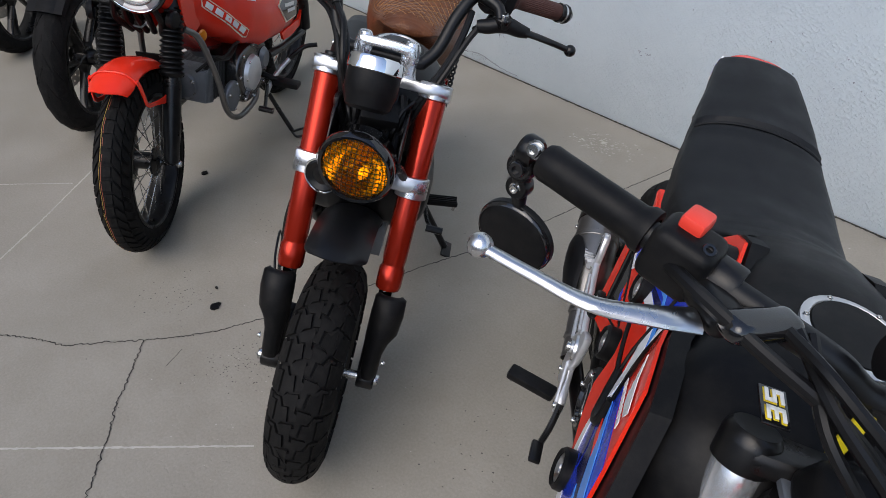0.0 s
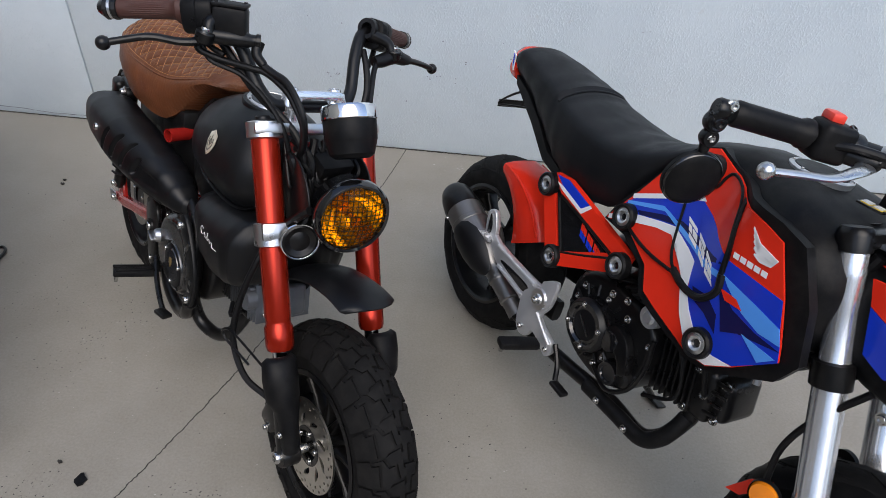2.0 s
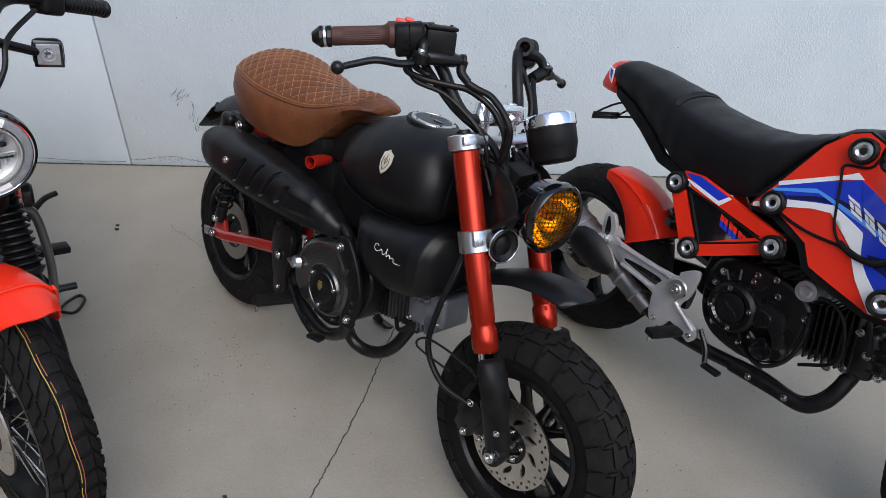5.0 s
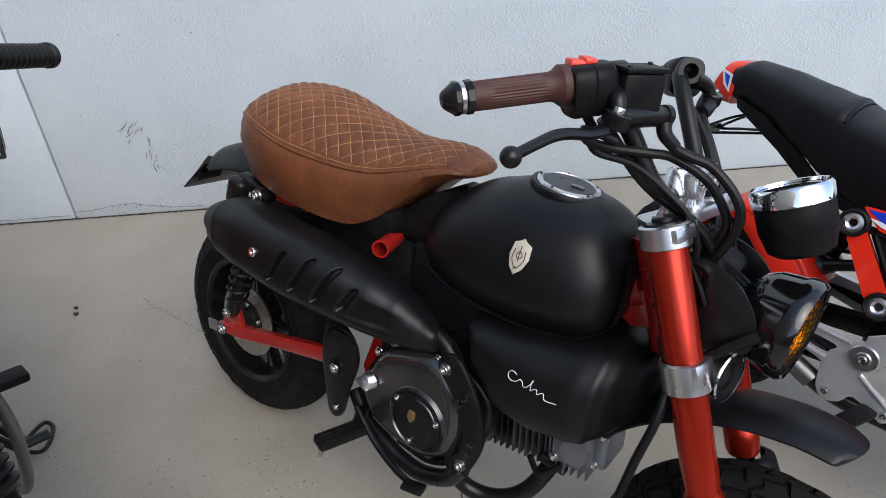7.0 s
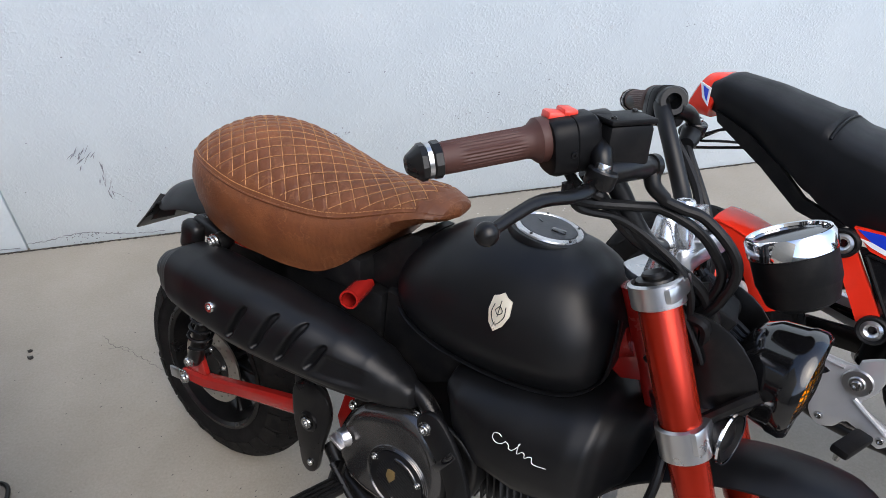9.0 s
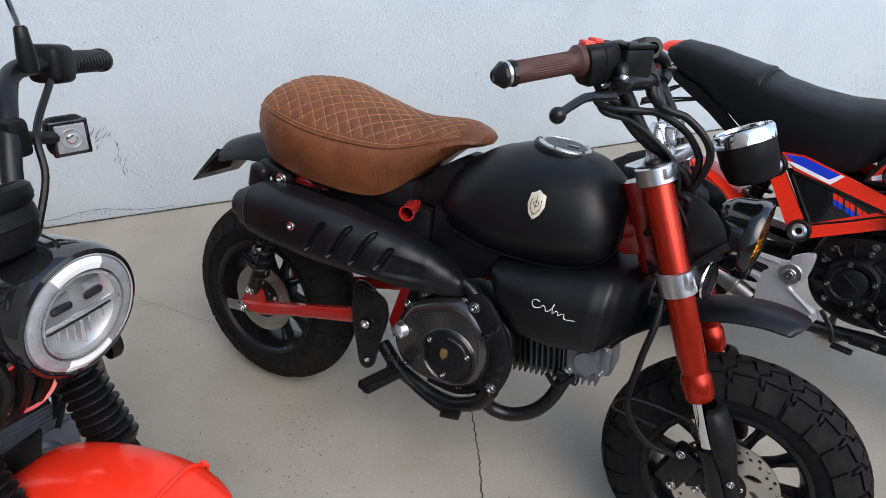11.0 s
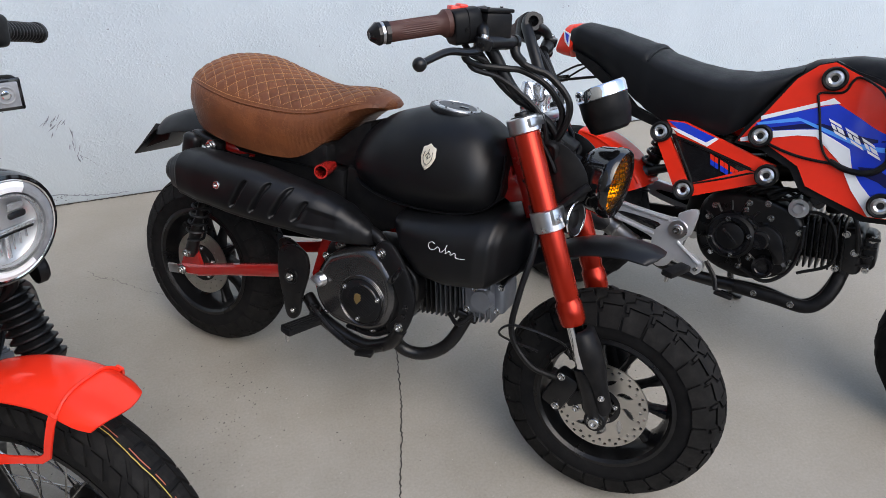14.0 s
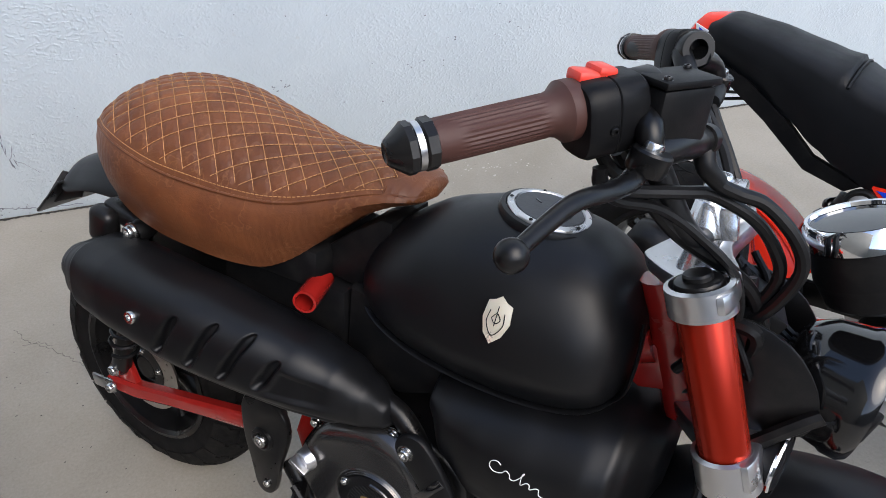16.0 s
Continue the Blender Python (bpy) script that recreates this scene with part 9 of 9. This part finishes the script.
def dark_bike():
    root = new("motorcycle")
    tagged(root, "dark motorcycle with black cast wheels and grey fork legs", "motorcycle", "parked motorcycles")
    cast_wheel("front_wheel", root, (1.25, 0, 0.29), 0.295, 0.052, 0.05, SLICK, 5, True, (0.07, 0.13, -0.06), tread_h=0.002)
    cast_wheel("rear_wheel", root, (0, 0, 0.29), 0.295, 0.06, 0.05, SLICK, 5, True, None, tread_h=0.002)
    for s in (-1, 1):
        leg = part("fork_leg", lathe([(0.022, 0), (0.024, 0.01), (0.024, 0.36), (0.018, 0.38), (0.016, 0.75)], (1.25, 0.09 * s, 0.29), (-0.42, 0, 1), 20), M_SILVER, root, "grey fork leg")
        bolt(leg, (1.25, 0.112 * s, 0.29), (0, s, 0), 0.01, name="axle_nut")
        part("foot_peg", box((0.5, 0.2 * s, 0.33), (0.04, 0.1, 0.02), 0.006), M_BLACK_PLASTIC, root)
        part("swing_arm", tube([(0, 0.1 * s, 0.29), (0.4, 0.1 * s, 0.36)], 0.02, 10), M_BLACK_METAL, root)
    part("yoke", box((1.03, 0, 0.80), (0.06, 0.22, 0.03), 0.008, (0, -22, 0)), M_BLACK_METAL, root)
    part("front_mudguard", skin([[Vector((1.25 + (0.315 - 0.02 * (abs(u) / 5) ** 2) * math.cos(radians(a)), 0.065 * u / 5, 0.29 + (0.315 - 0.02 * (abs(u) / 5) ** 2) * math.sin(radians(a)))) for u in range(-5, 6)] + [Vector((1.25 + 0.31 * math.cos(radians(a)), 0.06 * u / 5, 0.29 + 0.31 * math.sin(radians(a)))) for u in range(5, -6, -1)] for a in range(50, 151, 10)]), M_BLACK_PLASTIC, root)
    part("handlebar", tube([(0.88, -0.36, 1.0), (0.96, -0.15, 1.02), (0.98, 0, 0.95), (0.96, 0.15, 1.02), (0.88, 0.36, 1.0)], 0.012, 12), M_BLACK_METAL, root)
    part("fuel_tank", skin([oval(x, 0, z, w, u, d, 2.6, 24) for x, z, w, u, d in ((0.45, 0.76, 0.05, 0.04, 0.04), (0.52, 0.77, 0.12, 0.08, 0.08), (0.72, 0.80, 0.15, 0.11, 0.1), (0.9, 0.80, 0.13, 0.08, 0.08), (0.97, 0.79, 0.06, 0.04, 0.04))]), M_BLACK_SATIN, root)
    part("seat", skin([oval(x, 0, z, w, 0.035, 0.035, 3, 20) for x, z, w in ((-0.2, 0.82, 0.05), (-0.1, 0.82, 0.1), (0.2, 0.78, 0.12), (0.45, 0.77, 0.08))]), M_SEAT_BLACK, root)
    part("crankcase", plate(round_outline([(0.42, 0.36), (0.46, 0.55), (0.62, 0.62), (0.8, 0.56), (0.82, 0.36), (0.7, 0.26), (0.5, 0.26)], 4), -0.13, 0.13, 0.02), M_BLACK_METAL, root)
    part("frame", join(tube([(1.0, 0, 0.78), (0.75, 0, 0.68), (0.45, 0, 0.62), (0.35, 0, 0.36)], 0.035, 12), tube([(1.0, 0, 0.7), (0.9, 0, 0.4), (0.75, 0, 0.25), (0.4, 0, 0.25)], 0.022, 12)), M_BLACK_METAL, root)
    part("headlight", lathe([(0, -0.1), (0.06, -0.08), (0.085, 0), (0.08, 0.02), (0, 0.03)], (1.12, 0, 0.84), (1, 0, 0), 28), M_BLACK_GLOSS, root)
    part("side_stand", tube([(0.45, 0.1, 0.3), (0.46, 0.27, 0.055)], 0.01, 10), M_BLACK_METAL, root)
    return root


dark = dark_bike()
dark.matrix_basis = pose(-2.72, 1.95, 0.004, -9, 0, -40)
dark2 = copy_thing(dark, pose(-3.85, 1.95, 0.004, -9, 0, -42))


# ---------------------------------------------------------------- marks and litter on the ground and the wall
def flecks(name, spots, label, mat, size=(0.0012, 0.004), seed=5, squash=0.6, wall=False):
    """Many tiny flat flecks, too small to count. spots: x, y, spread in x and y, number."""
    rnd = random.Random(seed)
    bm = bmesh.new()
    for x, y, sx, sy, n in spots:
        for k in range(n):
            cx, cy = x + rnd.gauss(0, sx / 2), y + rnd.gauss(0, sy / 2)
            r, a0 = rnd.uniform(*size), rnd.uniform(0, 6.3)
            vs = []
            for j in range(6):
                a = a0 + j * math.pi / 3
                q = r * rnd.uniform(0.5, 1.1)
                u, v = q * math.cos(a), q * squash * math.sin(a)
                vs.append(bm.verts.new((cx + u, WALL_Y - 0.0032, cy + v) if wall else (cx + u * 0.8 - v * 0.6, cy + u * 0.6 + v * 0.8, 0.0011)))
            bm.faces.new(vs)
    return tagged(part(name, bm, mat), label, "specks", kind="stuff")


flecks("ground_specks", [(-0.46, 0.98, 0.09, 0.10, 90), (-0.11, 1.03, 0.09, 0.07, 80), (-0.55, 1.55, 0.14, 0.16, 70), (-0.6, 1.4, 0.12, 0.12, 40), (-0.14, 0.98, 0.1, 0.1, 40), (-0.85, 1.55, 0.12, 0.2, 35), (0.3, 1.3, 1.2, 0.9, 160), (-0.9, 2.0, 0.6, 0.5, 90), (0.46, 1.28, 0.1, 0.2, 25), (0.1, 2.4, 0.9, 0.3, 80)], "dark specks of dirt and pits in the concrete", M_DIRT, (0.0009, 0.0030))
M_PALE = material("pale_fleck", (0.42, 0.40, 0.365), 0.8, vary=0.2)
flecks("pale_specks", [(-0.40, 1.45, 0.25, 0.3, 70), (-0.05, 0.95, 0.3, 0.2, 50), (0.1, 2.35, 0.2, 0.16, 80), (0.4, 1.0, 0.6, 0.5, 40)], "pale worn flecks in the concrete", M_PALE, (0.001, 0.0032), 6, 0.35)
flecks("wall_pits", [(-0.222, 0.308, 0.02, 0.02, 9), (-0.25, 0.306, 0.03, 0.02, 8), (0.16, 0.331, 0.02, 0.02, 6), (0.947, 0.571, 0.02, 0.02, 6), (0.35, 0.39, 0.3, 0.15, 22), (2.3, 0.12, 0.28, 0.10, 160), (2.6, 0.16, 0.25, 0.12, 90), (-0.6, 0.4, 0.9, 0.3, 30), (-1.15, 0.03, 0.14, 0.02, 50)], "grey pits and chipped paint on the white wall", M_SCUFF, (0.001, 0.004), 9, 0.8, True)


flecks("ground_bloom", [(-0.25, 2.56, 0.12, 0.07, 130), (-0.18, 2.60, 0.10, 0.05, 60), (0.35, 2.62, 0.25, 0.06, 40)], "pale mineral bloom on the concrete", M_PALE, (0.002, 0.007), 31)


def flake(name, x, y, size, seed, label, mat):
    """A curled flake of rubber or dry leaf."""
    rnd = random.Random(seed)
    pts = [(math.cos(a) * size * rnd.uniform(0.6, 1.15), math.sin(a) * size * 0.75 * rnd.uniform(0.6, 1.15)) for a in [k * 2 * math.pi / 11 for k in range(11)]]
    bm = bmesh.new()
    top = [bm.verts.new((u, v, 0.0035 + rnd.uniform(0, 0.004))) for u, v in pts]
    low = [bm.verts.new((u * 0.96, v * 0.96, 0.0)) for u, v in pts]
    c = bm.verts.new((0, 0, 0.0065))
    n = len(top)
    for k in range(n):
        bm.faces.new((top[k], top[(k + 1) % n], c))
        bm.faces.new((low[k], low[(k + 1) % n], top[(k + 1) % n], top[k]))
    bm.faces.new(low[::-1])
    ob = tagged(part(name, bm, mat), label, "litter")
    ob.matrix_basis = pose(x, y, 0.0008, 0, 0, rnd.uniform(0, 360))
    return ob


flake("debris_flake", -0.355, 1.048, 0.017, 3, "dark torn flake lying on the concrete", M_BLACK_PLASTIC)
flake("debris_flake", -1.062, 1.318, 0.016, 4, "small dark oval flake lying on the concrete", M_BLACK_PLASTIC)
flake("debris_flake", -1.152, 2.207, 0.008, 5, "tiny dark crumb lying on the concrete", M_DIRT)
flake("debris_flake", -1.16, 2.235, 0.006, 6, "tiny dark crumb lying on the concrete", M_DIRT)
flake("debris_flake", -0.428, 1.085, 0.006, 8, "tiny dark crumb lying on the concrete", M_DIRT)
flake("debris_flake", 1.143, 1.545, 0.017, 9, "small dark flake lying on the concrete", M_DIRT)
rnd = random.Random(12)
for k in range(9):
    flake("rubble_crumb", 2.25 + 0.07 * k + rnd.uniform(-0.02, 0.02), WALL_Y - 0.03 - rnd.uniform(0, 0.05), rnd.uniform(0.006, 0.016), 20 + k, "dark crumb of rubble at the foot of the wall", M_DIRT)
M_FAINT = material("faint_crack", (0.14, 0.13, 0.115), 0.9, vary=0.3)
crack("ground_crack", [(-0.98, 2.26), (-0.93, 2.20), (-0.895, 2.184), (-0.806, 2.103), (-0.74, 2.05)], 0.0022, 4, "fine short crack in the concrete", M_FAINT, jag=0.004)
crack("ground_crack", [(-0.95, 2.20), (-0.915, 2.204), (-0.88, 2.18)], 0.002, 5, "fine short crack in the concrete", M_FAINT, jag=0.003)
crack("ground_scratch", [(-0.262, 0.915), (-0.232, 0.86)], 0.002, 6, "thin dark scratch in the concrete", jag=0.0005)
crack("ground_line", [(-1.006, 0.625), (-1.137, 0.769), (-1.322, 0.956), (-1.6, 1.24)], 0.008, 8, "pale straight scratch line on the concrete", M_PALE, jag=0.001)
crack("ground_line", [(-1.75, 0.40), (-1.498, 0.718), (-1.323, 0.927)], 0.006, 9, "pale straight scratch line on the concrete", M_PALE, jag=0.001)
crack("ground_line", [(-0.238, 0.48), (-0.073, 0.678), (0.132, 0.925)], 0.007, 10, "faint pale line on the concrete", M_PALE, jag=0.001)


def wall_crack(pts, width, seed):
    rnd = random.Random(seed)
    P = [p + Vector((0, 0, rnd.uniform(-0.0025, 0.0025))) for p in spline([(x, WALL_Y - 0.0032, z) for x, z in pts], 9)]
    bm = bmesh.new()
    rows = []
    for p in P:
        w = width * rnd.uniform(0.3, 1.1) / 2
        rows.append((bm.verts.new(p + Vector((0, 0, w))), bm.verts.new(p - Vector((0, 0, w)))))
    for (a, b), (c, d) in zip(rows, rows[1:]):
        bm.faces.new((a, b, d, c))
    tagged(part("wall_crack", bm, M_SCUFF), "thin wavy crack in the stucco near the ground", "crack", kind="structure")


wall_crack([(-1.318, 0.028), (-1.26, 0.030), (-1.19, 0.042), (-1.12, 0.046), (-1.05, 0.03), (-0.97, 0.018), (-0.88, 0.015)], 0.0035, 1)
wall_crack([(-2.2, 0.02), (-1.9, 0.03), (-1.6, 0.018), (-1.345, 0.015)], 0.003, 2)
wall_crack([(-0.95, 0.14), (-0.975, 0.17), (-1.0, 0.19)], 0.002, 3)
